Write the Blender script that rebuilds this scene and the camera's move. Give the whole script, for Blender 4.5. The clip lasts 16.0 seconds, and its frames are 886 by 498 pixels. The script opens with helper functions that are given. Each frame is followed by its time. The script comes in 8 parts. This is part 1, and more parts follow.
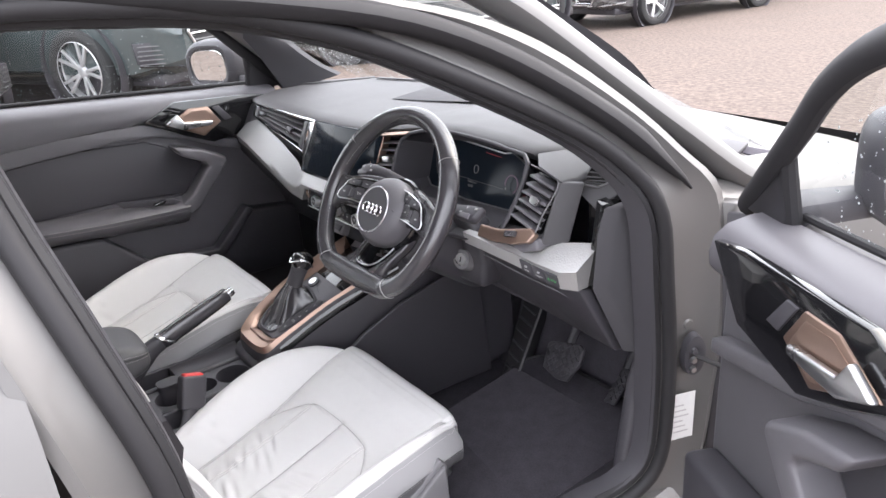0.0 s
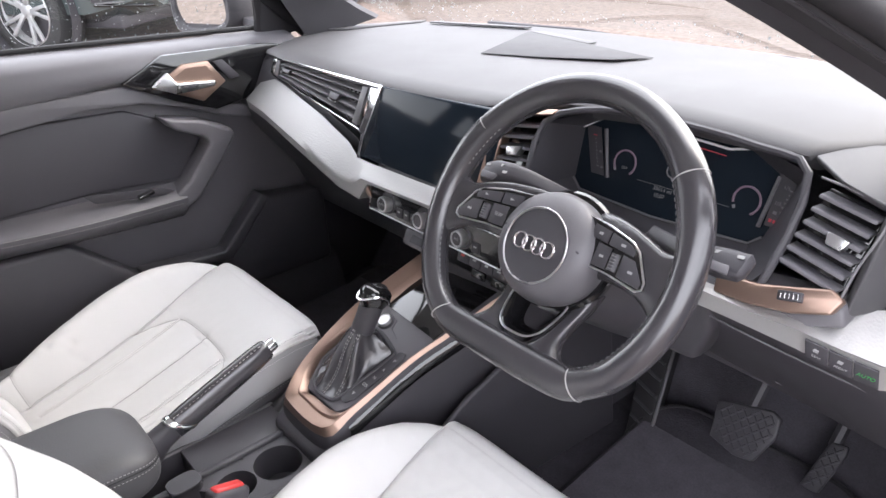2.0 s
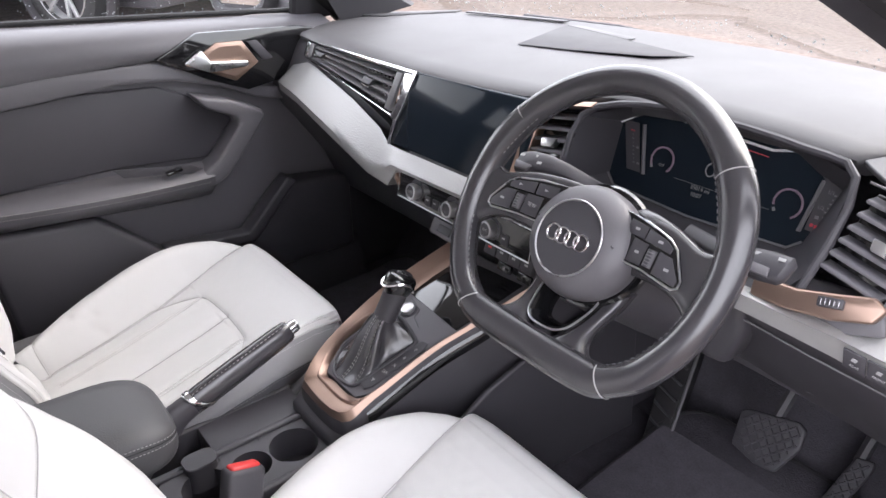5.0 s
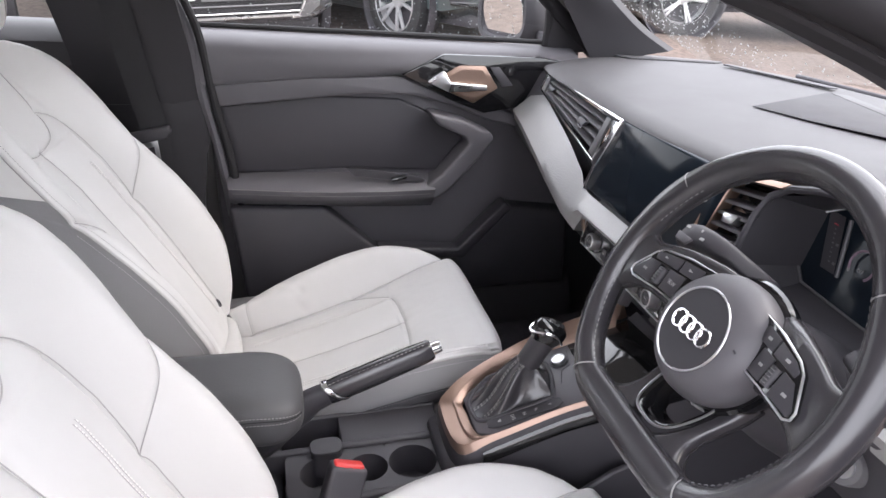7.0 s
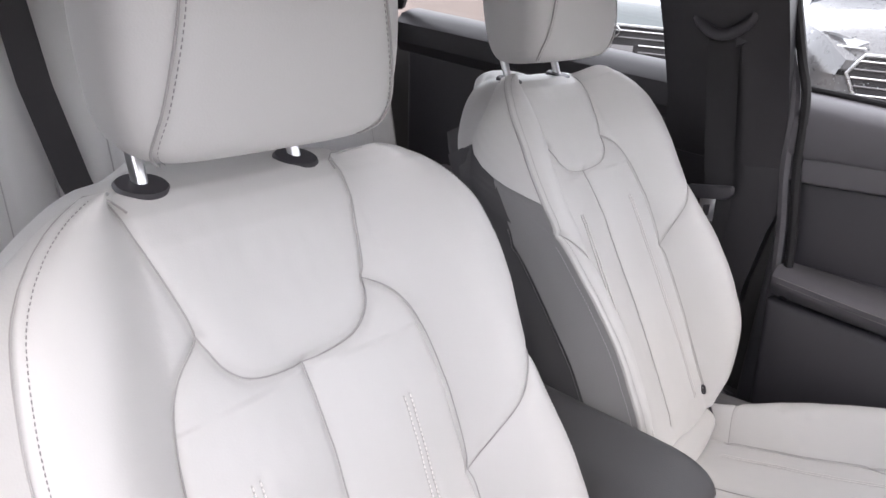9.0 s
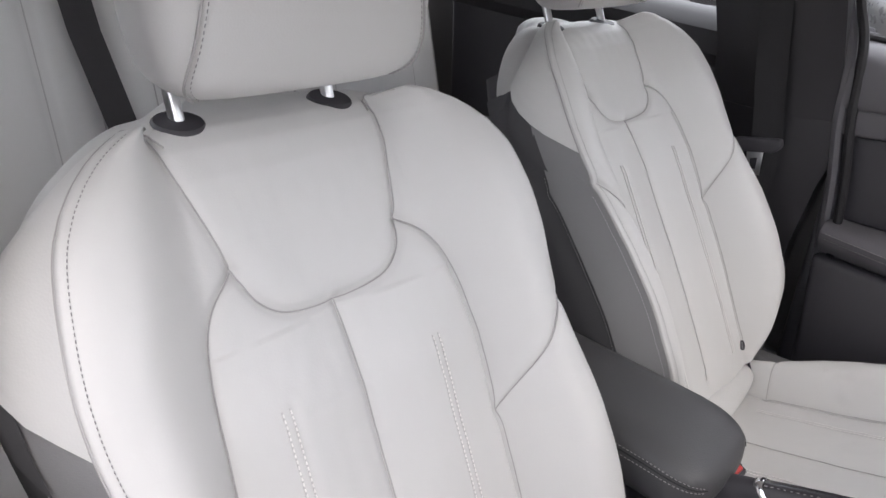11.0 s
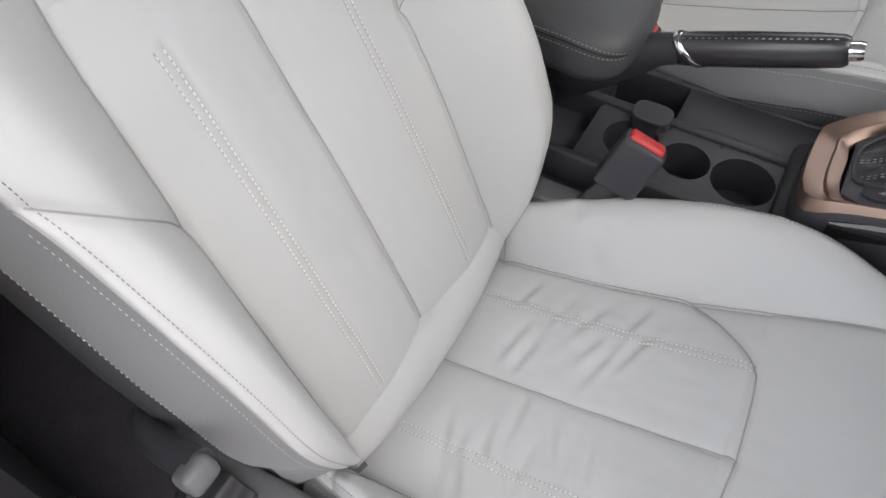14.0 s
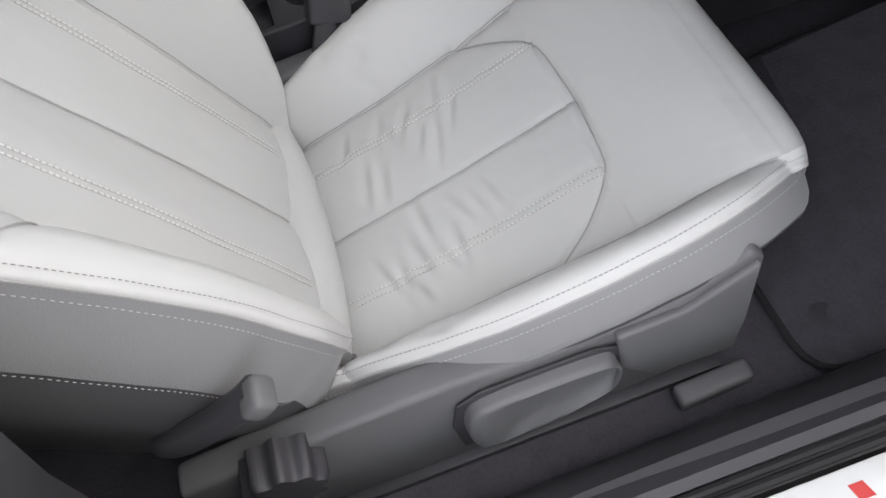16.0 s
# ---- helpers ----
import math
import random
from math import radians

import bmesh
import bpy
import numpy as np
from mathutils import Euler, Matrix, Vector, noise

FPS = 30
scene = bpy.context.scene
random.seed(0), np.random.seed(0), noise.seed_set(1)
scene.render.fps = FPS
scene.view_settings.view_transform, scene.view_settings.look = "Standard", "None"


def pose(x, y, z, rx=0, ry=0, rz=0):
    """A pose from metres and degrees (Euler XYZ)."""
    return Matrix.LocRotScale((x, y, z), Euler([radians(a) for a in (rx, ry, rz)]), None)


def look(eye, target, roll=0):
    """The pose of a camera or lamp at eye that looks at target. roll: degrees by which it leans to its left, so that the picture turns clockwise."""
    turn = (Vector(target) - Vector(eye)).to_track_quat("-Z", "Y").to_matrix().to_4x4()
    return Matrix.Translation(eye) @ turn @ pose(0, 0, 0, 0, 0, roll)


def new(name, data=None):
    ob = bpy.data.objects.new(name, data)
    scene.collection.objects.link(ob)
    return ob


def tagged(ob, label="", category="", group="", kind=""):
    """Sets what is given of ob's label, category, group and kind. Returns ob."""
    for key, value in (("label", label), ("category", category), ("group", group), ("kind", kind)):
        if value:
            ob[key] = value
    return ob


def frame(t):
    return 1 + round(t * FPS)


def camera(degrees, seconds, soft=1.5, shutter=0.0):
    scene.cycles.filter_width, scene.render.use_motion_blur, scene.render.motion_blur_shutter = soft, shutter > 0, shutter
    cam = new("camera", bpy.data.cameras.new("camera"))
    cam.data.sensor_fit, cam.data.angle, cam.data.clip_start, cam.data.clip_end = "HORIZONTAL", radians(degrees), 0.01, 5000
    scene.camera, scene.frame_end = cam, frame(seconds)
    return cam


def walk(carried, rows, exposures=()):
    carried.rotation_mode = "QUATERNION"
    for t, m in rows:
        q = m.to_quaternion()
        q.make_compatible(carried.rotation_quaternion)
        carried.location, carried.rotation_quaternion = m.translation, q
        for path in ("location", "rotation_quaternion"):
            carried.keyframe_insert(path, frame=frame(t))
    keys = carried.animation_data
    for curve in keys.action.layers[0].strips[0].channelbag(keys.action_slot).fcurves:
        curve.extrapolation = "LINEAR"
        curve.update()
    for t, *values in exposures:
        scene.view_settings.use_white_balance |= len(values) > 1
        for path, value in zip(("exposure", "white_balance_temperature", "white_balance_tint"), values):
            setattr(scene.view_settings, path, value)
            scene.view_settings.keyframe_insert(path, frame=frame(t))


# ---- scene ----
import functools

cam = camera(62.6, 16.0)
PATH = [
    (0, (1.449, -0.639, 1.348), (-0.041, 0.451, 0.578), -4.1),
    (0.5, (1.218, -0.6, 1.297), (-0.227, 0.519, 0.486), -4.9),
    (1, (0.976, -0.527, 1.279), (-0.434, 0.61, 0.43), -4.8),
    (1.5, (0.87, -0.519, 1.284), (-0.515, 0.611, 0.388), -3.9),
    (2, (0.859, -0.529, 1.282), (-0.523, 0.595, 0.372), -3.3),
    (2.5, (0.855, -0.531, 1.281), (-0.527, 0.585, 0.362), -2.7),
    (3, (0.843, -0.527, 1.278), (-0.535, 0.587, 0.35), -2.3),
    (5.3, (0.845, -0.537, 1.268), (-0.572, 0.534, 0.35), -0.7),
    (5.5, (0.846, -0.537, 1.272), (-0.584, 0.513, 0.347), -0.9),
    (6, (0.846, -0.521, 1.269), (-0.63, 0.463, 0.345), -0.5),
    (6.5, (0.877, -0.44, 1.271), (-0.754, 0.294, 0.376), 0.4),
    (7, (0.892, -0.376, 1.274), (-0.865, 0.059, 0.424), 1.3),
    (7.5, (0.798, -0.34, 1.265), (-1.036, -0.246, 0.473), 1.8),
    (8, (0.739, -0.3, 1.248), (-1.095, -0.644, 0.527), 1.5),
    (8.5, (0.715, -0.255, 1.225), (-0.941, -1.122, 0.513), 3.7),
    (9, (0.726, -0.215, 1.194), (-0.774, -1.329, 0.479), 4.7),
    (9.2, (0.727, -0.212, 1.193), (-0.741, -1.363, 0.473), 5.5),
    (11.5, (0.724, -0.193, 1.178), (-0.633, -1.359, 0.285), 4.1),
    (12.5, (0.724, -0.197, 1.159), (-0.543, -1.228, 0.004), 3.6),
    (13, (0.718, -0.196, 1.148), (-0.478, -1.117, -0.165), 3.0),
    (13.5, (0.709, -0.2, 1.139), (-0.402, -0.993, -0.322), 2.0),
    (14, (0.694, -0.218, 1.13), (-0.345, -0.825, -0.467), -0.8),
    (14.5, (0.674, -0.249, 1.118), (-0.346, -0.668, -0.55), -6.5),
    (15, (0.698, -0.285, 1.104), (-0.374, -0.455, -0.576), -13.0),
    (15.5, (0.749, -0.28, 1.09), (-0.314, -0.344, -0.603), -19.0),
    (16, (0.847, -0.303, 1.087), (-0.226, -0.292, -0.6), -20.4),
]
walk(cam, [(t, look(eye, target, roll)) for t, eye, target, roll in PATH], exposures=[(0, 0.90, 6500, 10), (1.0, 1.08, 6500, 11), (2.0, 1.18, 6500, 11), (5.5, 1.08, 6500, 12), (6.5, 1.0, 6500, 12), (7.2, 0.82, 6500, 12), (8.0, 0.74, 6500, 13), (9.2, 0.53, 6500, 13), (11.5, 0.31, 6500, 10), (12.5, 0.28, 6500, 9), (13, 0.21, 6500, 8), (14, 0.18, 6500, 7), (15, -0.07, 6500, 6), (16, 0.20, 6500, 6)])

# ---- light ----
world = bpy.data.worlds.new("sky")
world.use_nodes = True
scene.world = world
wn = world.node_tree
sky = wn.nodes.new("ShaderNodeTexSky")
sky.sky_type, sky.sun_disc = "NISHITA", False
sky.sun_elevation, sky.sun_rotation = radians(46), radians(14)
sky.air_density, sky.dust_density, sky.ozone_density = 1.0, 4.0, 1.0
haze = wn.nodes.new("ShaderNodeMix")
haze.data_type = "RGBA"
haze.inputs[0].default_value = 0.75
haze.inputs[7].default_value = (8.75, 8.7, 9.2, 1)
wn.links.new(sky.outputs[0], haze.inputs[6])
wn.links.new(haze.outputs[2], wn.nodes["Background"].inputs[0])
wn.nodes["Background"].inputs[1].default_value = 0.352
sun = new("sun", bpy.data.lights.new("sun", "SUN"))
sun.data.energy, sun.data.angle, sun.data.color = 0.95, radians(50), (1.0, 0.97, 0.95)
sun.matrix_world = look((1.05, 4.15, 4.5), (0, 0, 0))


# ---- materials ----
def material(name, colour, rough=0.5, metal=0.0, grain=0.0, grain_size=0.002, mottle=0.06, mottle_size=0.05, coat=0.0, spec=0.5, pattern="noise", emit=None, sheen=0.0, fleck=0.0, fleck_size=0.03):
    """A node material: base colour with two scales of variation, grain in the bump and in the roughness. Sizes in metres."""
    m = bpy.data.materials.new(name)
    m.use_nodes = True
    nt = m.node_tree
    b = nt.nodes["Principled BSDF"]
    co = nt.nodes.new("ShaderNodeTexCoord")
    big = nt.nodes.new("ShaderNodeTexNoise")
    big.inputs["Scale"].default_value = 1 / mottle_size
    big.inputs["Detail"].default_value = 3
    nt.links.new(co.outputs["Object"], big.inputs["Vector"])
    ramp = nt.nodes.new("ShaderNodeMix")
    ramp.data_type = "RGBA"
    ramp.inputs[6].default_value = (*[c * (1 - mottle) for c in colour], 1)
    ramp.inputs[7].default_value = (*[min(1, c * (1 + mottle)) for c in colour], 1)
    nt.links.new(big.outputs[0], ramp.inputs[0])
    tone = ramp.outputs[2]
    if fleck:
        stone = nt.nodes.new("ShaderNodeTexNoise")
        stone.inputs["Scale"].default_value = 1 / fleck_size
        stone.inputs["Detail"].default_value = 6
        stone.inputs["Roughness"].default_value = 0.7
        nt.links.new(co.outputs["Object"], stone.inputs["Vector"])
        spread = nt.nodes.new("ShaderNodeMapRange")
        spread.inputs[1].default_value, spread.inputs[2].default_value = 0.35, 0.65
        spread.inputs[3].default_value, spread.inputs[4].default_value = 1 - fleck, 1 + fleck
        nt.links.new(stone.outputs[0], spread.inputs[0])
        flecked = nt.nodes.new("ShaderNodeMix")
        flecked.data_type, flecked.blend_type = "RGBA", "MULTIPLY"
        flecked.inputs[0].default_value = 1.0
        nt.links.new(tone, flecked.inputs[6])
        nt.links.new(spread.outputs[0], flecked.inputs[7])
        tone = flecked.outputs[2]
    nt.links.new(tone, b.inputs["Base Color"])
    b.inputs["Metallic"].default_value = metal
    b.inputs["Coat Weight"].default_value = coat
    b.inputs["Coat Roughness"].default_value = 0.05
    b.inputs["Specular IOR Level"].default_value = spec
    b.inputs["Sheen Weight"].default_value = sheen
    rr = nt.nodes.new("ShaderNodeMapRange")
    rr.inputs[3].default_value, rr.inputs[4].default_value = rough * 0.88, min(1, rough * 1.12)
    nt.links.new(big.outputs[0], rr.inputs[0])
    nt.links.new(rr.outputs[0], b.inputs["Roughness"])
    if grain:
        if pattern == "cells":
            fine = nt.nodes.new("ShaderNodeTexVoronoi")
        elif pattern == "weave":
            fine = nt.nodes.new("ShaderNodeTexWave")
            fine.bands_direction = "DIAGONAL"
        else:
            fine = nt.nodes.new("ShaderNodeTexNoise")
            fine.inputs["Detail"].default_value = 2
        fine.inputs["Scale"].default_value = 1 / grain_size
        nt.links.new(co.outputs["Object"], fine.inputs["Vector"])
        bump = nt.nodes.new("ShaderNodeBump")
        bump.inputs["Strength"].default_value = grain
        bump.inputs["Distance"].default_value = grain_size * 0.3
        nt.links.new(fine.outputs[0], bump.inputs["Height"])
        nt.links.new(bump.outputs[0], b.inputs["Normal"])
    if emit:
        b.inputs["Emission Color"].default_value = (*emit[:3], 1)
        b.inputs["Emission Strength"].default_value = emit[3]
    return m


def glass_material(name, tint=(1, 1, 1), drops=False):
    m = bpy.data.materials.new(name)
    m.use_nodes = True
    nt = m.node_tree
    nt.nodes.remove(nt.nodes["Principled BSDF"])
    out = nt.nodes["Material Output"]
    clear = nt.nodes.new("ShaderNodeBsdfTransparent")
    clear.inputs[0].default_value = (*tint, 1)
    gloss = nt.nodes.new("ShaderNodeBsdfGlossy")
    gloss.inputs["Roughness"].default_value = 0.01
    facing = nt.nodes.new("ShaderNodeLayerWeight")
    facing.inputs[0].default_value = 0.5
    steep = nt.nodes.new("ShaderNodeMath")
    steep.operation = "POWER"
    steep.inputs[1].default_value = 5.0
    nt.links.new(facing.outputs["Facing"], steep.inputs[0])
    fres = nt.nodes.new("ShaderNodeMath")
    fres.operation = "MULTIPLY_ADD"
    fres.inputs[1].default_value, fres.inputs[2].default_value = 0.8, 0.06
    nt.links.new(steep.outputs[0], fres.inputs[0])
    mix = nt.nodes.new("ShaderNodeMixShader")
    nt.links.new(fres.outputs[0], mix.inputs[0])
    nt.links.new(clear.outputs[0], mix.inputs[1])
    nt.links.new(gloss.outputs[0], mix.inputs[2])
    nt.links.new(mix.outputs[0], out.inputs[0])
    return m


LEATHER = material("pale grey leather", (0.61, 0.60, 0.592), 0.42, grain=0.10, grain_size=0.0016, mottle=0.025, mottle_size=0.12, spec=0.4, pattern="cells")
# Darker leather for seam lines; the crease's shade is put into this colour.
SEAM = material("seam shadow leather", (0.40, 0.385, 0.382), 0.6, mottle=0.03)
# Line below the stitches: shade of gaps and needle holes put into its colour.
STITCHGAP = material("stitch gap shade leather", (0.50, 0.485, 0.48), 0.6, mottle=0.03)
DULL = material("grey thread", (0.30, 0.29, 0.29), 0.7, mottle=0.05, mottle_size=0.01)
# Nearly unmetallic and pale: the sky's reflection is put into the base colour.
PLATE = material("brushed aluminium with painted sheen", (0.80, 0.80, 0.80), 0.45, metal=0.1, mottle=0.03)
STITCH = material("pale grey thread", (0.56, 0.55, 0.55), 0.7, mottle=0.05, mottle_size=0.01)
THREAD = material("light thread", (0.84, 0.82, 0.80), 0.7, mottle=0.05, mottle_size=0.01)
CLOTH = material("grey woven side cloth", (0.255, 0.250, 0.258), 0.75, grain=0.6, grain_size=0.0016, mottle=0.06, sheen=0.2)
SHELL = material("dark seat shell plastic", (0.135, 0.132, 0.138), 0.5, grain=0.25, grain_size=0.0012)
SHELLDARK = material("charcoal seat back cloth", (0.085, 0.083, 0.088), 0.7, grain=0.3, grain_size=0.0014)
SOFT = material("dark soft-touch plastic", (0.105, 0.100, 0.109), 0.45, grain=0.3, grain_size=0.0011, mottle=0.05, spec=0.5)
DASH = material("grey grained dashboard skin", (0.074, 0.072, 0.076), 0.55, grain=0.4, grain_size=0.0014, mottle=0.08, mottle_size=0.08, spec=0.32)
DASHDARK = material("grey pillar lining", (0.060, 0.058, 0.063), 0.65, spec=0.2, grain=0.3, grain_size=0.0012, mottle=0.05)
HARD = material("black hard plastic", (0.045, 0.0425, 0.049), 0.5, grain=0.25, grain_size=0.0012)
GLOSS = material("piano black", (0.008, 0.008, 0.009), 0.08, coat=0.6, mottle=0.02)
SCREEN = material("switched-off glass display", (0.012, 0.017, 0.024), 0.10, spec=0.14, mottle=0.02)
SILVER = material("textured silver trim", (0.37, 0.365, 0.36), 0.47, metal=0.6, grain=0.3, grain_size=0.0034, mottle=0.03, pattern="cells")
COPPER = material("copper metallic trim", (0.31, 0.215, 0.172), 0.34, metal=0.8, mottle=0.04, grain=0.05)
CHROME = material("chrome", (0.82, 0.82, 0.83), 0.10, metal=1.0, mottle=0.02)
SATIN = material("satin silver", (0.62, 0.62, 0.63), 0.28, metal=1.0, mottle=0.03)
BLACKLEATHER = material("black leather", (0.038, 0.036, 0.041), 0.25, spec=0.9, grain=0.05, grain_size=0.0012, mottle=0.04, pattern="cells")
CARPET = material("black carpet", (0.075, 0.070, 0.081), 0.95, grain=0.9, grain_size=0.003, mottle=0.25, mottle_size=0.03, spec=0.1, fleck=0.12, fleck_size=0.004)
PILLAR = material("charcoal pillar plastic", (0.026, 0.0245, 0.028), 0.42, spec=0.45, grain=0.25, grain_size=0.0012)
RUBBER = material("black rubber seal", (0.022, 0.021, 0.023), 0.6, spec=0.3, grain=0.1)
PAINT = material("grey metallic car paint", (0.125, 0.120, 0.118), 0.45, metal=0.3, coat=0.25, grain=0.05, grain_size=0.0006, mottle=0.03)
PAINTBLACK = material("black car paint", (0.058, 0.072, 0.074), 0.2, coat=1.0, mottle=0.05)
PAINTDARK = material("dark grey car paint", (0.11, 0.11, 0.113), 0.28, metal=0.3, coat=0.9, mottle=0.05)
RED = material("red plastic", (0.62, 0.045, 0.045), 0.35, mottle=0.04)
WHITE = material("pale grey print", (0.34, 0.34, 0.34), 0.6, mottle=0.02)
PAPER = material("pale sticker", (0.62, 0.61, 0.60), 0.5, mottle=0.04, mottle_size=0.01)
TYRE = material("tyre rubber", (0.022, 0.022, 0.023), 0.75, grain=0.3, grain_size=0.004, mottle=0.1)
ALLOY = material("machined alloy", (0.66, 0.66, 0.67), 0.38, metal=0.7, mottle=0.04)
LAMPGLASS = material("headlamp lens", (0.45, 0.46, 0.48), 0.08, metal=0.3, coat=1.0, mottle=0.15, mottle_size=0.04)
BELTWEB = material("black seat belt webbing", (0.022, 0.021, 0.024), 0.7, grain=0.6, grain_size=0.002, pattern="weave", mottle=0.06)
GREYBELT = material("charcoal seat belt webbing", (0.040, 0.037, 0.040), 0.7, grain=0.6, grain_size=0.002, pattern="weave", mottle=0.06)
GLASS = glass_material("window glass", (0.93, 0.95, 0.94))
# Drops are opaque grey: the sky they mirror is painted into their colour.
WATER = material("rain drop", (0.42, 0.44, 0.45), 0.03, spec=0.9, mottle=0.02)
SHOW = material("lit display print", (0.10, 0.10, 0.105), 0.5, emit=(0.8, 0.8, 0.85, 0.035))
SHOWRED = material("lit red display print", (0.3, 0.03, 0.05), 0.5, emit=(0.9, 0.08, 0.08, 0.09))
SHOWDIM = material("lit purple display arc", (0.08, 0.055, 0.075), 0.5, emit=(0.45, 0.3, 0.42, 0.07))
SHOWGREEN = material("lit green switch print", (0.03, 0.25, 0.06), 0.5, emit=(0.05, 0.7, 0.12, 0.06))
MIRROR = material("mirror glass", (0.85, 0.86, 0.86), 0.02, metal=1.0, mottle=0.01)


# ---- builders ----
def base(name, at, label, category, group="", kind=""):
    ob = new(name)
    ob.empty_display_size = 0.05
    ob.matrix_basis = Matrix.Translation(at)
    return tagged(ob, label, category, group, kind)


def part(name, bm, mat, parent=None, label="", angle=38):
    """Links bm as one mesh under a thing (an Empty) or under a part."""
    bmesh.ops.recalc_face_normals(bm, faces=bm.faces)
    me = bpy.data.meshes.new(name)
    bm.to_mesh(me)
    bm.free()
    for p in me.polygons:
        p.use_smooth = True
    me.set_sharp_from_angle(angle=radians(angle))
    for m in mat if isinstance(mat, (list, tuple)) else [mat]:
        me.materials.append(m)
    ob = new(name, me)
    if parent:
        ob.parent = parent
        ob.matrix_parent_inverse = parent.matrix_basis.inverted() if parent.type == "EMPTY" else Matrix.Identity(4)
    if label:
        ob["label"] = label
    return ob


def bevelled(bm, size, seg=2):
    if size:
        edges = [e for e in bm.edges if len(e.link_faces) == 2 and e.calc_face_angle(0) > 0.35]
        bmesh.ops.bevel(bm, geom=edges, offset=size, segments=seg, affect="EDGES", profile=0.5, clamp_overlap=True)
    return bm


def slab(points, ext, bevel=0.003, seg=2, bm=None):
    """A solid from an outline in space, pushed along ext."""
    one = bmesh.new()
    ext = Vector(ext)
    a = [one.verts.new(p) for p in points]
    b = [one.verts.new(Vector(p) + ext) for p in points]
    one.faces.new(a)
    one.faces.new(b[::-1])
    for i in range(len(a)):
        j = (i + 1) % len(a)
        one.faces.new((a[i], b[i], b[j], a[j]))
    bmesh.ops.recalc_face_normals(one, faces=one.faces)
    bevelled(one, bevel, seg)
    return join(bm, one)


def join(bm, one):
    if bm is None:
        return one
    me = bpy.data.meshes.new("tmp")
    one.to_mesh(me)
    one.free()
    bm.from_mesh(me)
    bpy.data.meshes.remove(me)
    return bm


def block(m, size, bevel=0.003, seg=2, bm=None):
    """A rounded box of that size at the pose m."""
    x, y, z = (s / 2 for s in size)
    q = [m @ Vector(v) for v in ((-x, -y, -z), (x, -y, -z), (x, y, -z), (-x, y, -z))]
    return slab(q, m.to_3x3() @ Vector((0, 0, 2 * z)), bevel, seg, bm)


def curve(points, n, closed=False):
    """Points along a smooth curve through the given ones."""
    p = [Vector(v) for v in points]
    out = []
    k = len(p)
    spans = k if closed else k - 1
    for i in range(spans):
        a, b, c, d = (p[(i + j) % k] if closed else p[min(max(i + j, 0), k - 1)] for j in (-1, 0, 1, 2))
        for s in range(n):
            t = s / n
            out.append(0.5 * ((2 * b) + (c - a) * t + (2 * a - 5 * b + 4 * c - d) * t * t + (3 * b - a - 3 * c + d) * t ** 3))
    if not closed:
        out.append(p[-1])
    return out


def tube(path, r, closed=False, seg=10, flat=1.0, up=(0, 0, 1), bm=None, radii=None):
    """A round or flattened rod along a path; flat scales it along its binormal."""
    one = bmesh.new()
    path = [Vector(p) for p in path]
    rings = []
    n = len(path)
    for i, p in enumerate(path):
        a = path[(i - 1) % n] if closed or i else p
        b = path[(i + 1) % n] if closed or i < n - 1 else p
        d = (b - a).normalized()
        s = d.cross(Vector(up))
        s = s.normalized() if s.length > 1e-4 else d.orthogonal().normalized()
        w = s.cross(d)
        rr = radii[i] if radii else r
        rings.append([one.verts.new(p + s * rr * math.cos(k * 2 * math.pi / seg) + w * rr * flat * math.sin(k * 2 * math.pi / seg)) for k in range(seg)])
    for i in range(n if closed else n - 1):
        a, b = rings[i], rings[(i + 1) % n]
        for k in range(seg):
            one.faces.new((a[k], a[(k + 1) % seg], b[(k + 1) % seg], b[k]))
    if not closed:
        one.faces.new(rings[0][::-1])
        one.faces.new(rings[-1])
    bmesh.ops.recalc_face_normals(one, faces=one.faces)
    return join(bm, one)


def disc(m, profile, seg=32, bm=None):
    """A body turned about the local z axis: profile of (radius, height)."""
    one = bmesh.new()
    rings = []
    for r, h in profile:
        if r < 1e-5:
            rings.append([one.verts.new(m @ Vector((0, 0, h)))])
        else:
            rings.append([one.verts.new(m @ Vector((r * math.cos(a), r * math.sin(a), h))) for a in (k * 2 * math.pi / seg for k in range(seg))])
    for a, b in zip(rings, rings[1:]):
        for k in range(seg):
            j = (k + 1) % seg
            if len(a) == 1 and len(b) > 1:
                one.faces.new((a[0], b[k], b[j]))
            elif len(b) == 1 and len(a) > 1:
                one.faces.new((a[k], a[j], b[0]))
            elif len(a) > 1:
                one.faces.new((a[k], a[j], b[j], b[k]))
    return join(bm, one)


def loft(sections, cap=True, closed=True, bm=None):
    """Skins a row of loops with equal counts."""
    one = bmesh.new()
    rings = [[one.verts.new(p) for p in s] for s in sections]
    n = len(rings[0])
    for a, b in zip(rings, rings[1:]):
        for k in range(n if closed else n - 1):
            one.faces.new((a[k], a[(k + 1) % n], b[(k + 1) % n], b[k]))
    if cap and closed:
        one.faces.new(rings[0][::-1])
        one.faces.new(rings[-1])
    bmesh.ops.recalc_face_normals(one, faces=one.faces)
    return join(bm, one)


def spans(x, xs, ys):
    return float(np.interp(x, xs, ys))


def frame_to(origin, right, up):
    """A pose whose x runs along right and whose y runs along up."""
    x = Vector(right).normalized()
    z = x.cross(Vector(up)).normalized()
    y = z.cross(x)
    m = Matrix((x, y, z)).transposed().to_4x4()
    m.translation = origin
    return m


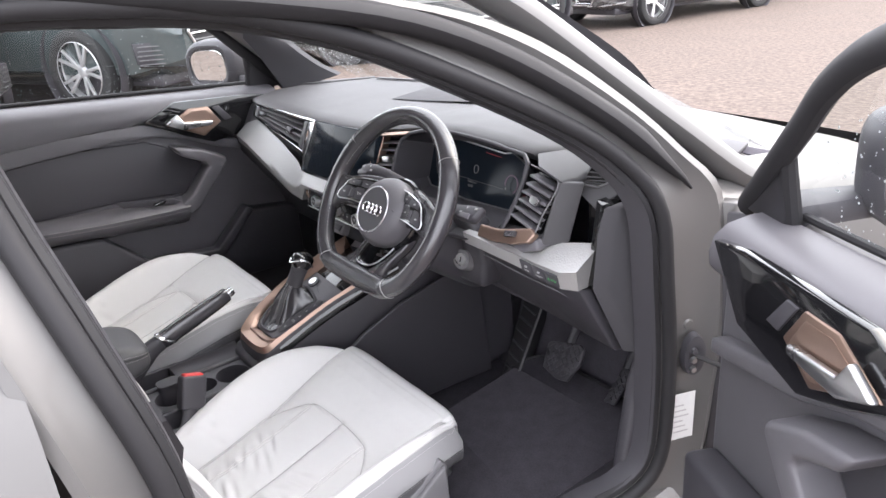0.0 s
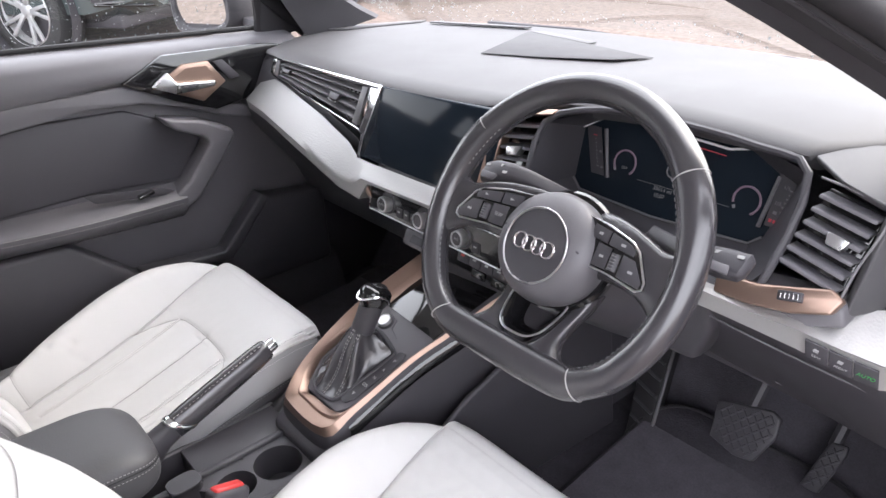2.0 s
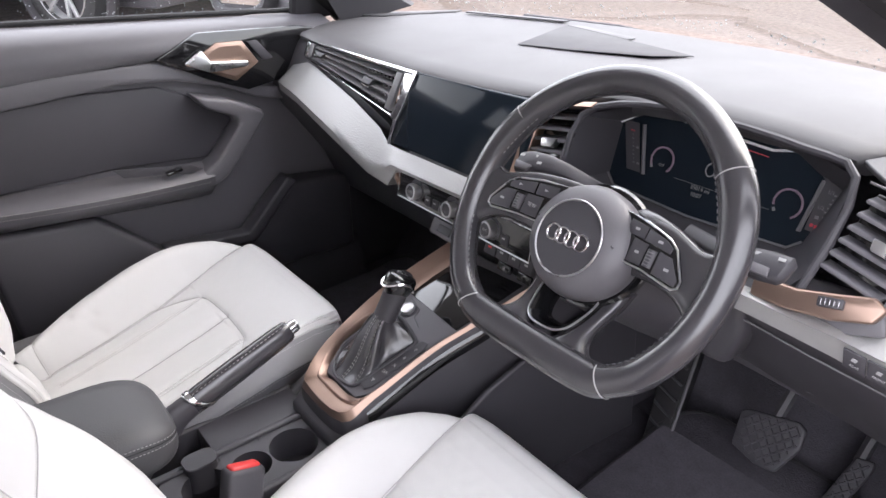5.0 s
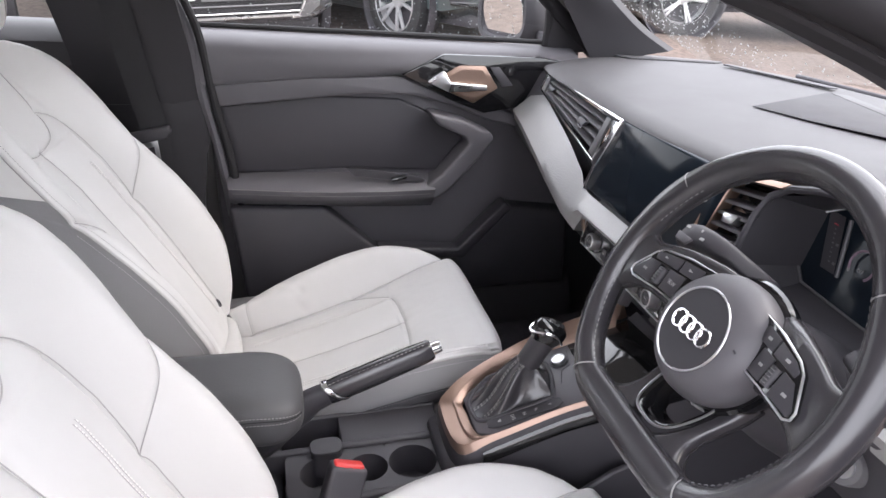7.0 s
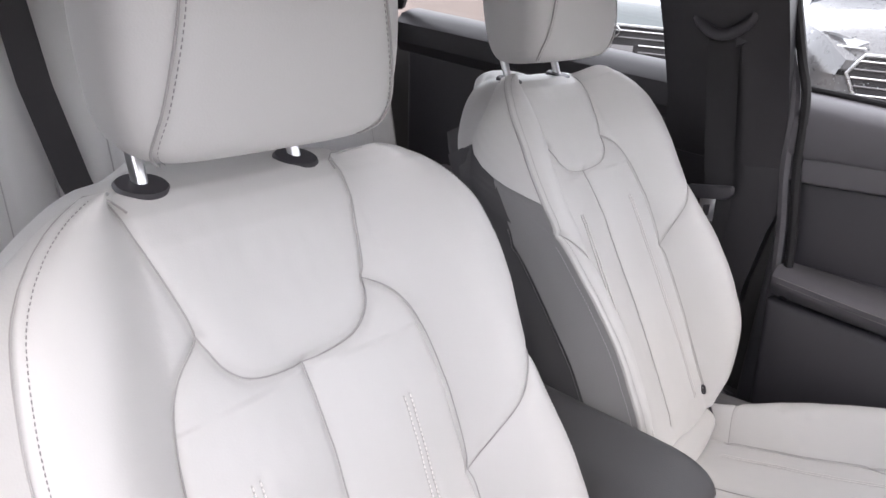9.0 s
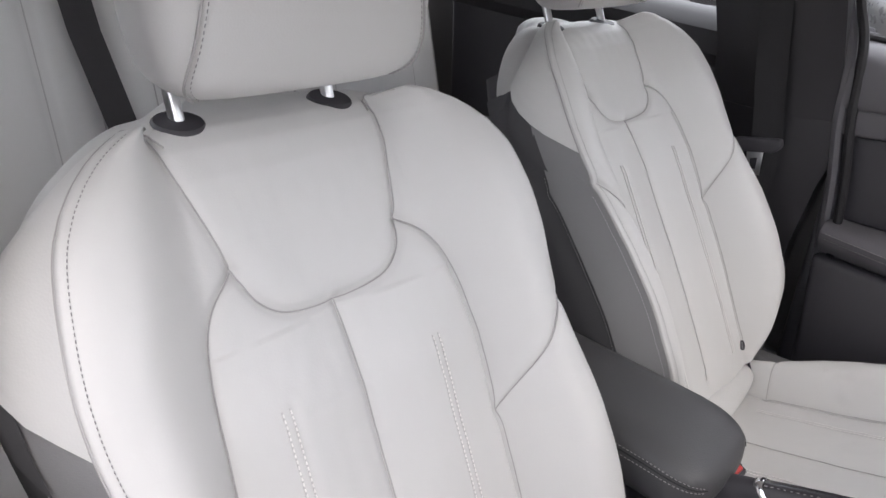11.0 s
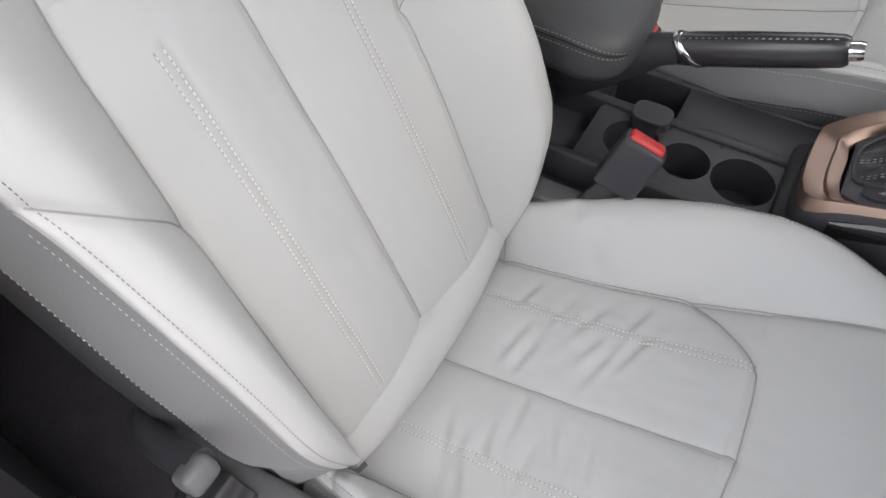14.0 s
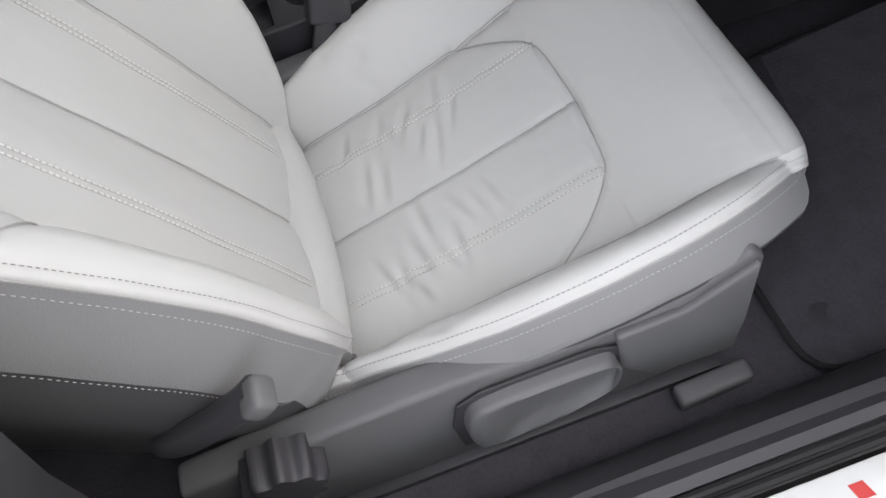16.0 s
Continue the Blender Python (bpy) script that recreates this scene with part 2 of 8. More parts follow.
def text_mesh(words, size, m):
    """Words in the built-in font as a mesh at the pose m, centred."""
    c = bpy.data.curves.new("words", "FONT")
    c.body, c.size, c.align_x, c.align_y, c.extrude = words, size, "CENTER", "CENTER", 0.0002
    ob = bpy.data.objects.new("words", c)
    scene.collection.objects.link(ob)
    me = ob.to_mesh()
    bm = bmesh.new()
    bm.from_mesh(me)
    bm.transform(m)
    ob.to_mesh_clear()
    bpy.data.objects.remove(ob)
    bpy.data.curves.remove(c)
    return bm


def stitches(path, length=0.0035, gap=0.0022, r=0.0006, lift=(0, 0, 1), bm=None):
    """Short thread dashes along a path."""
    path = [Vector(p) for p in path]
    marks = [0.0]
    for a, b in zip(path, path[1:]):
        marks.append(marks[-1] + (b - a).length)
    one = bmesh.new() if bm is None else bm
    at = lambda s: Vector([np.interp(s, marks, [p[k] for p in path]) for k in range(3)])
    up = Vector(lift).normalized()
    s = 0.0
    while s + length < marks[-1]:
        a, b = at(s), at(s + length)
        d = (b - a).normalized()
        side = d.cross(up).normalized() * r
        q = [a - side, a + side, b + side, b - side]
        top = [(a + b) / 2 + up * r * 1.3 - d * length * 0.25, (a + b) / 2 + up * r * 1.3 + d * length * 0.25]
        v = [one.verts.new(p) for p in q + top]
        for f in ((0, 1, 4), (2, 3, 5), (1, 2, 5, 4), (3, 0, 4, 5)):
            one.faces.new([v[k] for k in f])
        s += length + gap
    return one

# ---- ground ----
def ground_rise(x, y):
    """The forecourt climbs gently away from the passenger side."""
    return max(0.0, -x - 1.2) * spans(y, (-60, -0.6, 0.5, 2.0, 6.0), (0.042, 0.042, 0.060, 0.060, 0)) + 0.003 * noise.noise((x * 0.7, y * 0.7, 0))


bm = bmesh.new()
xs = [-400, -120, -60, -40] + list(np.linspace(-30, 12, 64)) + [40, 120, 400]
ys = [-400, -120, -40] + list(np.linspace(-20, 40, 70)) + [90, 200, 400]
grid = [[bm.verts.new((x, y, ground_rise(max(x, -30), y))) for x in xs] for y in ys]
for a, b in zip(grid, grid[1:]):
    for i in range(len(xs) - 1):
        bm.faces.new((a[i], a[i + 1], b[i + 1], b[i]))
TARMAC = material("reddish brown tarmac", (0.135, 0.107, 0.093), 0.9, grain=0.9, grain_size=0.012, mottle=0.16, mottle_size=0.6, spec=0.2, fleck=0.34, fleck_size=0.05)
tagged(part("ground", bm, TARMAC), "reddish brown bound-gravel forecourt", "ground", kind="structure")


# ---- car shell ----
car = base("hatchback_car", (0, 0, 0.0), "grey metallic five-door hatchback with its driver's door open", "car")

# opening of the front doors: inner edge and outer edge of the side frame, written for the driver's side
INNER = curve([(0.795, -0.475, 0.50), (0.80, -0.50, 0.70), (0.80, -0.515, 0.88), (0.765, -0.545, 1.02), (0.70, -0.575, 1.15), (0.648, -0.59, 1.255), (0.625, -0.555, 1.303), (0.629, -0.434, 1.298), (0.637, -0.318, 1.283), (0.654, -0.19, 1.246), (0.688, -0.049, 1.178), (0.734, 0.115, 1.084), (0.770, 0.199, 1.012), (0.798, 0.234, 0.945), (0.80, 0.253, 0.823), (0.80, 0.268, 0.70), (0.80, 0.272, 0.596), (0.80, 0.262, 0.48), (0.785, 0.222, 0.425), (0.757, 0.12, 0.402), (0.750, -0.10, 0.398), (0.755, -0.36, 0.398), (0.78, -0.452, 0.43)], 4, True)
OUTER = curve([(0.845, -0.55, 0.50), (0.85, -0.580, 0.70), (0.838, -0.602, 0.88), (0.795, -0.63, 1.02), (0.73, -0.66, 1.15), (0.672, -0.66, 1.27), (0.648, -0.60, 1.345), (0.655, -0.434, 1.335), (0.664, -0.26, 1.315), (0.678, -0.05, 1.275), (0.706, 0.10, 1.214), (0.752, 0.235, 1.114), (0.790, 0.318, 1.032), (0.815, 0.395, 0.950), (0.83, 0.40, 0.823), (0.84, 0.395, 0.70), (0.84, 0.385, 0.596), (0.835, 0.37, 0.44), (0.83, 0.30, 0.33), (0.83, 0.12, 0.315), (0.83, -0.10, 0.31), (0.83, -0.36, 0.315), (0.835, -0.50, 0.36)], 4, True)
INSIDE = Vector((-1, 0, 0))


def side_frame(sx, parent):
    flip = lambda p: Vector((p.x * sx, p.y, p.z))
    rows = []
    for a, b in zip(INNER, OUTER):
        d = b - a
        rows.append([flip(a + Vector((-0.035, 0, 0)) - d * 0.05), flip(a), flip(a + d * 0.16 + Vector((0.002, 0, 0))), flip(a + d * 0.32 + Vector((-0.006, 0, 0))), flip(a + d * 0.72 + Vector((-0.002, 0, 0))), flip(a + d * 0.86 + Vector((0.008, 0, 0))), flip(b)])
    rows.append(rows[0])
    part("side_frame", loft(rows, cap=False, closed=False), PAINT, parent, "grey painted door aperture frame")
    seal = [flip(p + (q - p).normalized() * 0.019 + Vector((0.005, 0, 0))) for p, q in zip(INNER, OUTER)]
    part("door_seal", tube(seal, 0.0125, True, 10, up=(1, 0, 0)), RUBBER, parent, "black rubber door seal")
    # added dark strip: stands in for shade on pillar paint that faces sideways
    strip = [flip(p.lerp(q, 0.60) + Vector((0.006, 0, 0))) for p, q in zip(INNER, OUTER) if p.z > 0.95 and p.y > -0.50]
    part("pillar_shade_strip", tube(strip, 0.021, seg=10, flat=0.8, radii=[0.021 * min(1.0, 0.15 + 0.17 * min(i, len(strip) - 1 - i)) for i in range(len(strip))]), RUBBER, parent, "dark strip standing in for shade along the pillar and roof paint")
    seal2 = [flip(p + (q - p).normalized() * 0.003 + Vector((-0.007, 0, 0))) for p, q in zip(INNER, OUTER)]
    trim = [[flip(p + Vector((-0.038, 0, 0)) - (q - p).normalized() * 0.010), flip(p + Vector((-0.018, 0, 0)) - (q - p).normalized() * 0.011), flip(p + Vector((0.002, 0, 0)) - (q - p).normalized() * 0.006)] for p, q in zip(INNER, OUTER)]
    part("aperture_trim", loft(trim + trim[:1], cap=False, closed=False), HARD, parent, "dark inner edge trim of the door opening")
    part("seal_lip", tube(seal2, 0.010, True, 8, up=(1, 0, 0)), RUBBER, parent)


side_frame(1, car)

# roof skin and headlining
def roof_point(u, v, drop):
    y = -0.02 - 2.0 * v + (0.10 if v == 0 else 0)
    half = 0.60 - 0.03 * v
    return Vector((u * half, y, 1.405 - 0.055 * u * u - 0.05 * (2 * v - 0.75) ** 2 - drop))


for name, drop, mat, lab in (("roof", 0.0, PAINT, "grey painted roof"), ("headlining", 0.045, material("grey headlining", (0.72, 0.71, 0.70), 0.9, grain=0.4), "pale grey cloth headlining")):
    bm = bmesh.new()
    g = [[bm.verts.new(roof_point(u, v, drop)) for u in np.linspace(-1.03, 1.03, 17)] for v in np.linspace(0, 1, 20)]
    for a, b in zip(g, g[1:]):
        for i in range(16):
            bm.faces.new((a[i], a[i + 1], b[i + 1], b[i]))
    part(name, bm, mat, car, lab)


def screen_point(u, v):
    """Windscreen: u across, v from its base to the header."""
    half = 0.74 - 0.13 * v
    y = 0.78 - 0.10 * u * u - v * (0.76 - 0.02 * u * u)
    return Vector((u * half, y, 0.975 + 0.385 * v - 0.035 * u * u - 0.03 * v * (1 - v) * -1))


bm = bmesh.new()
g = [[bm.verts.new(screen_point(u, v)) for u in np.linspace(-1, 1, 25)] for v in np.linspace(0, 1, 14)]
for a, b in zip(g, g[1:]):
    for i in range(24):
        bm.faces.new((a[i], a[i + 1], b[i + 1], b[i]))
wind = part("windscreen", bm, GLASS, car, "windscreen beaded with rain drops")
wind.visible_shadow = False
rng = random.Random(11)
drops = bmesh.new()
for _ in range(620):
    u, v = -1 + 0.34 * rng.random() ** 1.3, rng.uniform(0.06, 0.62)
    if rng.random() < 0.25:
        u = rng.uniform(-0.9, 0.9)
        v = rng.uniform(0.0, 0.12)
    p = screen_point(u, v)
    r = rng.uniform(0.0009, 0.0026)
    drops = disc(Matrix.Translation(p + Vector((0, 0.0012, 0.0022))) @ pose(0, 0, 0, -62, 0, 0), [(0.0, r * 0.6), (r * 0.7, r * 0.45), (r, 0.0)], 6, drops)
part("screen_drops", drops, WATER, wind)["kind"] = "stuff"

# painted pillars outside the screen, trim inside
for sx in (1, -1):
    path = [Vector((sx * 0.60, -0.02, 1.335)), Vector((sx * 0.64, 0.10, 1.262)), Vector((sx * 0.69, 0.25, 1.145)), Vector((sx * 0.74, 0.38, 1.04)), Vector((sx * 0.785, 0.50, 0.945)), Vector((sx * 0.80, 0.60, 0.90))]
    part("front_pillar", tube(curve(path, 5), 0.036, seg=12, flat=0.75), PAINT, car, "grey painted windscreen pillar")
    door_edge = curve([(sx * 0.605, -0.03, 1.320), (sx * 0.625, 0.08, 1.262), (sx * 0.650, 0.19, 1.180), (sx * 0.672, 0.262, 1.105), (sx * 0.690, 0.315, 1.030), (sx * 0.700, 0.365, 0.955)], 5)
    crest = curve([(sx * 0.560, 0.00, 1.305), (sx * 0.585, 0.12, 1.250), (sx * 0.622, 0.235, 1.172), (sx * 0.648, 0.315, 1.096), (sx * 0.668, 0.375, 1.030), (sx * 0.672, 0.430, 0.962)], 5)
    screen_edge = curve([(sx * 0.545, 0.08, 1.320), (sx * 0.585, 0.20, 1.240), (sx * 0.632, 0.302, 1.160), (sx * 0.640, 0.385, 1.084), (sx * 0.645, 0.455, 1.028), (sx * 0.642, 0.525, 0.985)], 5)
    rows = []
    for p, q, r in zip(door_edge, crest, screen_edge):
        back = Vector((sx * 0.03, 0.03, 0))
        rows.append([p + back, p, p.lerp(q, 0.5) + (q - p).cross(r - q).normalized() * 0.0, q, q.lerp(r, 0.5) - Vector((sx * 0.004, 0, -0.003)), r, r + back])
    part("pillar_trim", loft(rows, cap=False, closed=False), DASHDARK, car, "grey pillar lining", 50)

# bonnet, wings, scuttle
def bonnet_point(u, v):
    y = 0.735 + v * 1.015
    half = 0.80 - 0.06 * v * v
    crease = 0.012 * math.exp(-(((abs(u) - 0.72) / 0.06) ** 2))
    return Vector((u * half, y - 0.10 * u * u, 0.950 - 0.068 * v - 0.19 * v ** 1.6 - 0.05 * abs(u) ** 3 + crease))


bm = bmesh.new()
g = [[bm.verts.new(bonnet_point(u, v)) for u in np.linspace(-1, 1, 41)] for v in np.linspace(0, 1, 20)]
for a, b in zip(g, g[1:]):
    for i in range(40):
        bm.faces.new((a[i], a[i + 1], b[i + 1], b[i]))
part("bonnet", bm, PAINT, car, "grey painted bonnet")
part("scuttle", slab([(-0.70, 0.60, 0.920), (0.70, 0.60, 0.920), (0.66, 0.735, 0.924), (-0.66, 0.735, 0.924)], (0, 0, 0.010), 0.004), HARD, car, "black plastic scuttle panel")
for x0, x1 in ((-0.50, 0.08), (0.05, 0.46)):
    part("wiper", tube([(x0, 0.765, 0.952), ((x0 + x1) / 2, 0.775, 0.962), (x1, 0.745, 0.958)], 0.005, seg=8), HARD, car, "black windscreen wiper")
for sx in (1, -1):
    rings = []
    for y in np.linspace(0.40, 1.70, 22):
        z1 = spans(y, (0.40, 0.6, 1.0, 1.7), (0.945, 0.93, 0.875, 0.70))
        rings.append([Vector((sx * xx, y, zz)) for xx, zz in ((0.72, z1 + 0.012), (0.79, z1 + 0.004), (0.83, z1 - 0.03), (0.855, z1 - 0.12), (0.86, 0.62), (0.85, 0.45), (0.83, 0.30))])
    part("front_wing", loft(rings, cap=False, closed=False), PAINT, car, "grey painted front wing")
    # hinge pillar face behind the wing
    part("hinge_pillar", slab([(sx * 0.80, 0.385, 0.33), (sx * 0.80, 0.385, 0.93), (sx * 0.84, 0.402, 0.93), (sx * 0.845, 0.40, 0.33)], (0, 0.03, 0), 0.004), PAINT, car)
    # sill
    rings = []
    for y in np.linspace(-1.5, 0.45, 12):
        rings.append([Vector((sx * xx, y, zz)) for xx, zz in ((0.76, 0.392), (0.815, 0.392), (0.84, 0.36), (0.845, 0.28), (0.82, 0.20), (0.74, 0.20))])
    part("sill", loft(rings, cap=False, closed=False), PAINT, car)
    inner_sill = []
    for y in np.linspace(-0.62, 0.36, 16):
        inner_sill.append([Vector((sx * xx, y, zz)) for xx, zz in ((0.660, 0.285), (0.672, 0.345), (0.690, 0.385), (0.710, 0.402), (0.727, 0.411), (0.737, 0.408), (0.739, 0.390))])
    part("sill_trim", loft(inner_sill, cap=False, closed=False), HARD, car, "dark grey plastic sill trim")
    for k, xx in enumerate((0.7425, 0.7535)):
        part("sill_seal", tube([(sx * xx, -0.44, 0.405), (sx * xx, 0.0, 0.404), (sx * xx, 0.14, 0.406)], 0.0048, seg=8), RUBBER, car)
    plate = [(sx * 0.764, -0.36, 0.400), (sx * 0.812, -0.36, 0.400), (sx * 0.812, 0.14, 0.400), (sx * 0.764, 0.14, 0.400)]
    pl = part("scuff_plate", slab(plate, (0, 0, 0.004), 0.0015), PLATE, car, "brushed silver sill scuff plate")
    part("plate_mark", slab([(sx * 0.778, -0.052, 0.4042), (sx * 0.792, -0.049, 0.4042), (sx * 0.792, -0.035, 0.4042), (sx * 0.778, -0.039, 0.4042)], (0, 0, 0.0006), 0), RED, pl, "red plain mark on the plate")
    # footwell kick panel
    # black plastic here puts the shade of door and roof into the colour
    part("kick_panel", slab([(sx * 0.735, 0.20, 0.24), (sx * 0.735, 0.34, 0.24), (sx * 0.735, 0.66, 0.24), (sx * 0.735, 0.62, 0.80), (sx * 0.735, 0.31, 0.72), (sx * 0.735, 0.265, 0.60)], (sx * 0.030, 0, 0), 0.01, 3), HARD, car, "plastic kick panel, darkened for the shade by the door")
    # centre pillar lining
    part("centre_pillar_trim", loft([[Vector((sx * (xx - 0.0), y + dy, z)) for xx, y in ((0.69, -0.50), (0.675, -0.56), (0.668, -0.66), (0.69, -0.76), (0.74, -0.76), (0.74, -0.50))] for z, dy in ((0.30, -0.04), (0.48, -0.04), (0.66, -0.03), (0.78, -0.012), (0.86, 0.010), (0.90, 0.0))]), PILLAR, car, "charcoal lower centre pillar lining")
    part("upper_pillar_trim", loft([[Vector((sx * (xx - t), y + dy - (0.05 if sx > 0 else 0), z)) for xx, y in ((0.688, -0.515), (0.675, -0.56), (0.670, -0.66), (0.69, -0.74), (0.74, -0.74), (0.74, -0.515))] for z, dy, t in ((0.895, 0.0, 0.0), (1.0, -0.005, 0.012), (1.12, -0.02, 0.055), (1.22, -0.035, 0.095), (1.34, -0.05, 0.14))]), PILLAR, car, "charcoal upper centre pillar lining")

# on the hinge side of the driver's opening: added dark slab filling the gap, check strap in a rubber cup, data sticker
part("hinge_gap_filler", slab([(0.836, 0.378, 0.335), (0.888, 0.415, 0.335), (0.872, 0.415, 0.915), (0.830, 0.392, 0.915)], (0.0, 0.012, 0), 0.003), HARD, car, "added dark slab filling the gap beside the door hinges")
post = lambda f, z, out=0.0: Vector((0.80 + 0.04 * f + 0.93 * out, 0.281 + 0.104 * f - 0.36 * out, z))
pn = Vector((0.93, -0.36, 0))
cup = frame_to(post(0.50, 0.672, 0.012), (0.36, 0.93, 0), (0, 0, 1))
check = part("check_strap_cup", disc(cup @ Matrix.Diagonal((0.62, 1.15, 1, 1)), [(0.012, 0.001), (0.026, 0.004), (0.033, 0.003), (0.036, -0.010)], 28), HARD, car, "black door check cup")
for dz in (0.014, -0.004, -0.022):
    part("check_bolt", disc(frame_to(post(0.44, 0.672 + dz, 0.018), (0.36, 0.93, 0), (0, 0, 1)), [(0.0, 0.006), (0.005, 0.006), (0.0065, 0.0)], 8), SATIN if dz < 0 else HARD, check)
part("check_strap", tube([post(0.5, 0.672, 0.010), (0.862, 0.345, 0.662), (0.905, 0.362, 0.650)], 0.006, seg=8, flat=0.6), RUBBER, check)
part("paint_bolt", disc(frame_to(post(0.36, 0.735, 0.010), (0.36, 0.93, 0), (0, 0, 1)), [(0.0, 0.004), (0.008, 0.004), (0.010, 0.0)], 10), PAINT, car)
sticker = part("type_sticker", slab([post(0.16, 0.505, 0.013), post(0.56, 0.505, 0.013), post(0.56, 0.600, 0.013), post(0.16, 0.600, 0.013)], pn * 0.0012, 0), PAPER, car, "pale data sticker on the door pillar")
for k in range(6):
    z = 0.520 + 0.011 * k
    part("print_bar", slab([post(0.20, z, 0.0145), post(0.46 - 0.05 * (k % 3), z, 0.0145), post(0.46 - 0.05 * (k % 3), z + 0.0025, 0.0145), post(0.20, z + 0.0025, 0.0145)], pn * 0.0004, 0), SEAM, sticker)

# floor pan, bulkhead, rear of the cabin
part("floor_pan", slab([(-0.76, -1.6, 0.24), (0.76, -1.6, 0.24), (0.76, 0.62, 0.24), (-0.76, 0.62, 0.24)], (0, 0, 0.045), 0.01), CARPET, car, "black carpeted floor")
part("toe_board", slab([(-0.74, 0.48, 0.27), (0.74, 0.48, 0.27), (0.74, 0.68, 0.50), (0.74, 0.70, 0.92), (-0.74, 0.70, 0.92), (-0.74, 0.68, 0.50)], (0, 0.05, 0), 0.004), CARPET, car)
part("parcel_shelf", slab([(-0.54, -1.95, 0.96), (0.54, -1.95, 0.96), (0.54, -1.60, 0.96), (-0.54, -1.60, 0.96)], (0, 0, 0.02), 0.006), CARPET, car)
part("tailgate", slab([(-0.66, -2.05, 0.35), (0.66, -2.05, 0.35), (0.68, -2.05, 0.95), (0.52, -1.9, 1.33), (-0.52, -1.9, 1.33), (-0.68, -2.05, 0.95)], (0, -0.05, 0), 0.01), PAINT, car)
for sx in (1, -1):
    part("rear_pillar", slab([(sx * 0.70, -1.52, 1.02), (sx * 0.70, -1.95, 0.98), (sx * 0.56, -1.9, 1.34), (sx * 0.60, -1.40, 1.32)], (-sx * 0.05, 0, 0), 0.015, 3), SOFT, car)
    part("rear_quarter", slab([(sx * 0.83, -1.45, 0.20), (sx * 0.83, -2.05, 0.30), (sx * 0.80, -2.05, 1.0), (sx * 0.82, -1.45, 1.02)], (-sx * 0.05, 0, 0), 0.02, 3), PAINT, car)
    part("roof_rail", tube([Vector((sx * 0.60, 0.0, 1.325)), Vector((sx * 0.605, -0.5, 1.355)), Vector((sx * 0.60, -1.2, 1.345)), Vector((sx * 0.57, -1.9, 1.30))], 0.05, seg=12, flat=0.6), PAINT, car)

# ---- doors, written for the passenger side ----
HINGE = Vector((0.80, 0.36, 0.0))
SAG = Matrix.Translation((0, 0, 0.9)) @ Matrix.Rotation(radians(-0.6), 4, "Y") @ Matrix.Translation((0, 0, -0.9))
OPEN = Matrix.Translation((0.164, -0.050, 0.009)) @ Matrix.Translation(HINGE) @ Matrix.Rotation(radians(59.6), 4, "Z") @ SAG @ Matrix.Translation(-HINGE) @ Matrix.Diagonal((-1, 1, 1, 1))
SHUT = Matrix.Identity(4)


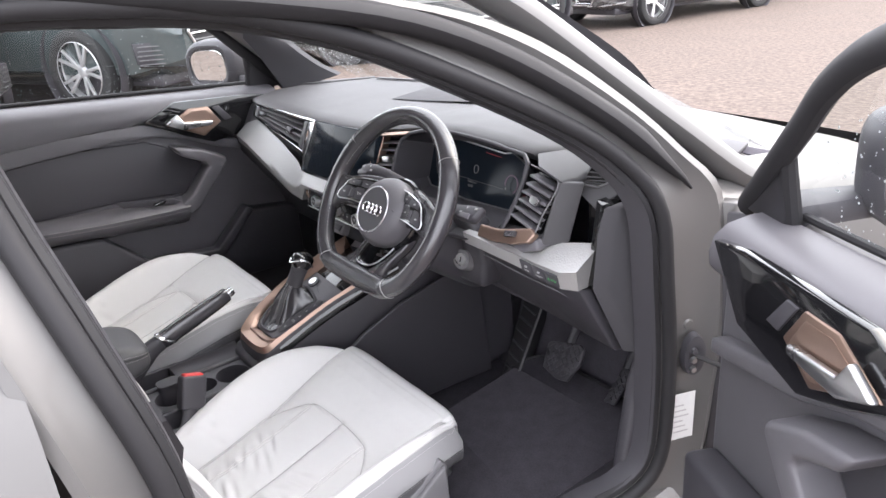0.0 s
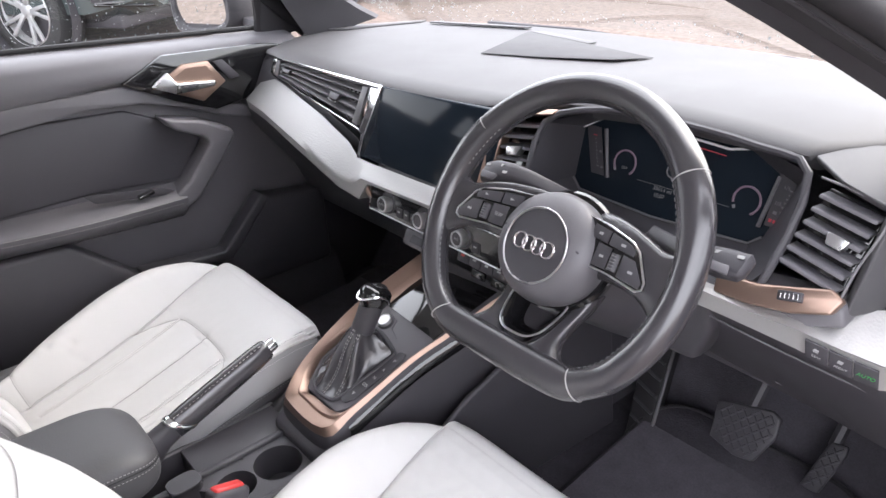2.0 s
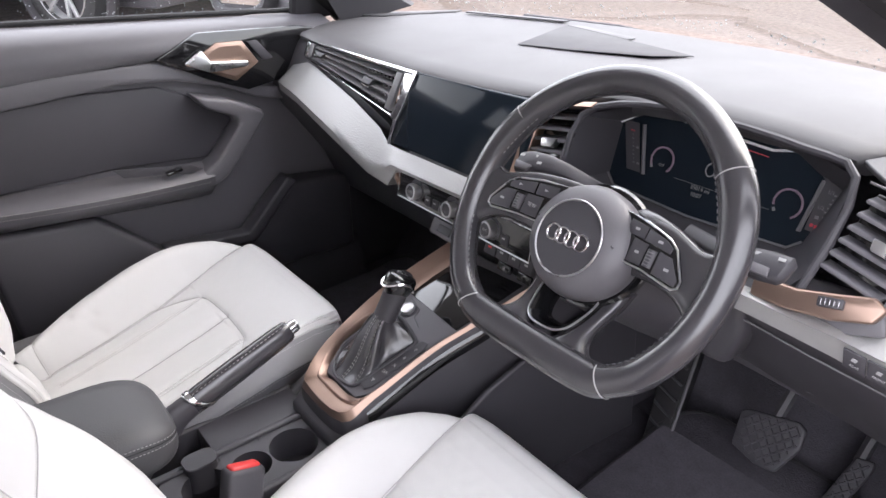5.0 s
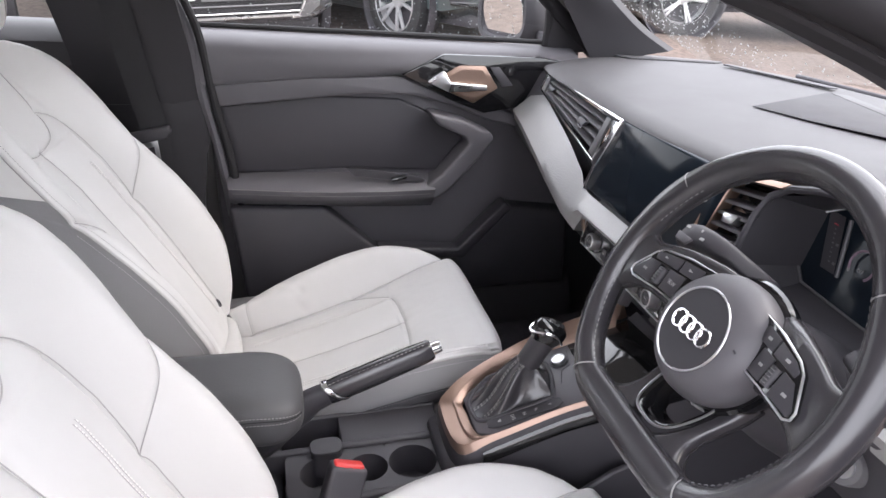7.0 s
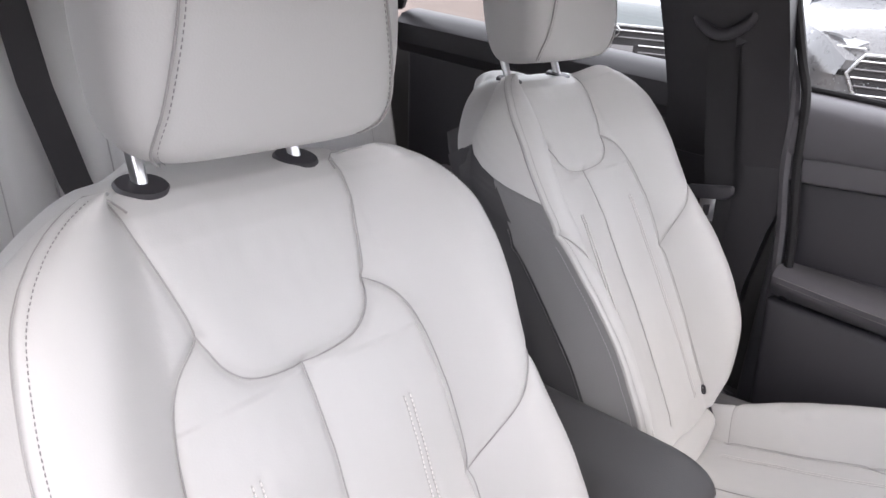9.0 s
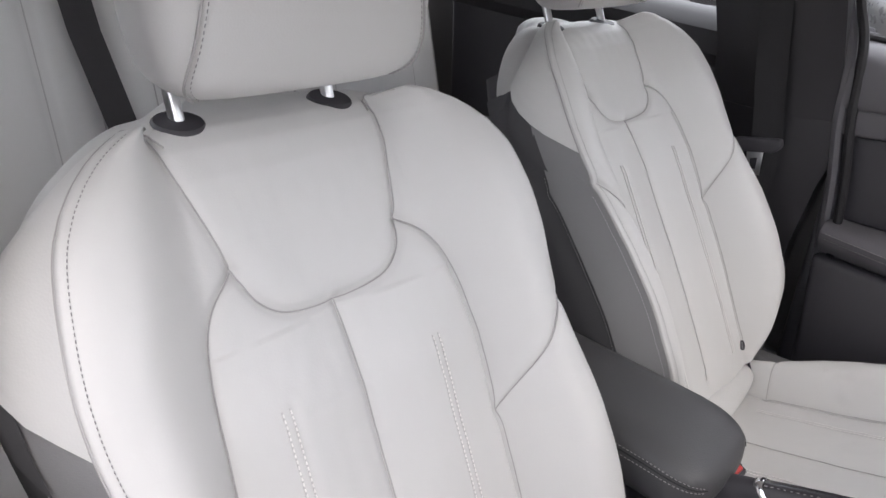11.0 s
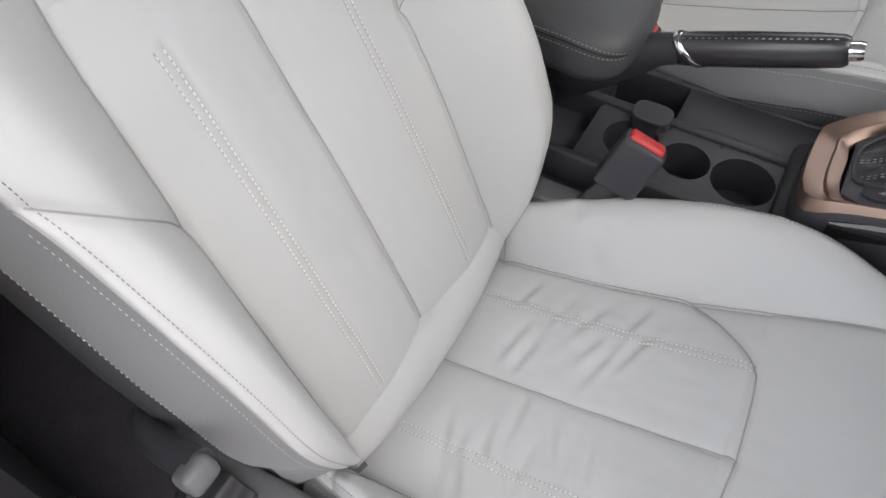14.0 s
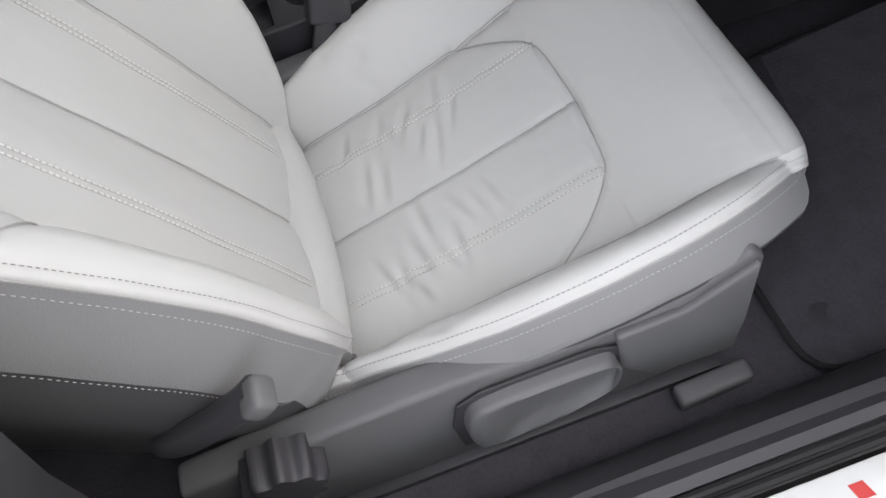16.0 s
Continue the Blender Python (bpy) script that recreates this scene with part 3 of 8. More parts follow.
def front_door(m, root):
    def put(name, bm, mat, parent=root, label="", angle=38):
        bm.transform(m)
        return part(name, bm, mat, parent, label, angle)

    X = -0.69
    q = lambda pts, x=X: [(x, y, z) for y, z in pts]
    put("outer_skin", loft([[Vector((x, y, z)) for x, z in ((-0.80, 0.985), (-0.835, 0.93), (-0.86, 0.80), (-0.865, 0.62), (-0.85, 0.42), (-0.83, 0.32), (-0.79, 0.32), (-0.775, 0.60), (-0.77, 0.97))] for y in np.linspace(-0.55, 0.36, 12)]), PAINT, label="grey painted outer door skin")
    put("inner_core", slab(q([(-0.50, 0.40), (0.30, 0.36), (0.345, 0.50), (0.34, 0.93), (0.29, 0.96), (-0.505, 1.0)], -0.712), (-0.06, 0, 0), 0.012, 3), SOFT, label="dark grey door lining")
    # soft upper roll with its bright top
    ring = []
    for y in np.linspace(-0.51, 0.33, 20):
        zt = spans(y, (-0.51, 0.33), (1.036, 0.978))
        zb = spans(y, (-0.51, -0.08, 0.12, 0.33), (0.925, 0.940, 0.915, 0.90))
        ring.append([Vector((x, y, z)) for x, z in ((-0.765, zt), (-0.735, zt - 0.002), (-0.705, zt - 0.010), (-0.686, zt - 0.026), (-0.680, zt - 0.048), (-0.682, zb + 0.01), (-0.690, zb), (-0.72, zb - 0.01), (-0.765, zb))])
    put("upper_roll", loft(ring), SOFT, label="dark soft-touch window ledge")
    # shoulder band under it, falling away to the front
    band = [(-0.505, 0.928), (-0.30, 0.940), (-0.085, 0.936), (0.02, 0.895), (0.13, 0.855), (0.32, 0.80), (0.32, 0.775), (0.12, 0.828), (0.03, 0.868), (-0.05, 0.892), (-0.16, 0.902), (-0.50, 0.882)]
    put("shoulder_band", slab(q(band, -0.720), (0.034, 0, 0), 0.006, 3), SOFT)
    rec = [(-0.49, 0.882), (-0.26, 0.895), (-0.09, 0.884), (0.0, 0.84), (0.062, 0.787), (-0.005, 0.708), (-0.19, 0.727), (-0.46, 0.728)]
    put("insert_panel", slab(q(rec, -0.716), (0.012, 0, 0), 0.006, 3), HARD, label="dark leathercloth door insert")
    # pull handle loop
    loop = [(-0.03, 0.862), (0.05, 0.840), (0.118, 0.806), (0.122, 0.790), (0.085, 0.745), (0.015, 0.672), (-0.02, 0.655), (-0.04, 0.690), (0.000, 0.715), (0.062, 0.785), (0.055, 0.800), (-0.01, 0.832)]
    put("pull_handle", slab(q(loop, -0.715), (0.062, 0, 0), 0.011, 4), SOFT, label="dark plastic pull handle loop")
    arm = []
    for y in np.linspace(-0.475, -0.015, 16):
        t = (y + 0.475) / 0.46
        zt = 0.728 - 0.030 * t
        xo = -0.650 + 0.018 * math.sin(t * math.pi)
        arm.append([Vector((x, y, z)) for x, z in ((-0.715, zt + 0.004), (-0.69, zt + 0.002), (xo - 0.01, zt - 0.006), (xo, zt - 0.016), (xo - 0.004, zt - 0.034), (xo - 0.022, zt - 0.052), (-0.70, zt - 0.075), (-0.715, zt - 0.075))])
    put("armrest", loft(arm), SOFT, label="dark padded armrest with double stitching")
    for off in (0.0, 0.010):
        put("armrest_stitching", stitches([Vector((-0.650 + 0.018 * math.sin(t * math.pi) + 0.0006 - 0.0006 * off, -0.465 + 0.44 * t, 0.728 - 0.030 * t - 0.016 - off)) for t in np.linspace(0, 1, 24)], 0.0034, 0.0022, 0.0005, (1, 0, 0.3)), DULL)
    cup = [(-0.22, 0.744), (-0.06, 0.716), (-0.035, 0.702), (-0.06, 0.698), (-0.20, 0.722)]
    put("switch_tray", slab(q(cup, -0.664), (0.004, 0, 0), 0.001), HARD)
    put("window_switch", block(pose(-0.655, -0.10, 0.714, 10, 0, 0), (0.018, 0.035, 0.008), 0.003), GLOSS)
    # lower pocket
    pocket = [(-0.48, 0.665), (-0.27, 0.650), (-0.15, 0.535), (0.04, 0.515), (0.10, 0.575), (0.155, 0.625), (0.33, 0.60), (0.33, 0.40), (-0.46, 0.42)]
    put("door_pocket", slab(q(pocket, -0.715), (0.055, 0, 0), 0.012, 3), HARD, label="black plastic door pocket")
    put("pocket_lip", slab(q([(-0.15, 0.548), (0.04, 0.528), (0.155, 0.64), (0.175, 0.625), (0.055, 0.500), (-0.15, 0.520)], -0.690), (0.045, 0, 0), 0.006, 3), HARD)
    # handle plate: gloss black hexagon, copper escutcheon, satin lever, lock switch
    plate = [(-0.088, 0.942), (0.005, 0.984), (0.231, 0.971), (0.31, 0.955), (0.235, 0.868), (0.10, 0.850), (0.014, 0.886)]
    pl = put("handle_plate", slab(q(plate, -0.690), (0.0155, 0, 0), 0.003), GLOSS, label="gloss black handle surround")
    cop = [(-0.030, 0.923), (0.040, 0.960), (0.098, 0.957), (0.131, 0.907), (0.074, 0.874), (0.010, 0.905)]
    put("handle_escutcheon", slab(q(cop, -0.680), (0.009, 0, 0), 0.003), COPPER, pl, "copper handle escutcheon")
    cupp = [(-0.010, 0.924), (0.046, 0.951), (0.092, 0.948), (0.117, 0.908), (0.074, 0.884), (0.018, 0.908)]
    put("handle_recess", slab(q(cupp, -0.672), (0.0016, 0, 0), 0.0), COPPER, pl)
    lev = [(-0.036, 0.929), (0.003, 0.952), (0.018, 0.927), (0.102, 0.917), (0.100, 0.905), (0.014, 0.904)]
    put("door_handle", slab(q(lev, -0.668), (0.012, 0, 0), 0.004, 3), SATIN, pl, "satin silver door handle")
    put("lock_switch", slab(q([(0.110, 0.953), (0.131, 0.954), (0.166, 0.911), (0.141, 0.909)], -0.676), (0.005, 0, 0), 0.001), HARD, pl, "black lock switch")
    # window frame, glass, weather strip
    frame_path = curve([(-0.755, -0.545, 1.03), (-0.715, -0.565, 1.13), (-0.655, -0.585, 1.27), (-0.635, -0.50, 1.312), (-0.640, -0.30, 1.300), (-0.650, -0.12, 1.285), (-0.675, 0.04, 1.238), (-0.703, 0.145, 1.186), (-0.726, 0.222, 1.122), (-0.742, 0.290, 1.060), (-0.768, 0.395, 0.965)], 5)
    put("window_frame", tube(frame_path, 0.0145, seg=10, flat=1.2), RUBBER, label="black window frame")
    put("window_divider", tube([(-0.765, 0.272, 0.972), (-0.752, 0.272, 1.03), (-0.740, 0.268, 1.078)], 0.011, seg=8), RUBBER)
    put("weather_strip", tube([(-0.768, -0.53, 1.042), (-0.772, 0.0, 1.008), (-0.778, 0.30, 0.986)], 0.006, seg=8), RUBBER)
    put("sail_panel", slab([(-0.752, 0.272, 0.968), (-0.756, 0.385, 0.966), (-0.738, 0.290, 1.056), (-0.735, 0.270, 1.076)], (-0.014, 0, 0), 0.003), PILLAR, label="black corner panel")
    gl = bmesh.new()
    lower = [Vector((-0.775, y, spans(y, (-0.55, 0.29), (1.03, 0.983)))) for y in np.linspace(-0.55, 0.29, 18)]
    upper = [Vector((spans(y, (-0.55, -0.3, -0.12, 0.04, 0.14, 0.222, 0.28), (-0.65, -0.64, -0.65, -0.675, -0.706, -0.73, -0.745)), y, spans(y, (-0.55, -0.3, -0.12, 0.04, 0.14, 0.222, 0.28), (1.31, 1.30, 1.285, 1.238, 1.185, 1.12, 1.07)))) for y in np.linspace(-0.55, 0.29, 18)]
    gl = loft([lower, upper], cap=False, closed=False, bm=gl)
    pane = put("window_glass", gl, GLASS, label="side window glass spotted with rain")
    pane.visible_shadow = False
    rain = bmesh.new()
    rng = random.Random(3)
    for _ in range(520):
        y = rng.uniform(-0.5, 0.2)
        t = rng.random() ** 3.0 * 0.8 + 0.012
        lo = Vector((-0.777, y, spans(y, (-0.55, 0.29), (1.03, 0.983))))
        hi = Vector((spans(y, (-0.55, -0.3, -0.12, 0.04, 0.14, 0.222, 0.28), (-0.65, -0.64, -0.65, -0.675, -0.706, -0.73, -0.745)), y, spans(y, (-0.55, -0.3, -0.12, 0.04, 0.14, 0.222, 0.28), (1.31, 1.30, 1.285, 1.238, 1.185, 1.12, 1.07))))
        p = lo.lerp(hi, t)
        r = rng.uniform(0.0006, 0.0018)
        rain = disc(Matrix.Translation(p + Vector((-0.001, 0, 0))) @ pose(0, 0, 0, 0, -90, 0), [(0.0, r * 0.6), (r * 0.7, r * 0.45), (r, 0.0)], 7, rain)
    dr = put("rain_drops", rain, WATER, pane)
    dr["kind"] = "stuff"
    # mirror
    aim = Matrix.Translation((-0.955, 0.225, 1.03)) @ Matrix.Rotation(radians(22), 4, "Z") @ Matrix.Translation((0.965, -0.262, -1.02))
    turned = lambda bm: (bm.transform(aim), bm)[1]
    mir = put("mirror_housing", turned(loft([[Vector((-0.965 + a * math.copysign(abs(math.cos(t)) ** 0.62, math.cos(t)), y, 1.02 + 0.01 * math.cos(t) + b * math.copysign(abs(math.sin(t)) ** 0.62, math.sin(t)))) for t in np.linspace(0, 2 * math.pi, 41)[:-1]] for y, a, b in ((0.266, 0.080, 0.054), (0.257, 0.084, 0.058), (0.255, 0.094, 0.067), (0.262, 0.104, 0.076), (0.275, 0.111, 0.081), (0.31, 0.115, 0.085), (0.37, 0.10, 0.075), (0.42, 0.06, 0.05), (0.435, 0.02, 0.02))])), HARD, label="black door mirror housing")
    tip = Matrix.Translation((-0.965, 0.262, 1.02)) @ Matrix.Rotation(radians(7), 4, "X") @ Matrix.Translation((0.965, -0.262, -1.02))
    sheet = loft([[Vector((-0.965 + a * math.copysign(abs(math.cos(t)) ** 0.6, math.cos(t)), y, 1.02 + 0.008 * math.cos(t) + b * math.copysign(abs(math.sin(t)) ** 0.6, math.sin(t)))) for t in np.linspace(0, 2 * math.pi, 33)[:-1]] for y, a, b in ((0.262, 0.079, 0.053), (0.2605, 0.078, 0.052))])
    sheet.transform(tip)
    put("mirror_glass", turned(sheet), MIRROR, mir, "mirror glass")
    put("mirror_arm", slab([(-0.77, 0.27, 0.97), (-0.90, 0.29, 0.965), (-0.90, 0.34, 0.965), (-0.77, 0.36, 0.96)], (0, 0, 0.035), 0.008), HARD, mir)


left_door = base("front_door", (-0.80, 0.0, 0.32), "closed passenger front door with dark lining and copper-backed handle", "car door", "front doors")
front_door(SHUT, left_door)
right_door = base("front_door", (1.2, 0.1, 0.32), "open driver's front door with dark lining and copper-backed handle", "car door", "front doors")
front_door(OPEN, right_door)


def rear_door(m, root):
    def put(name, bm, mat, label=""):
        bm.transform(m)
        return part(name, bm, mat, root, label)

    put("outer_skin", loft([[Vector((x, y, z)) for x, z in ((-0.785, 1.03), (-0.825, 0.985), (-0.86, 0.80), (-0.865, 0.62), (-0.85, 0.42), (-0.83, 0.32), (-0.79, 0.32), (-0.77, 0.60), (-0.765, 1.03))] for y in np.linspace(-1.42, -0.618, 12)]), PAINT, "grey painted rear door skin")
    # lining in the blacker plastic: the rear cabin's shadow is in its colour
    put("inner_lining", slab([(-0.70, -1.40, 0.42), (-0.70, -0.66, 0.38), (-0.70, -0.66, 1.02), (-0.70, -1.44, 1.06)], (-0.06, 0, 0), 0.012, 3), HARD, "rear door lining, darkened for the shade of the rear cabin")
    ring = []
    for y in np.linspace(-1.46, -0.62, 16):
        zt = spans(y, (-1.46, -0.62), (1.098, 1.046))
        ring.append([Vector((x, y, z)) for x, z in ((-0.765, zt), (-0.735, zt - 0.002), (-0.70, zt - 0.012), (-0.68, zt - 0.032), (-0.680, zt - 0.075), (-0.70, zt - 0.10), (-0.765, zt - 0.10))])
    # charcoal instead of the front roll's plastic, toned down for the dim rear
    put("upper_roll", loft(ring), PILLAR)
    put("armrest", slab([(-0.72, -1.30, 0.74), (-0.72, -0.72, 0.70), (-0.72, -0.72, 0.64), (-0.72, -1.30, 0.68)], (0.07, 0, 0), 0.012, 3), SOFT)
    path = curve([(-0.755, -0.665, 1.05), (-0.70, -0.675, 1.17), (-0.64, -0.69, 1.30), (-0.625, -0.85, 1.318), (-0.63, -1.15, 1.30), (-0.66, -1.38, 1.23), (-0.73, -1.50, 1.11)], 5)
    put("window_frame", tube(path, 0.020, seg=10, flat=1.3), RUBBER)
    gl = loft([[Vector((-0.775, y, spans(y, (-1.47, -0.66), (1.095, 1.05)))) for y in np.linspace(-1.47, -0.67, 12)], [Vector((-0.64, y, spans(y, (-1.47, -1.3, -0.66), (1.15, 1.27, 1.30)))) for y in np.linspace(-1.47, -0.69, 12)]], cap=False, closed=False)
    pane = put("window_glass", gl, GLASS)
    pane.visible_shadow = False


rd = base("rear_door", (-0.80, -1.0, 0.32), "closed grey rear door with dark lining", "car door", "rear doors")
rear_door(SHUT, rd)
rd2 = base("rear_door", (0.80, -1.0, 0.32), "closed grey rear door behind the driver's seat", "car door", "rear doors")
rear_door(Matrix.Diagonal((-1, 1, 1, 1)), rd2)

# ---- front belt on the passenger pillar ----
belt = base("seat_belt", (-0.66, -0.63, 0.70), "black seat belt hanging down the centre pillar", "seat belt")
hoop = curve([(-0.612, -0.690, 1.150), (-0.606, -0.660, 1.128), (-0.604, -0.630, 1.128), (-0.606, -0.602, 1.150), (-0.612, -0.600, 1.172), (-0.620, -0.645, 1.178), (-0.620, -0.685, 1.170)], 6, True)
part("belt_guide", tube(hoop, 0.010, True, 10), HARD, belt, "black belt guide loop")
part("guide_mount", disc(Matrix.Translation((-0.632, -0.640, 1.165)) @ pose(0, 0, 0, 0, 75, 0), [(0.0, 0.016), (0.020, 0.014), (0.045, 0.006), (0.062, 0.0), (0.064, -0.012)], 28), HARD, belt)
part("guide_slider", slab([(-0.640, -0.585, 1.215), (-0.648, -0.565, 1.17), (-0.655, -0.575, 1.10), (-0.648, -0.60, 1.085), (-0.630, -0.60, 1.20)], (0.016, 0, 0), 0.006, 3), HARD, belt)
webs = [(-0.612, -0.645, 1.150), (-0.612, -0.640, 1.10), (-0.626, -0.632, 1.02), (-0.636, -0.620, 0.93), (-0.640, -0.609, 0.86), (-0.645, -0.606, 0.78), (-0.650, -0.610, 0.60), (-0.655, -0.60, 0.33)]
for name, off in (("webbing", 0.0), ("webbing_return", -0.008)):
    part(name, loft([[Vector((px + off - 0.0012 + c, py + (0.006 if off else 0.0) + s * 0.0235, pz)) for s, c in ((-1, 0.0), (-0.5, 0.001), (0, 0.0015), (0.5, 0.001), (1, 0.0), (0, -0.0012))] for px, py, pz in curve(webs, 4)]), BELTWEB, belt, "black belt webbing")
part("latch_tongue", slab([(-0.642, -0.655, 0.850), (-0.642, -0.574, 0.864), (-0.642, -0.570, 0.850), (-0.642, -0.582, 0.836), (-0.642, -0.640, 0.826), (-0.642, -0.654, 0.834)], (0.016, 0, 0), 0.005, 3), HARD, belt, "black plastic latch tongue")
part("latch_plate", slab([(-0.633, -0.630, 0.832), (-0.633, -0.600, 0.838), (-0.633, -0.598, 0.79), (-0.633, -0.622, 0.785)], (0.003, 0, 0), 0.001), SATIN, belt, "satin steel latch plate")
part("tongue_slot", slab([(-0.6298, -0.620, 0.818), (-0.6298, -0.608, 0.821), (-0.6298, -0.607, 0.800), (-0.6298, -0.617, 0.798)], (0.0005, 0, 0), 0), HARD, belt)

# edge of the shut passenger door: seal in a dark gap, pale pillar edging
gap = curve([(-0.665, -0.552, 1.203), (-0.672, -0.520, 1.10), (-0.682, -0.500, 1.03), (-0.686, -0.487, 0.91), (-0.686, -0.465, 0.78), (-0.686, -0.448, 0.60), (-0.690, -0.44, 0.42)], 5)
part("door_gap_seal", tube(gap, 0.0085, seg=8), RUBBER, car, "black rubber door seal")
part("pillar_edging", tube([p + Vector((-0.006, -0.021, 0)) for p in gap if p.z > 0.62], 0.011, seg=8), SOFT, car)

# ---- rear bench ----
bench = base("rear_bench", (0, -1.3, 0.30), "pale grey leather rear bench with stitched centre panels", "bench seat")
for x0, x1 in ((-0.62, -0.195), (-0.195, 0.195), (0.195, 0.62)):
    bm = bmesh.new()
    g = []
    for v in np.linspace(0, 1, 40):
        row = []
        for s in np.linspace(0, 1, 34):
            u = x0 + (x1 - x0) * s
            dome = 0.02 * (1 - (2 * s - 1) ** 6) + 0.012 * (1 - (2 * v - 1) ** 8)
            seam = 0.007 * (math.exp(-(((s - 0.22) / 0.018) ** 2)) + math.exp(-(((s - 0.78) / 0.018) ** 2)) + 0.6 * math.exp(-(((s - 0.5) / 0.015) ** 2)))
            row.append(bm.verts.new((u, -1.32 - 0.20 * v + (dome - seam) * 0.93, 0.50 + 0.74 * v + (dome - seam) * 0.30)))
        g.append(row)
    for a, b in zip(g, g[1:]):
        for i in range(33):
            bm.faces.new((a[i], a[i + 1], b[i + 1], b[i]))
    part("back_panel", bm, LEATHER, bench, angle=60)
    for s in (0.02, 0.22, 0.5, 0.78):
        line = []
        for v in np.linspace(0.04, 0.97, 30):
            dome = 0.02 * (1 - (2 * s - 1) ** 6) + 0.012 * (1 - (2 * v - 1) ** 8) - (0.0055 if s > 0.1 else -0.002)
            line.append((x0 + (x1 - x0) * s, -1.32 - 0.20 * v + dome * 0.93, 0.50 + 0.74 * v + dome * 0.30))
        part("bench_seam", tube(line, 0.0016, seg=5), SEAM, bench)
part("bench_cushion", slab([(-0.62, -1.42, 0.42), (0.62, -1.42, 0.42), (0.62, -0.95, 0.46), (-0.62, -0.95, 0.46)], (0, 0, 0.10), 0.03, 4), LEATHER, bench)
part("bench_back_shell", slab([(-0.63, -1.38, 0.40), (0.63, -1.38, 0.40), (0.63, -1.57, 1.23), (-0.63, -1.57, 1.23)], (0, -0.06, 0), 0.01), SHELL, bench)
rb = base("rear_seat_belt", (0.18, -1.4, 0.8), "charcoal rear seat belt lying over the bench", "seat belt")
part("rear_webbing", loft([[Vector((x - 0.026, y, z)), Vector((x, y + 0.003, z)), Vector((x + 0.026, y, z))] for x, y, z in ((0.245, -1.455, 1.22), (0.222, -1.435, 1.10), (0.212, -1.405, 0.98), (0.185, -1.365, 0.83), (0.150, -1.335, 0.72), (0.12, -1.305, 0.60))], cap=False, closed=False), GREYBELT, rb, "charcoal belt webbing")

# ---- floor mats ----
def mat_thing(x0, x1, y0, y1, label):
    root = base("floor_mat", ((x0 + x1) / 2, (y0 + y1) / 2, 0.285), label, "floor mat", "floor mats")
    out = curve([(x0, y0, 0), (x1, y0, 0), (x1, y1 - 0.06, 0), (x1 - 0.05, y1, 0), (x0 + 0.05, y1, 0), (x0, y1 - 0.06, 0)], 1, True)
    loop = []
    n = len(out)
    for i, p in enumerate(out):
        a, b = out[i - 1], out[(i + 1) % n]
        for t in (0.0, 0.25, 0.5, 0.75, 1.0):
            r = 0.05
            pa = p + (a - p).normalized() * min(r, (a - p).length / 2)
            pb = p + (b - p).normalized() * min(r, (b - p).length / 2)
            loop.append((1 - t) ** 2 * pa + 2 * t * (1 - t) * p + t * t * pb)
    lift = lambda p: Vector((p.x, p.y, 0.2875 + 0.55 * max(0, p.y - 0.36)))
    bm = bmesh.new()
    part("carpet_pad", slab([lift(p) for p in loop], (0, 0, 0.006), 0.002, bm=None), CARPET, root)
    part("mat_edging", tube([lift(p) + Vector((0, 0, 0.004)) for p in loop], 0.0045, True, 8), BELTWEB, root, "black bound edge")
    return root


dm = mat_thing(0.236, 0.662, 0.021, 0.50, "black carpet mat in the driver's footwell")
part("mat_fixing", disc(pose(0.603, 0.073, 0.293), [(0.0, 0.004), (0.012, 0.005), (0.022, 0.003), (0.024, 0.0)], 24), HARD, dm, "round black mat fixing")
mat_thing(-0.66, -0.20, -0.02, 0.46, "black carpet mat in the passenger footwell")

# ---- front seats ----
LINE_BOX = {}


def near_line(u, v, line):
    """Distance from a point of the cover to a seam; 9 when it is far from it."""
    key = id(line)
    if key not in LINE_BOX:
        LINE_BOX[key] = (min(p[0] for p in line) - 0.03, max(p[0] for p in line) + 0.03, min(p[1] for p in line) - 0.03, max(p[1] for p in line) + 0.03, line)
    x0, x1, y0, y1, _ = LINE_BOX[key]
    if not (x0 < u < x1 and y0 < v < y1):
        return 9.0
    best = 9.0
    for (a, b), (c, d) in zip(line, line[1:]):
        if min(abs(u - a), abs(u - c)) > 0.06 and (u - a) * (u - c) > 0 or min(abs(v - b), abs(v - d)) > 0.06 and (v - b) * (v - d) > 0:
            continue
        l2 = (c - a) ** 2 + (d - b) ** 2
        t = max(0.0, min(1.0, ((u - a) * (c - a) + (v - b) * (d - b)) / l2)) if l2 else 0
        best = min(best, math.hypot(u - a - t * (c - a), v - b - t * (d - b)))
    return best


def smooth2(points, n=5):
    return [(p.x, p.y) for p in curve([(a, b, 0) for a, b in points], n)]


def mirrored(line):
    return [(-u, v) for u, v in line]


BACK_V = (0.0, 0.05, 0.13, 0.24, 0.31, 0.36, 0.40, 0.43, 0.47, 0.50, 0.53, 0.56, 0.58, 0.60, 0.615, 0.628, 0.638, 0.646, 0.655, 0.668)
BACK_HALF = (0.138, 0.176, 0.205, 0.214, 0.219, 0.222, 0.226, 0.231, 0.234, 0.232, 0.228, 0.221, 0.213, 0.200, 0.186, 0.170, 0.154, 0.137, 0.118, 0.104)
BACK_INNER = (0.158, 0.201, 0.237, 0.241, 0.237, 0.231, 0.226, 0.226, 0.234, 0.235, 0.232, 0.228, 0.221, 0.210, 0.197, 0.181, 0.163, 0.142, 0.119, 0.104)
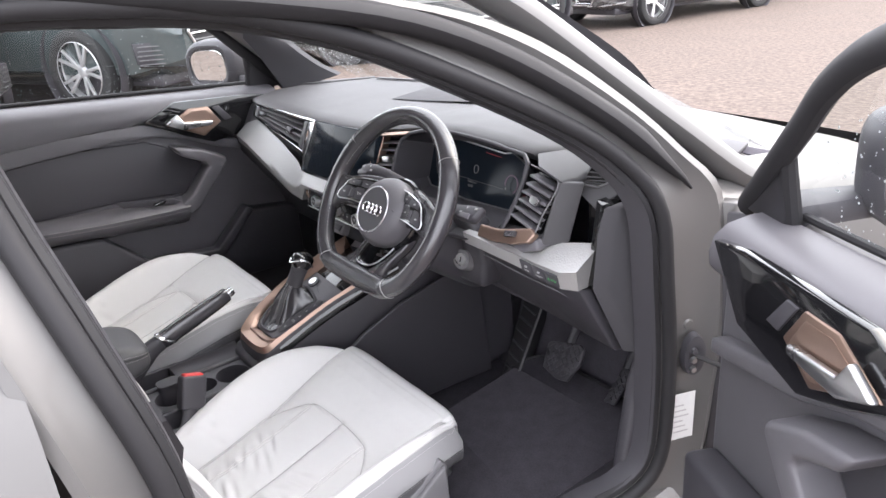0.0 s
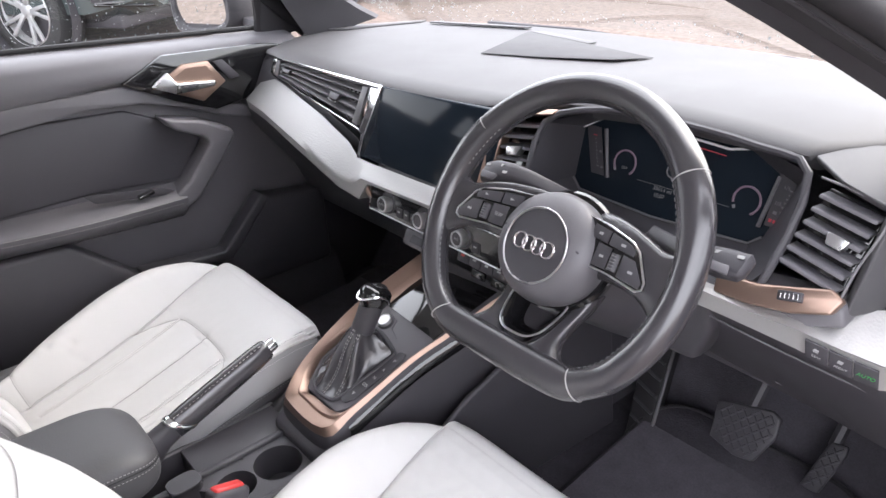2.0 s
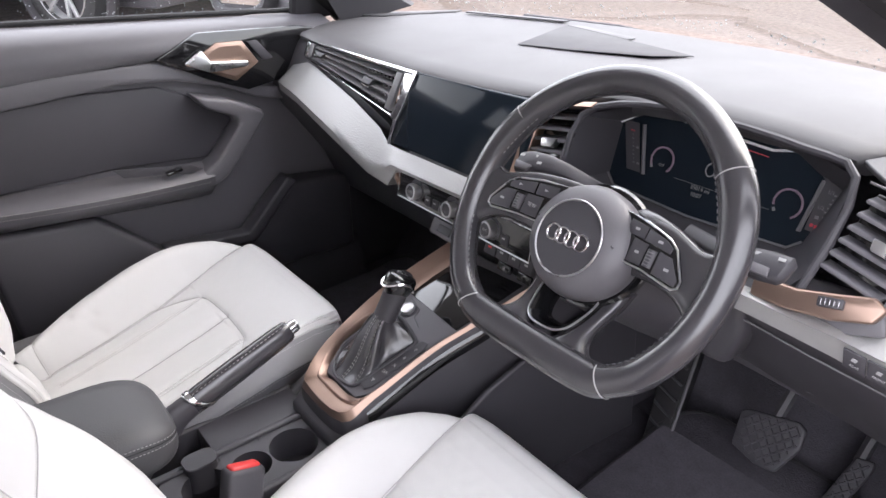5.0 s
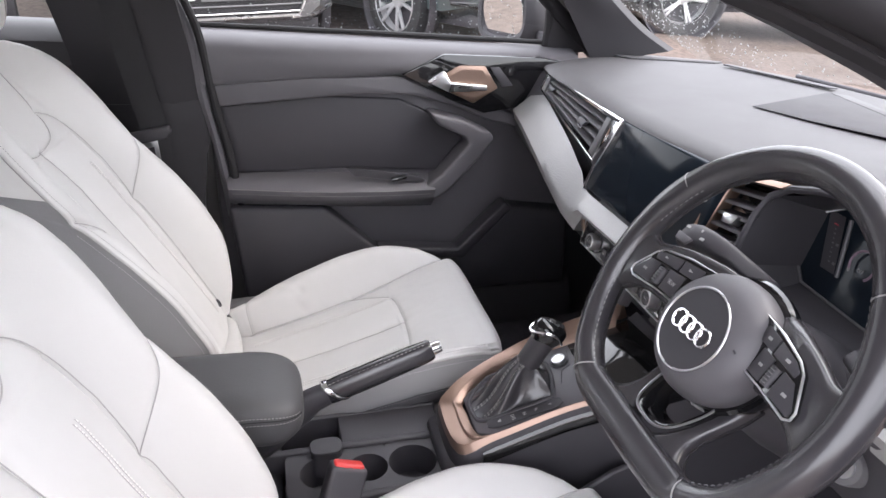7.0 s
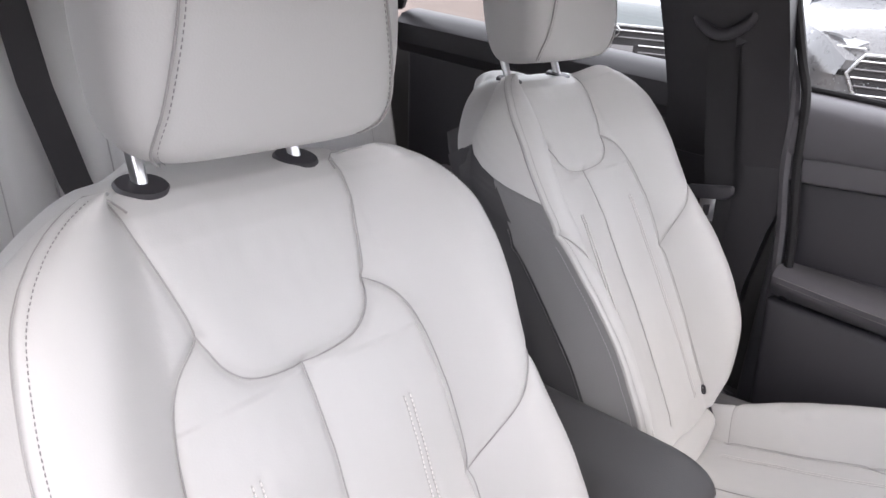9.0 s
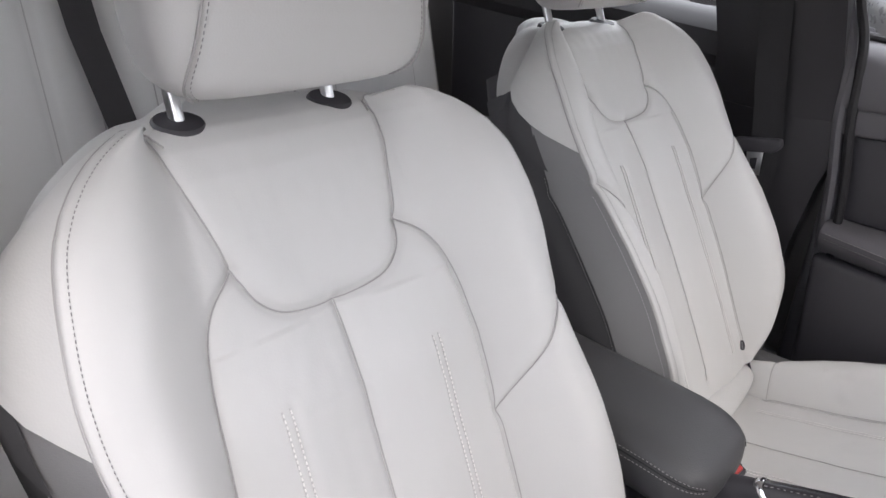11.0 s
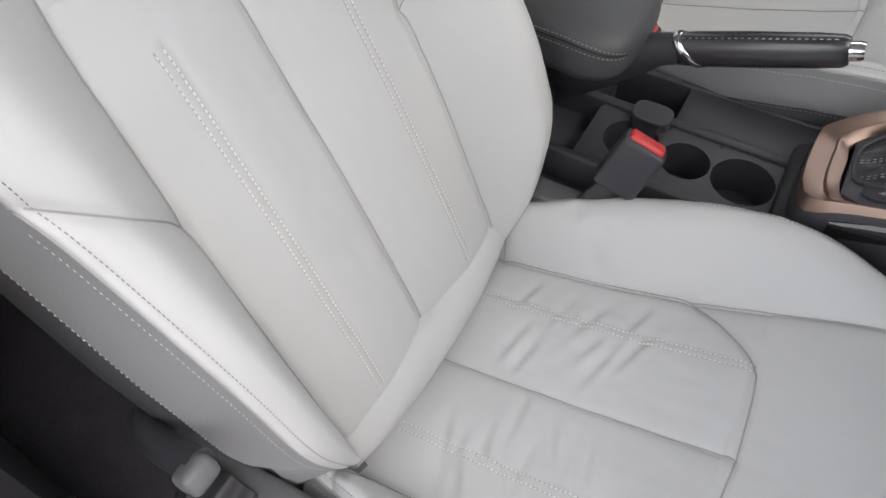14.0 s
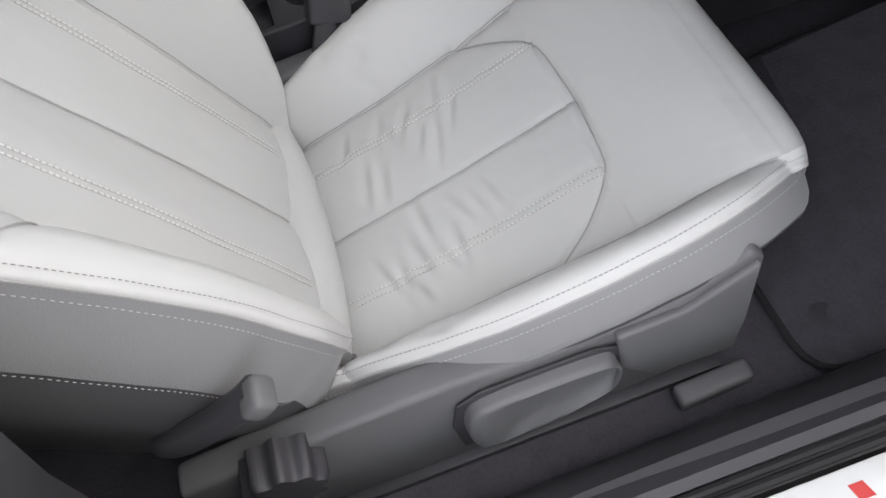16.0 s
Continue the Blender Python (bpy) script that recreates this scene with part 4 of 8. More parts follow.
BACK_BOLSTER = (0.004, 0.036, 0.066, 0.068, 0.060, 0.050, 0.046, 0.044, 0.044, 0.046, 0.048, 0.048, 0.046, 0.042, 0.040, 0.038, 0.041, 0.044, 0.046, 0.050)
BIB = smooth2([(0.113, 0.66), (0.108, 0.61), (0.097, 0.565), (0.086, 0.522), (0.074, 0.497), (0.050, 0.482), (0.0, 0.477), (-0.050, 0.482), (-0.074, 0.497), (-0.086, 0.522), (-0.097, 0.565), (-0.108, 0.61), (-0.113, 0.66)])
CHANNEL = smooth2([(0.088, 0.527), (0.115, 0.506), (0.131, 0.475), (0.140, 0.42), (0.146, 0.32), (0.149, 0.2), (0.150, 0.03)])
CROSS = smooth2([(0.228, 0.407), (0.2, 0.377), (0.176, 0.350), (0.158, 0.327), (0.147, 0.309)])
SEAM_V, SEAM_U = zip(*([(v, u) for u, v in CHANNEL[::-1]] + [(v, u) for u, v in BIB[:20][::-1] if v > 0.53]))
# where the side bolsters begin to swell
SWELL_V = (0.0, 0.03, 0.2, 0.32, 0.42, 0.475, 0.53, 0.60, 0.66)
SWELL_U = (0.150, 0.150, 0.149, 0.146, 0.140, 0.132, 0.119, 0.112, 0.113)
MIDLINE = [(0.0, 0.477), (0.0, 0.03)]
BACK_SEAMS = [BIB, CHANNEL, mirrored(CHANNEL), CROSS, mirrored(CROSS), MIDLINE]
BACK_THREADS = [[(s * 0.086 + d, 0.414), (s * 0.088 + d, 0.25), (s * 0.088 + d, 0.045)] for s in (1, -1) for d in (-0.004, 0.004)]


@functools.lru_cache(maxsize=None)
def rounded(v, xs, ys, top):
    """A value between the table's rows, with the corners rounded off below the top."""
    near = 0.028 * max(0.0, min(1.0, (top - v) / 0.05, v / 0.05))
    return sum(spans(v + near * k, xs, ys) * g for k, g in ((-1, 1), (-0.5, 2), (0, 2), (0.5, 2), (1, 1))) / 8


def back_half(v, u=1.0):
    """Half the back's width on its right (u above 0) or on its left, which is worn wider."""
    return rounded(v, BACK_V, BACK_HALF if u > 0 else BACK_INNER, 0.59)


def back_height(u, v):
    """How far the back's cover stands out from its flat, with the seams sunk in."""
    w = spans(v, (0, 0.05, 0.20, 0.40, 0.476, 0.53, 0.60, 0.625, 0.64, 0.65, 0.66, 0.668), (0.006, 0.013, 0.014, 0.009, 0.000, -0.009, -0.024, -0.034, -0.046, -0.063, -0.088, -0.112))
    a = abs(u)
    s = rounded(v, SWELL_V, SWELL_U, 0.64)
    h = back_half(v, u)
    t = (a - s) / max(h - s, 0.01)
    if t > 0:
        t = min(t, 1.0)
        w += rounded(v, BACK_V, BACK_BOLSTER, 0.59) * (math.sin(min(t / 0.72, 1) * math.pi / 2) ** 1.3) - 0.006 * max(0, (t - 0.8) / 0.2) ** 2
    else:
        w += 0.004 * math.cos(a / s * math.pi * 2 - math.pi) * (0.7 if v < 0.47 else 0.2)
        w -= spans(v, (0.1, 0.3, 0.46, 0.55, 0.62), (0.0, 0.006, 0.012, 0.008, 0.0)) * (1 - (a / s) ** 2)
    for line in BACK_SEAMS:
        d = near_line(u, v, line)
        if d < 0.035:
            w -= 0.0032 * math.exp(-((d / 0.0046) ** 2)) + 0.0030 * math.exp(-((d / 0.013) ** 2))
    for line in BACK_THREADS[::2]:
        d = near_line(u + 0.004, v, line)
        if d < 0.012:
            w -= 0.0014 * math.exp(-((d / 0.0050) ** 2))
    return w + 0.0011 * noise.noise((u * 22, v * 16, 1.3)) + 0.0006 * noise.noise((u * 60, v * 40, 4.3))


CUSH_V = (-0.02, 0.036, 0.10, 0.17, 0.24, 0.30, 0.345, 0.39, 0.42, 0.436)
CUSH_HALF = (0.184, 0.195, 0.209, 0.221, 0.227, 0.2265, 0.221, 0.208, 0.193, 0.183)
CUSH_INNER = (0.189, 0.210, 0.229, 0.241, 0.247, 0.245, 0.236, 0.218, 0.198, 0.182)
CUSH_BOLSTER = (0.054, 0.058, 0.064, 0.068, 0.068, 0.062, 0.044, 0.022, 0.002, -0.008)
SIDE = smooth2([(0.153, -0.01), (0.153, 0.04), (0.1545, 0.105), (0.1613, 0.215), (0.1683, 0.295), (0.1705, 0.343), (0.1730, 0.388), (0.1752, 0.431)])
PANEL = smooth2([(0.1622, 0.219), (0.1436, 0.2528), (0.1168, 0.285), (0.0946, 0.3015), (0.078, 0.3055), (0.05, 0.308), (0.0, 0.310), (-0.05, 0.308), (-0.078, 0.3055), (-0.0946, 0.3015), (-0.1168, 0.285), (-0.1436, 0.2528), (-0.1622, 0.219)])
WING = [(0.153, -0.004), (0.172, -0.001), (0.192, 0.004)]
CUSH_SEAMS = [SIDE, mirrored(SIDE), PANEL, [(0, 0.0), (0, 0.309)], WING, mirrored(WING)]
CUSH_THREADS = [[(s * 0.092 + d, 0.004), (s * 0.095 + d, 0.302)] for s in (1, -1) for d in (-0.004, 0.004)]
random.seed(5)
CREASES = [(s * random.uniform(0.035, 0.12), 0.05 + 0.015 * k + random.uniform(-0.004, 0.004), random.uniform(-0.22, 0.22) + 0.2 * s, random.uniform(0.018, 0.034)) for s in (1, -1) for k in range(10)]
CREASES += [(s * random.uniform(0.165, 0.20), random.uniform(0.03, 0.12), 1.57 + random.uniform(-0.3, 0.3), random.uniform(0.010, 0.016)) for s in (1, -1) for _ in range(4)]


def cush_half(v, u=1.0):
    return rounded(v, CUSH_V, CUSH_HALF if u > 0 else CUSH_INNER, 0.40)


def cushion_height(u, v):
    w = spans(v, (-0.06, 0, 0.15, 0.26, 0.31, 0.35, 0.39, 0.42, 0.436, 0.45), (0.0, 0.0, -0.003, -0.001, 0.003, 0.009, 0.013, 0.013, 0.010, 0.004))
    a = abs(u)
    s = spans(v, [q[1] for q in SIDE], [q[0] for q in SIDE])
    h = cush_half(v, u)
    if h > s:
        t = (a - s) / (h - s)
        if t > 0:
            w += rounded(v, CUSH_V, CUSH_BOLSTER, 0.40) * math.sin(min(t / 0.8, 1) * math.pi / 2) ** 1.25 - 0.006 * max(0, (t - 0.82) / 0.18) ** 2
    if a < s:
        w += 0.003 * math.cos(min(a / s, 1) * math.pi * 2 - math.pi) * (1 if v < 0.3 else 0.2)
    for line in CUSH_SEAMS:
        d = near_line(u, v, line)
        if d < 0.035:
            w -= 0.0026 * math.exp(-((d / 0.0034) ** 2)) + 0.0020 * math.exp(-((d / 0.012) ** 2))
    for line in CUSH_THREADS[::2]:
        d = near_line(u + 0.004, v, line)
        if d < 0.012:
            w -= 0.0012 * math.exp(-((d / 0.0050) ** 2))
    for cu, cv, turn, size in CREASES:
        p = (u - cu) * math.cos(turn) + (v - cv) * math.sin(turn)
        q = -(u - cu) * math.sin(turn) + (v - cv) * math.cos(turn)
        if abs(p) < 0.06 and abs(q) < 0.03:
            w -= 0.0040 * math.exp(-((p / size) ** 2) - ((q / 0.0075) ** 2)) - 0.0022 * math.exp(-((p / size) ** 2) - (((q - 0.010) / 0.0065) ** 2))
    return w + 0.0009 * noise.noise((u * 25, v * 25, 7.1)) + 0.0005 * noise.noise((u * 70, v * 50, 2.1))


SPLIT = 72 / 112  # share of a cover's columns that lies between its side seams


def fine_line(line, step=0.006):
    out = []
    for (a, b), (c, d) in zip(line, line[1:]):
        n = max(1, int(math.hypot(c - a, d - b) / step))
        out += [(a + (c - a) * k / n, b + (d - b) * k / n) for k in range(n)]
    return out + [line[-1]]


def front_seat(x, shift, recline, out, label, back_shift=0.0, back_lift=0.0, lift=0.0):
    """A front seat centred on x, moved by shift along y, with the back's recline in degrees; out is the side of its door."""
    root = base("front_seat", (x, -0.2 + shift, 0.28), label, "car seat", "front seats")
    ph = radians(15.5)
    cf, cn = Vector((0, math.cos(ph), math.sin(ph))), Vector((0, -math.sin(ph), math.cos(ph)))
    c0 = Vector((x, -0.415 + shift, 0.42 + lift))
    cush = lambda u, v, w=0.0: c0 + Vector((u, 0, 0)) + cf * v + cn * w
    th = radians(recline)
    bu, bn = Vector((0, -math.sin(th), math.cos(th))), Vector((0, math.cos(th), math.sin(th)))
    b0 = Vector((x, -0.43 + shift + back_shift, 0.44 + back_lift))
    plain = lambda u, v, w=0.0: b0 + Vector((u, 0, 0)) + bu * v + bn * w
    back = lambda u, v, w=0.0: plain(u, v - 0.028 * max(0, (v - 0.646) / 0.022) * min(1, abs(u) / 0.112) ** 4, w)

    # cushion cover: a fine sheet across, rolled over at the front
    def sheet(place, height, half, seam, vs, nu, drop, edge_r):
        bm = bmesh.new()
        rows = []
        for v in vs:
            row = []
            for i in range(nu + 1):
                q = 2 * i / nu - 1
                h = half(v, q)
                step = min(seam(v), 0.96 * h)
                u = math.copysign(step * abs(q) / SPLIT if abs(q) < SPLIT else step + (h - step) * (abs(q) - SPLIT) / (1 - SPLIT), q)
                row.append(bm.verts.new(place(u, v, height(u, v))))
            # the rolled edge on both sides
            for sgn, at in ((-1, 0), (1, len(row))):
                lip = []
                h = half(v, sgn)
                w0 = height(sgn * h, v)
                for k in range(1, 5):
                    a = k / 4 * math.pi / 2
                    lip.append(bm.verts.new(place(sgn * (h + edge_r * math.sin(a)), v, w0 - edge_r * (1 - math.cos(a)))))
                lip.append(bm.verts.new(place(sgn * (h + edge_r), v, w0 - edge_r - drop)))
                row = lip[::-1] + row if sgn < 0 else row + lip
            rows.append(row)
        for a, b in zip(rows, rows[1:]):
            for i in range(len(a) - 1):
                bm.faces.new((a[i], a[i + 1], b[i + 1], b[i]))
        return bm, rows

    vs = list(np.linspace(-0.10, 0.440, 256))
    bm, rows = sheet(cush, cushion_height, cush_half, lambda v: spans(v, [q[1] for q in SIDE], [q[0] for q in SIDE]), vs, 224, 0.002, 0.0035)
    # front roll down to the hem
    last = rows[-1]
    for k in range(1, 9):
        a = k / 8 * radians(88)
        r = 0.026
        row = []
        for i, p in enumerate(rows[-1]):
            near = min(1.0, abs(p.co.x - x) / 0.198)
            r = 0.026 * (1 - 0.62 * near ** 8)
            q = p.co + cf * r * math.sin(a) - cn * r * (1 - math.cos(a))
            q.x = x + (q.x - x) * (1 - 0.05 * (k / 8) ** 2)
            row.append(bm.verts.new(q))
        for i in range(len(row) - 1):
            bm.faces.new((last[i], last[i + 1], row[i + 1], row[i]))
        last = row
    low = [bm.verts.new(p.co - cn * (0.035 - 0.027 * min(1.0, abs(p.co.x - x) / 0.188) ** 8) - cf * 0.004) for p in last]
    for i in range(len(low) - 1):
        bm.faces.new((last[i], last[i + 1], low[i + 1], low[i]))
    cover = part("cushion", bm, LEATHER, root, "pale leather seat cushion with pressed-in creases", 60)

    # cloth band round the sides, hemmed over the shell
    for sgn in (-1, 1):
        line = []
        for v in np.linspace(-0.03, 0.436, 60):
            h = cush_half(v, sgn) + 0.0035
            line.append((h, v, cushion_height(sgn * (h - 0.0035), v) - 0.005, spans(v, (-0.03, 0.0, 0.05, 0.44), (0.020, 0.034, 0.044, 0.046))))
        h, v, w, _ = line[-1]
        line += [(h - dh, v + dv, w - dw, 0.044) for dh, dv, dw in ((0.006, 0.007, 0.003), (0.016, 0.014, 0.006), (0.030, 0.019, 0.009), (0.055, 0.023, 0.012))]
        side = lambda o, f: [cush(sgn * (h + o), v, w - d * f) for h, v, w, d in line]
        ends = lambda rows: [list(r) for r in zip(*rows)]
        part("side_cloth", loft(ends([side(o, f) for o, f in ((-0.006, 0.0), (0.0004, 0.02), (0.006, 0.18), (0.012, 0.45), (0.0165, 0.72), (0.018, 0.94), (0.0165, 1.0), (0.010, 1.02))]), cap=False, closed=False), CLOTH, root, "mid-grey woven side band with top stitching")
        part("side_skirt", loft(ends([side(o, f) for o, f in ((0.0125, 0.96), (0.0135, 1.10), (0.0130, 1.35), (0.006, 1.7), (-0.010, 2.1))]), cap=False, closed=False), SHELLDARK, root)
        part("cloth_stitching", stitches(side(0.0058, 0.15), 0.0026, 0.0024, 0.00036, (sgn, 0, 0.2)), STITCH, root)
        part("hem_stitching", stitches(side(0.0142, 1.12), 0.0032, 0.0024, 0.00045, (sgn, 0, 0.2)), DULL, root)
        edge = [cush(sgn * (h - 0.007), v, cushion_height(sgn * (h - 0.007), v) + 0.0008) for h, v, w, d in line[:-4]]
        part("edge_stitching", stitches(edge, 0.0030, 0.0018, 0.00055, cn), DULL, root)
        part("edge_seam", tube(side(0.0004, 0.0)[:-4], 0.0008, seg=5), SEAM, root)
    # front apron
    apron = [cush(u, 0.448 - 0.012 * abs(u / 0.16) ** 3, -0.055) for u in np.linspace(-0.165, 0.165, 16)]
    part("front_apron", loft([[p + cf * 0.006 for p in apron], [p - cn * 0.075 - cf * 0.02 for p in apron], [p - cn * 0.09 - cf * 0.10 for p in apron]], closed=False), SHELL, root)
    st = None
    for line in CUSH_THREADS:
        vv = np.linspace(line[0][1], line[1][1], 60)
        uu = np.interp(vv, [line[0][1], line[1][1]], [line[0][0], line[1][0]])
        st = stitches([cush(u, v, cushion_height(u, v) + 0.0012) for u, v in zip(uu, vv)], 0.0030, 0.0018, 0.0008, cn, st)
        part("stitch_gap_line", tube([cush(u, v, cushion_height(u, v) + 0.0004) for u, v in zip(uu, vv)], 0.0006, seg=5), STITCHGAP, root)
    part("cushion_stitching", st, THREAD, root)["kind"] = "stuff"
    # raised tubes in the darker tone draw the shaded creases
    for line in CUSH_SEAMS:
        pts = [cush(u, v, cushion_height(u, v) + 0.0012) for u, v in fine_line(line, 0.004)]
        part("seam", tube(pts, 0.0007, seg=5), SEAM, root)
    # tuck roll between cushion and back
    roll = [cush(u, -0.012 - 0.006 * (u / 0.15) ** 2 + back_shift * 0.75, 0.034) for u in np.linspace(-0.155, 0.155, 26)]
    radii = [0.030 - 0.008 * abs(2 * i / 25 - 1) ** 3 for i in range(26)]
    part("tuck_roll", tube(roll, 0.03, seg=18, radii=radii), LEATHER, root)

    # backrest cover
    vs = list(np.linspace(0.0, 0.60, 290)) + list(np.linspace(0.603, 0.668, 32))
    bm, rows = sheet(back, back_height, back_half, lambda v: spans(v, SEAM_V, SEAM_U), vs, 224, 0.002, 0.004)
    last = rows[-1]
    for k in range(1, 8):
        a = k / 7 * radians(120)
        r = 0.035
        row = [bm.verts.new(p.co + bu * r * (math.sin(a)) * 0.55 - bn * r * (1 - math.cos(a)) - Vector(((p.co.x - x) * 0.55 * k / 7, 0, 0)) - bu * 0.035 * (k / 7) * min(1.0, abs(p.co.x - x) / 0.10) ** 2) for p in rows[-1]]
        for i in range(len(row) - 1):
            bm.faces.new((last[i], last[i + 1], row[i + 1], row[i]))
        last = row
    part("backrest", bm, LEATHER, root, "pale leather backrest with stitched centre channels", 60)
    st = None
    for line in BACK_THREADS:
        vv = np.linspace(line[-1][1], line[0][1], 90)
        uu = np.interp(vv, [line[-1][1], line[0][1]], [line[-1][0], line[0][0]])
        st = stitches([back(u, v, back_height(u, v) + 0.0012) for u, v in zip(uu, vv)], 0.0030, 0.0018, 0.0008, bn, st)
        part("stitch_gap_line", tube([back(u, v, back_height(u, v) + 0.0004) for u, v in zip(uu, vv)], 0.0006, seg=5), STITCHGAP, root)
    part("backrest_stitching", st, THREAD, root)["kind"] = "stuff"
    # the back's creases get the same dark-toned tubes for their shade
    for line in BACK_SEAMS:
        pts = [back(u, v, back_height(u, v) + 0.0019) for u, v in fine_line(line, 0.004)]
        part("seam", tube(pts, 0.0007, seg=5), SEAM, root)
    for sgn in (-1, 1):
        # side band: leather at the shoulder, cloth lower down, shell behind
        rim = [(v, back_half(v, sgn) + 0.004, back_height(sgn * back_half(v, sgn), v) - 0.005) for v in np.linspace(0.0, 0.668, 96)]
        full = 1.0 if sgn * out < 0 else 0.82
        deep = lambda v: full * spans(v, (0, 0.1, 0.3, 0.45, 0.52, 0.56, 0.59, 0.62, 0.65), (0.085, 0.10, 0.12, 0.140, 0.128, 0.095, 0.058, 0.030, 0.012))
        flare = lambda v: spans(v, (0, 0.1, 0.25, 0.42, 0.5, 0.55, 0.58, 0.61, 0.64), (0.014, 0.030, 0.032, 0.024, 0.029, 0.028, 0.021, 0.010, 0.0))
        low = lambda v: spans(v, (0, 0.1, 0.3, 0.42, 0.52), (0.17, 0.19, 0.19, 0.175, 0.12))
        def band(lo, hi, mat, name, f0, f1, off=0.0, deep=deep, steep=1.3):
            rings = []
            for k in range(41):
                row = []
                for f in np.linspace(f0, f1, 7):
                    rise = steep * deep(max(lo, 0.38)) * f if lo > 0 or hi < 0.6 else 0
                    a0, a1 = (lo + rise if lo > 0.1 else lo), (min(hi + rise, 0.56) if hi < 0.5 else hi)
                    v = a0 + (a1 - a0) * k / 40
                    h = back_half(v, sgn)
                    h += (max(0.0, 0.186 - h) * min(1.0, 5 * f) if v < 0.2 else 0.0) + 0.004
                    w = spans(v, [r[0] for r in rim], [r[2] for r in rim])
                    row.append(back(sgn * (h + off * min(1.0, 5 * f) * spans(v, (0.50, 0.61), (1, 0)) + flare(v) * math.sin(min(f, 0.6) / 0.6 * math.pi / 2) - 0.06 * max(0, f - 0.6)), v, w - deep(v) * f))
                rings.append(row)
            return part(name, loft(rings, cap=False, closed=False), mat, root)
        band(0.452, 0.650, LEATHER, "shoulder_side", 0.0, 0.62, 0.008)
        band(0.402, 0.468, CLOTH, "shoulder_lower_cloth", 0.0, 0.33, 0.0022, low, 1.5)
        band(0.385, 0.468, SHELLDARK, "shoulder_lower_shell", 0.32, 0.80, 0.002)
        band(0.385, 0.560, SHELLDARK, "shoulder_back_cloth", 0.58, 1.0, 0.003)
        band(-0.045, 0.412, CLOTH, "backrest_side_cloth", 0.0, 0.31, 0.0015, low, 1.7)
        band(-0.06, 0.43, SHELLDARK, "side_shell", 0.29, 1.05, -0.0015, low)
        along = lambda f, o, top: [back(sgn * (h + o + flare(v) * math.sin(f / 0.6 * math.pi / 2)), v, w - low(v) * f) for v, h, w in rim if v < top]
        part("cloth_stitching", stitches(along(0.035, 0.0018, 0.40), 0.0026, 0.0024, 0.00034, (sgn, 0, 0.3)), STITCH, root)
        part("hem_stitching", stitches(along(0.335, -0.0004, 0.44), 0.0026, 0.0024, 0.00034, (sgn, 0, 0)), STITCH, root)
        pad = [plain(sgn * u, v, w) for u, v, w in ((0.05, 0.634, -0.105), (0.085, 0.624, -0.092), (0.125, 0.612, -0.076), (0.162, 0.588, -0.068), (0.185, 0.558, -0.066), (0.194, 0.525, -0.068), (0.186, 0.495, -0.074), (0.172, 0.47, -0.084))]
        part("shoulder_pad", tube(curve(pad, 4), 0.036, seg=18, radii=[0.030 + 0.008 * min(1, i / 6) for i in range(29)]), LEATHER, root, "rounded pale leather shoulder", 60)
        # the cover's edge: a seam with top stitching beside it, curling inwards at the shoulder
        curl = [(0.126, 0.6515), (0.116, 0.648), (0.108, 0.640), (0.104, 0.630)]
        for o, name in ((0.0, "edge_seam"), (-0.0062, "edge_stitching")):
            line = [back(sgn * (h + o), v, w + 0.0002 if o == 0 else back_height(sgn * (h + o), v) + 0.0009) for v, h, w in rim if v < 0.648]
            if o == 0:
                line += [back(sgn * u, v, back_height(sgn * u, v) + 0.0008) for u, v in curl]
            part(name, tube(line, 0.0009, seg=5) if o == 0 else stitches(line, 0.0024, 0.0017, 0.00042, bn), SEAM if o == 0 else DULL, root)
    # shell behind the back
    rings = []
    for v in np.linspace(-0.02, 0.595, 24):
        h = back_half(v) - 0.008
        d = spans(v, (0, 0.1, 0.3, 0.45, 0.58, 0.66), (0.06, 0.065, 0.075, 0.095, 0.115, 0.115))
        w = back_height(0, max(v, 0)) - 0.02
        rings.append([back(h * math.cos(a) if abs(math.cos(a)) < 0.8 else h * (0.8 + 0.2 * (abs(math.cos(a)) - 0.8) / 0.2) * (1 if math.cos(a) > 0 else -1), v, w - d * (0.25 + 0.75 * math.sin(a) ** 0.5) if math.sin(a) > 0 else w - d * 0.25) for a in np.linspace(0, math.pi, 20)])
    part("back_shell", loft(rings, cap=False, closed=False), SHELLDARK, root)
    # head restraint on two posts
    lean = radians(16)
    hv, hn = bu * math.cos(lean) + bn * math.sin(lean), bn * math.cos(lean) - bu * math.sin(lean)
    head = lambda u, v, w=0.0: plain(u, 0.655, 0.0) + hv * (v - 0.655) + hn * w
    rings, edge = [], []
    for v, hw, w0, w1 in ((0.654, 0.070, -0.046, -0.002), (0.658, 0.108, -0.074, 0.024), (0.670, 0.128, -0.086, 0.039), (0.702, 0.139, -0.092, 0.049), (0.76, 0.143, -0.094, 0.053), (0.81, 0.141, -0.092, 0.049), (0.845, 0.132, -0.086, 0.037), (0.862, 0.112, -0.076, 0.018), (0.868, 0.07, -0.05, -0.005)):
        def skin(a):
            c, s = math.cos(a), math.sin(a)
            ww = (w0 + w1) / 2 + (w1 - w0) / 2 * math.copysign(abs(s) ** 0.46, s)
            uu = hw * math.copysign(abs(c) ** 0.42, c) * (1 - 0.26 * (w1 - ww) / (w1 - w0))
            return uu, v, ww - 0.006 * (uu / 0.138) ** 2
        rings.append([head(*skin(k * 2 * math.pi / 44)) for k in range(44)])
        if 0.655 < v < 0.85:
            goal = spans(v, (0.658, 0.67, 0.70, 0.76, 0.85), (0.098, 0.112, 0.108, 0.096, 0.086))
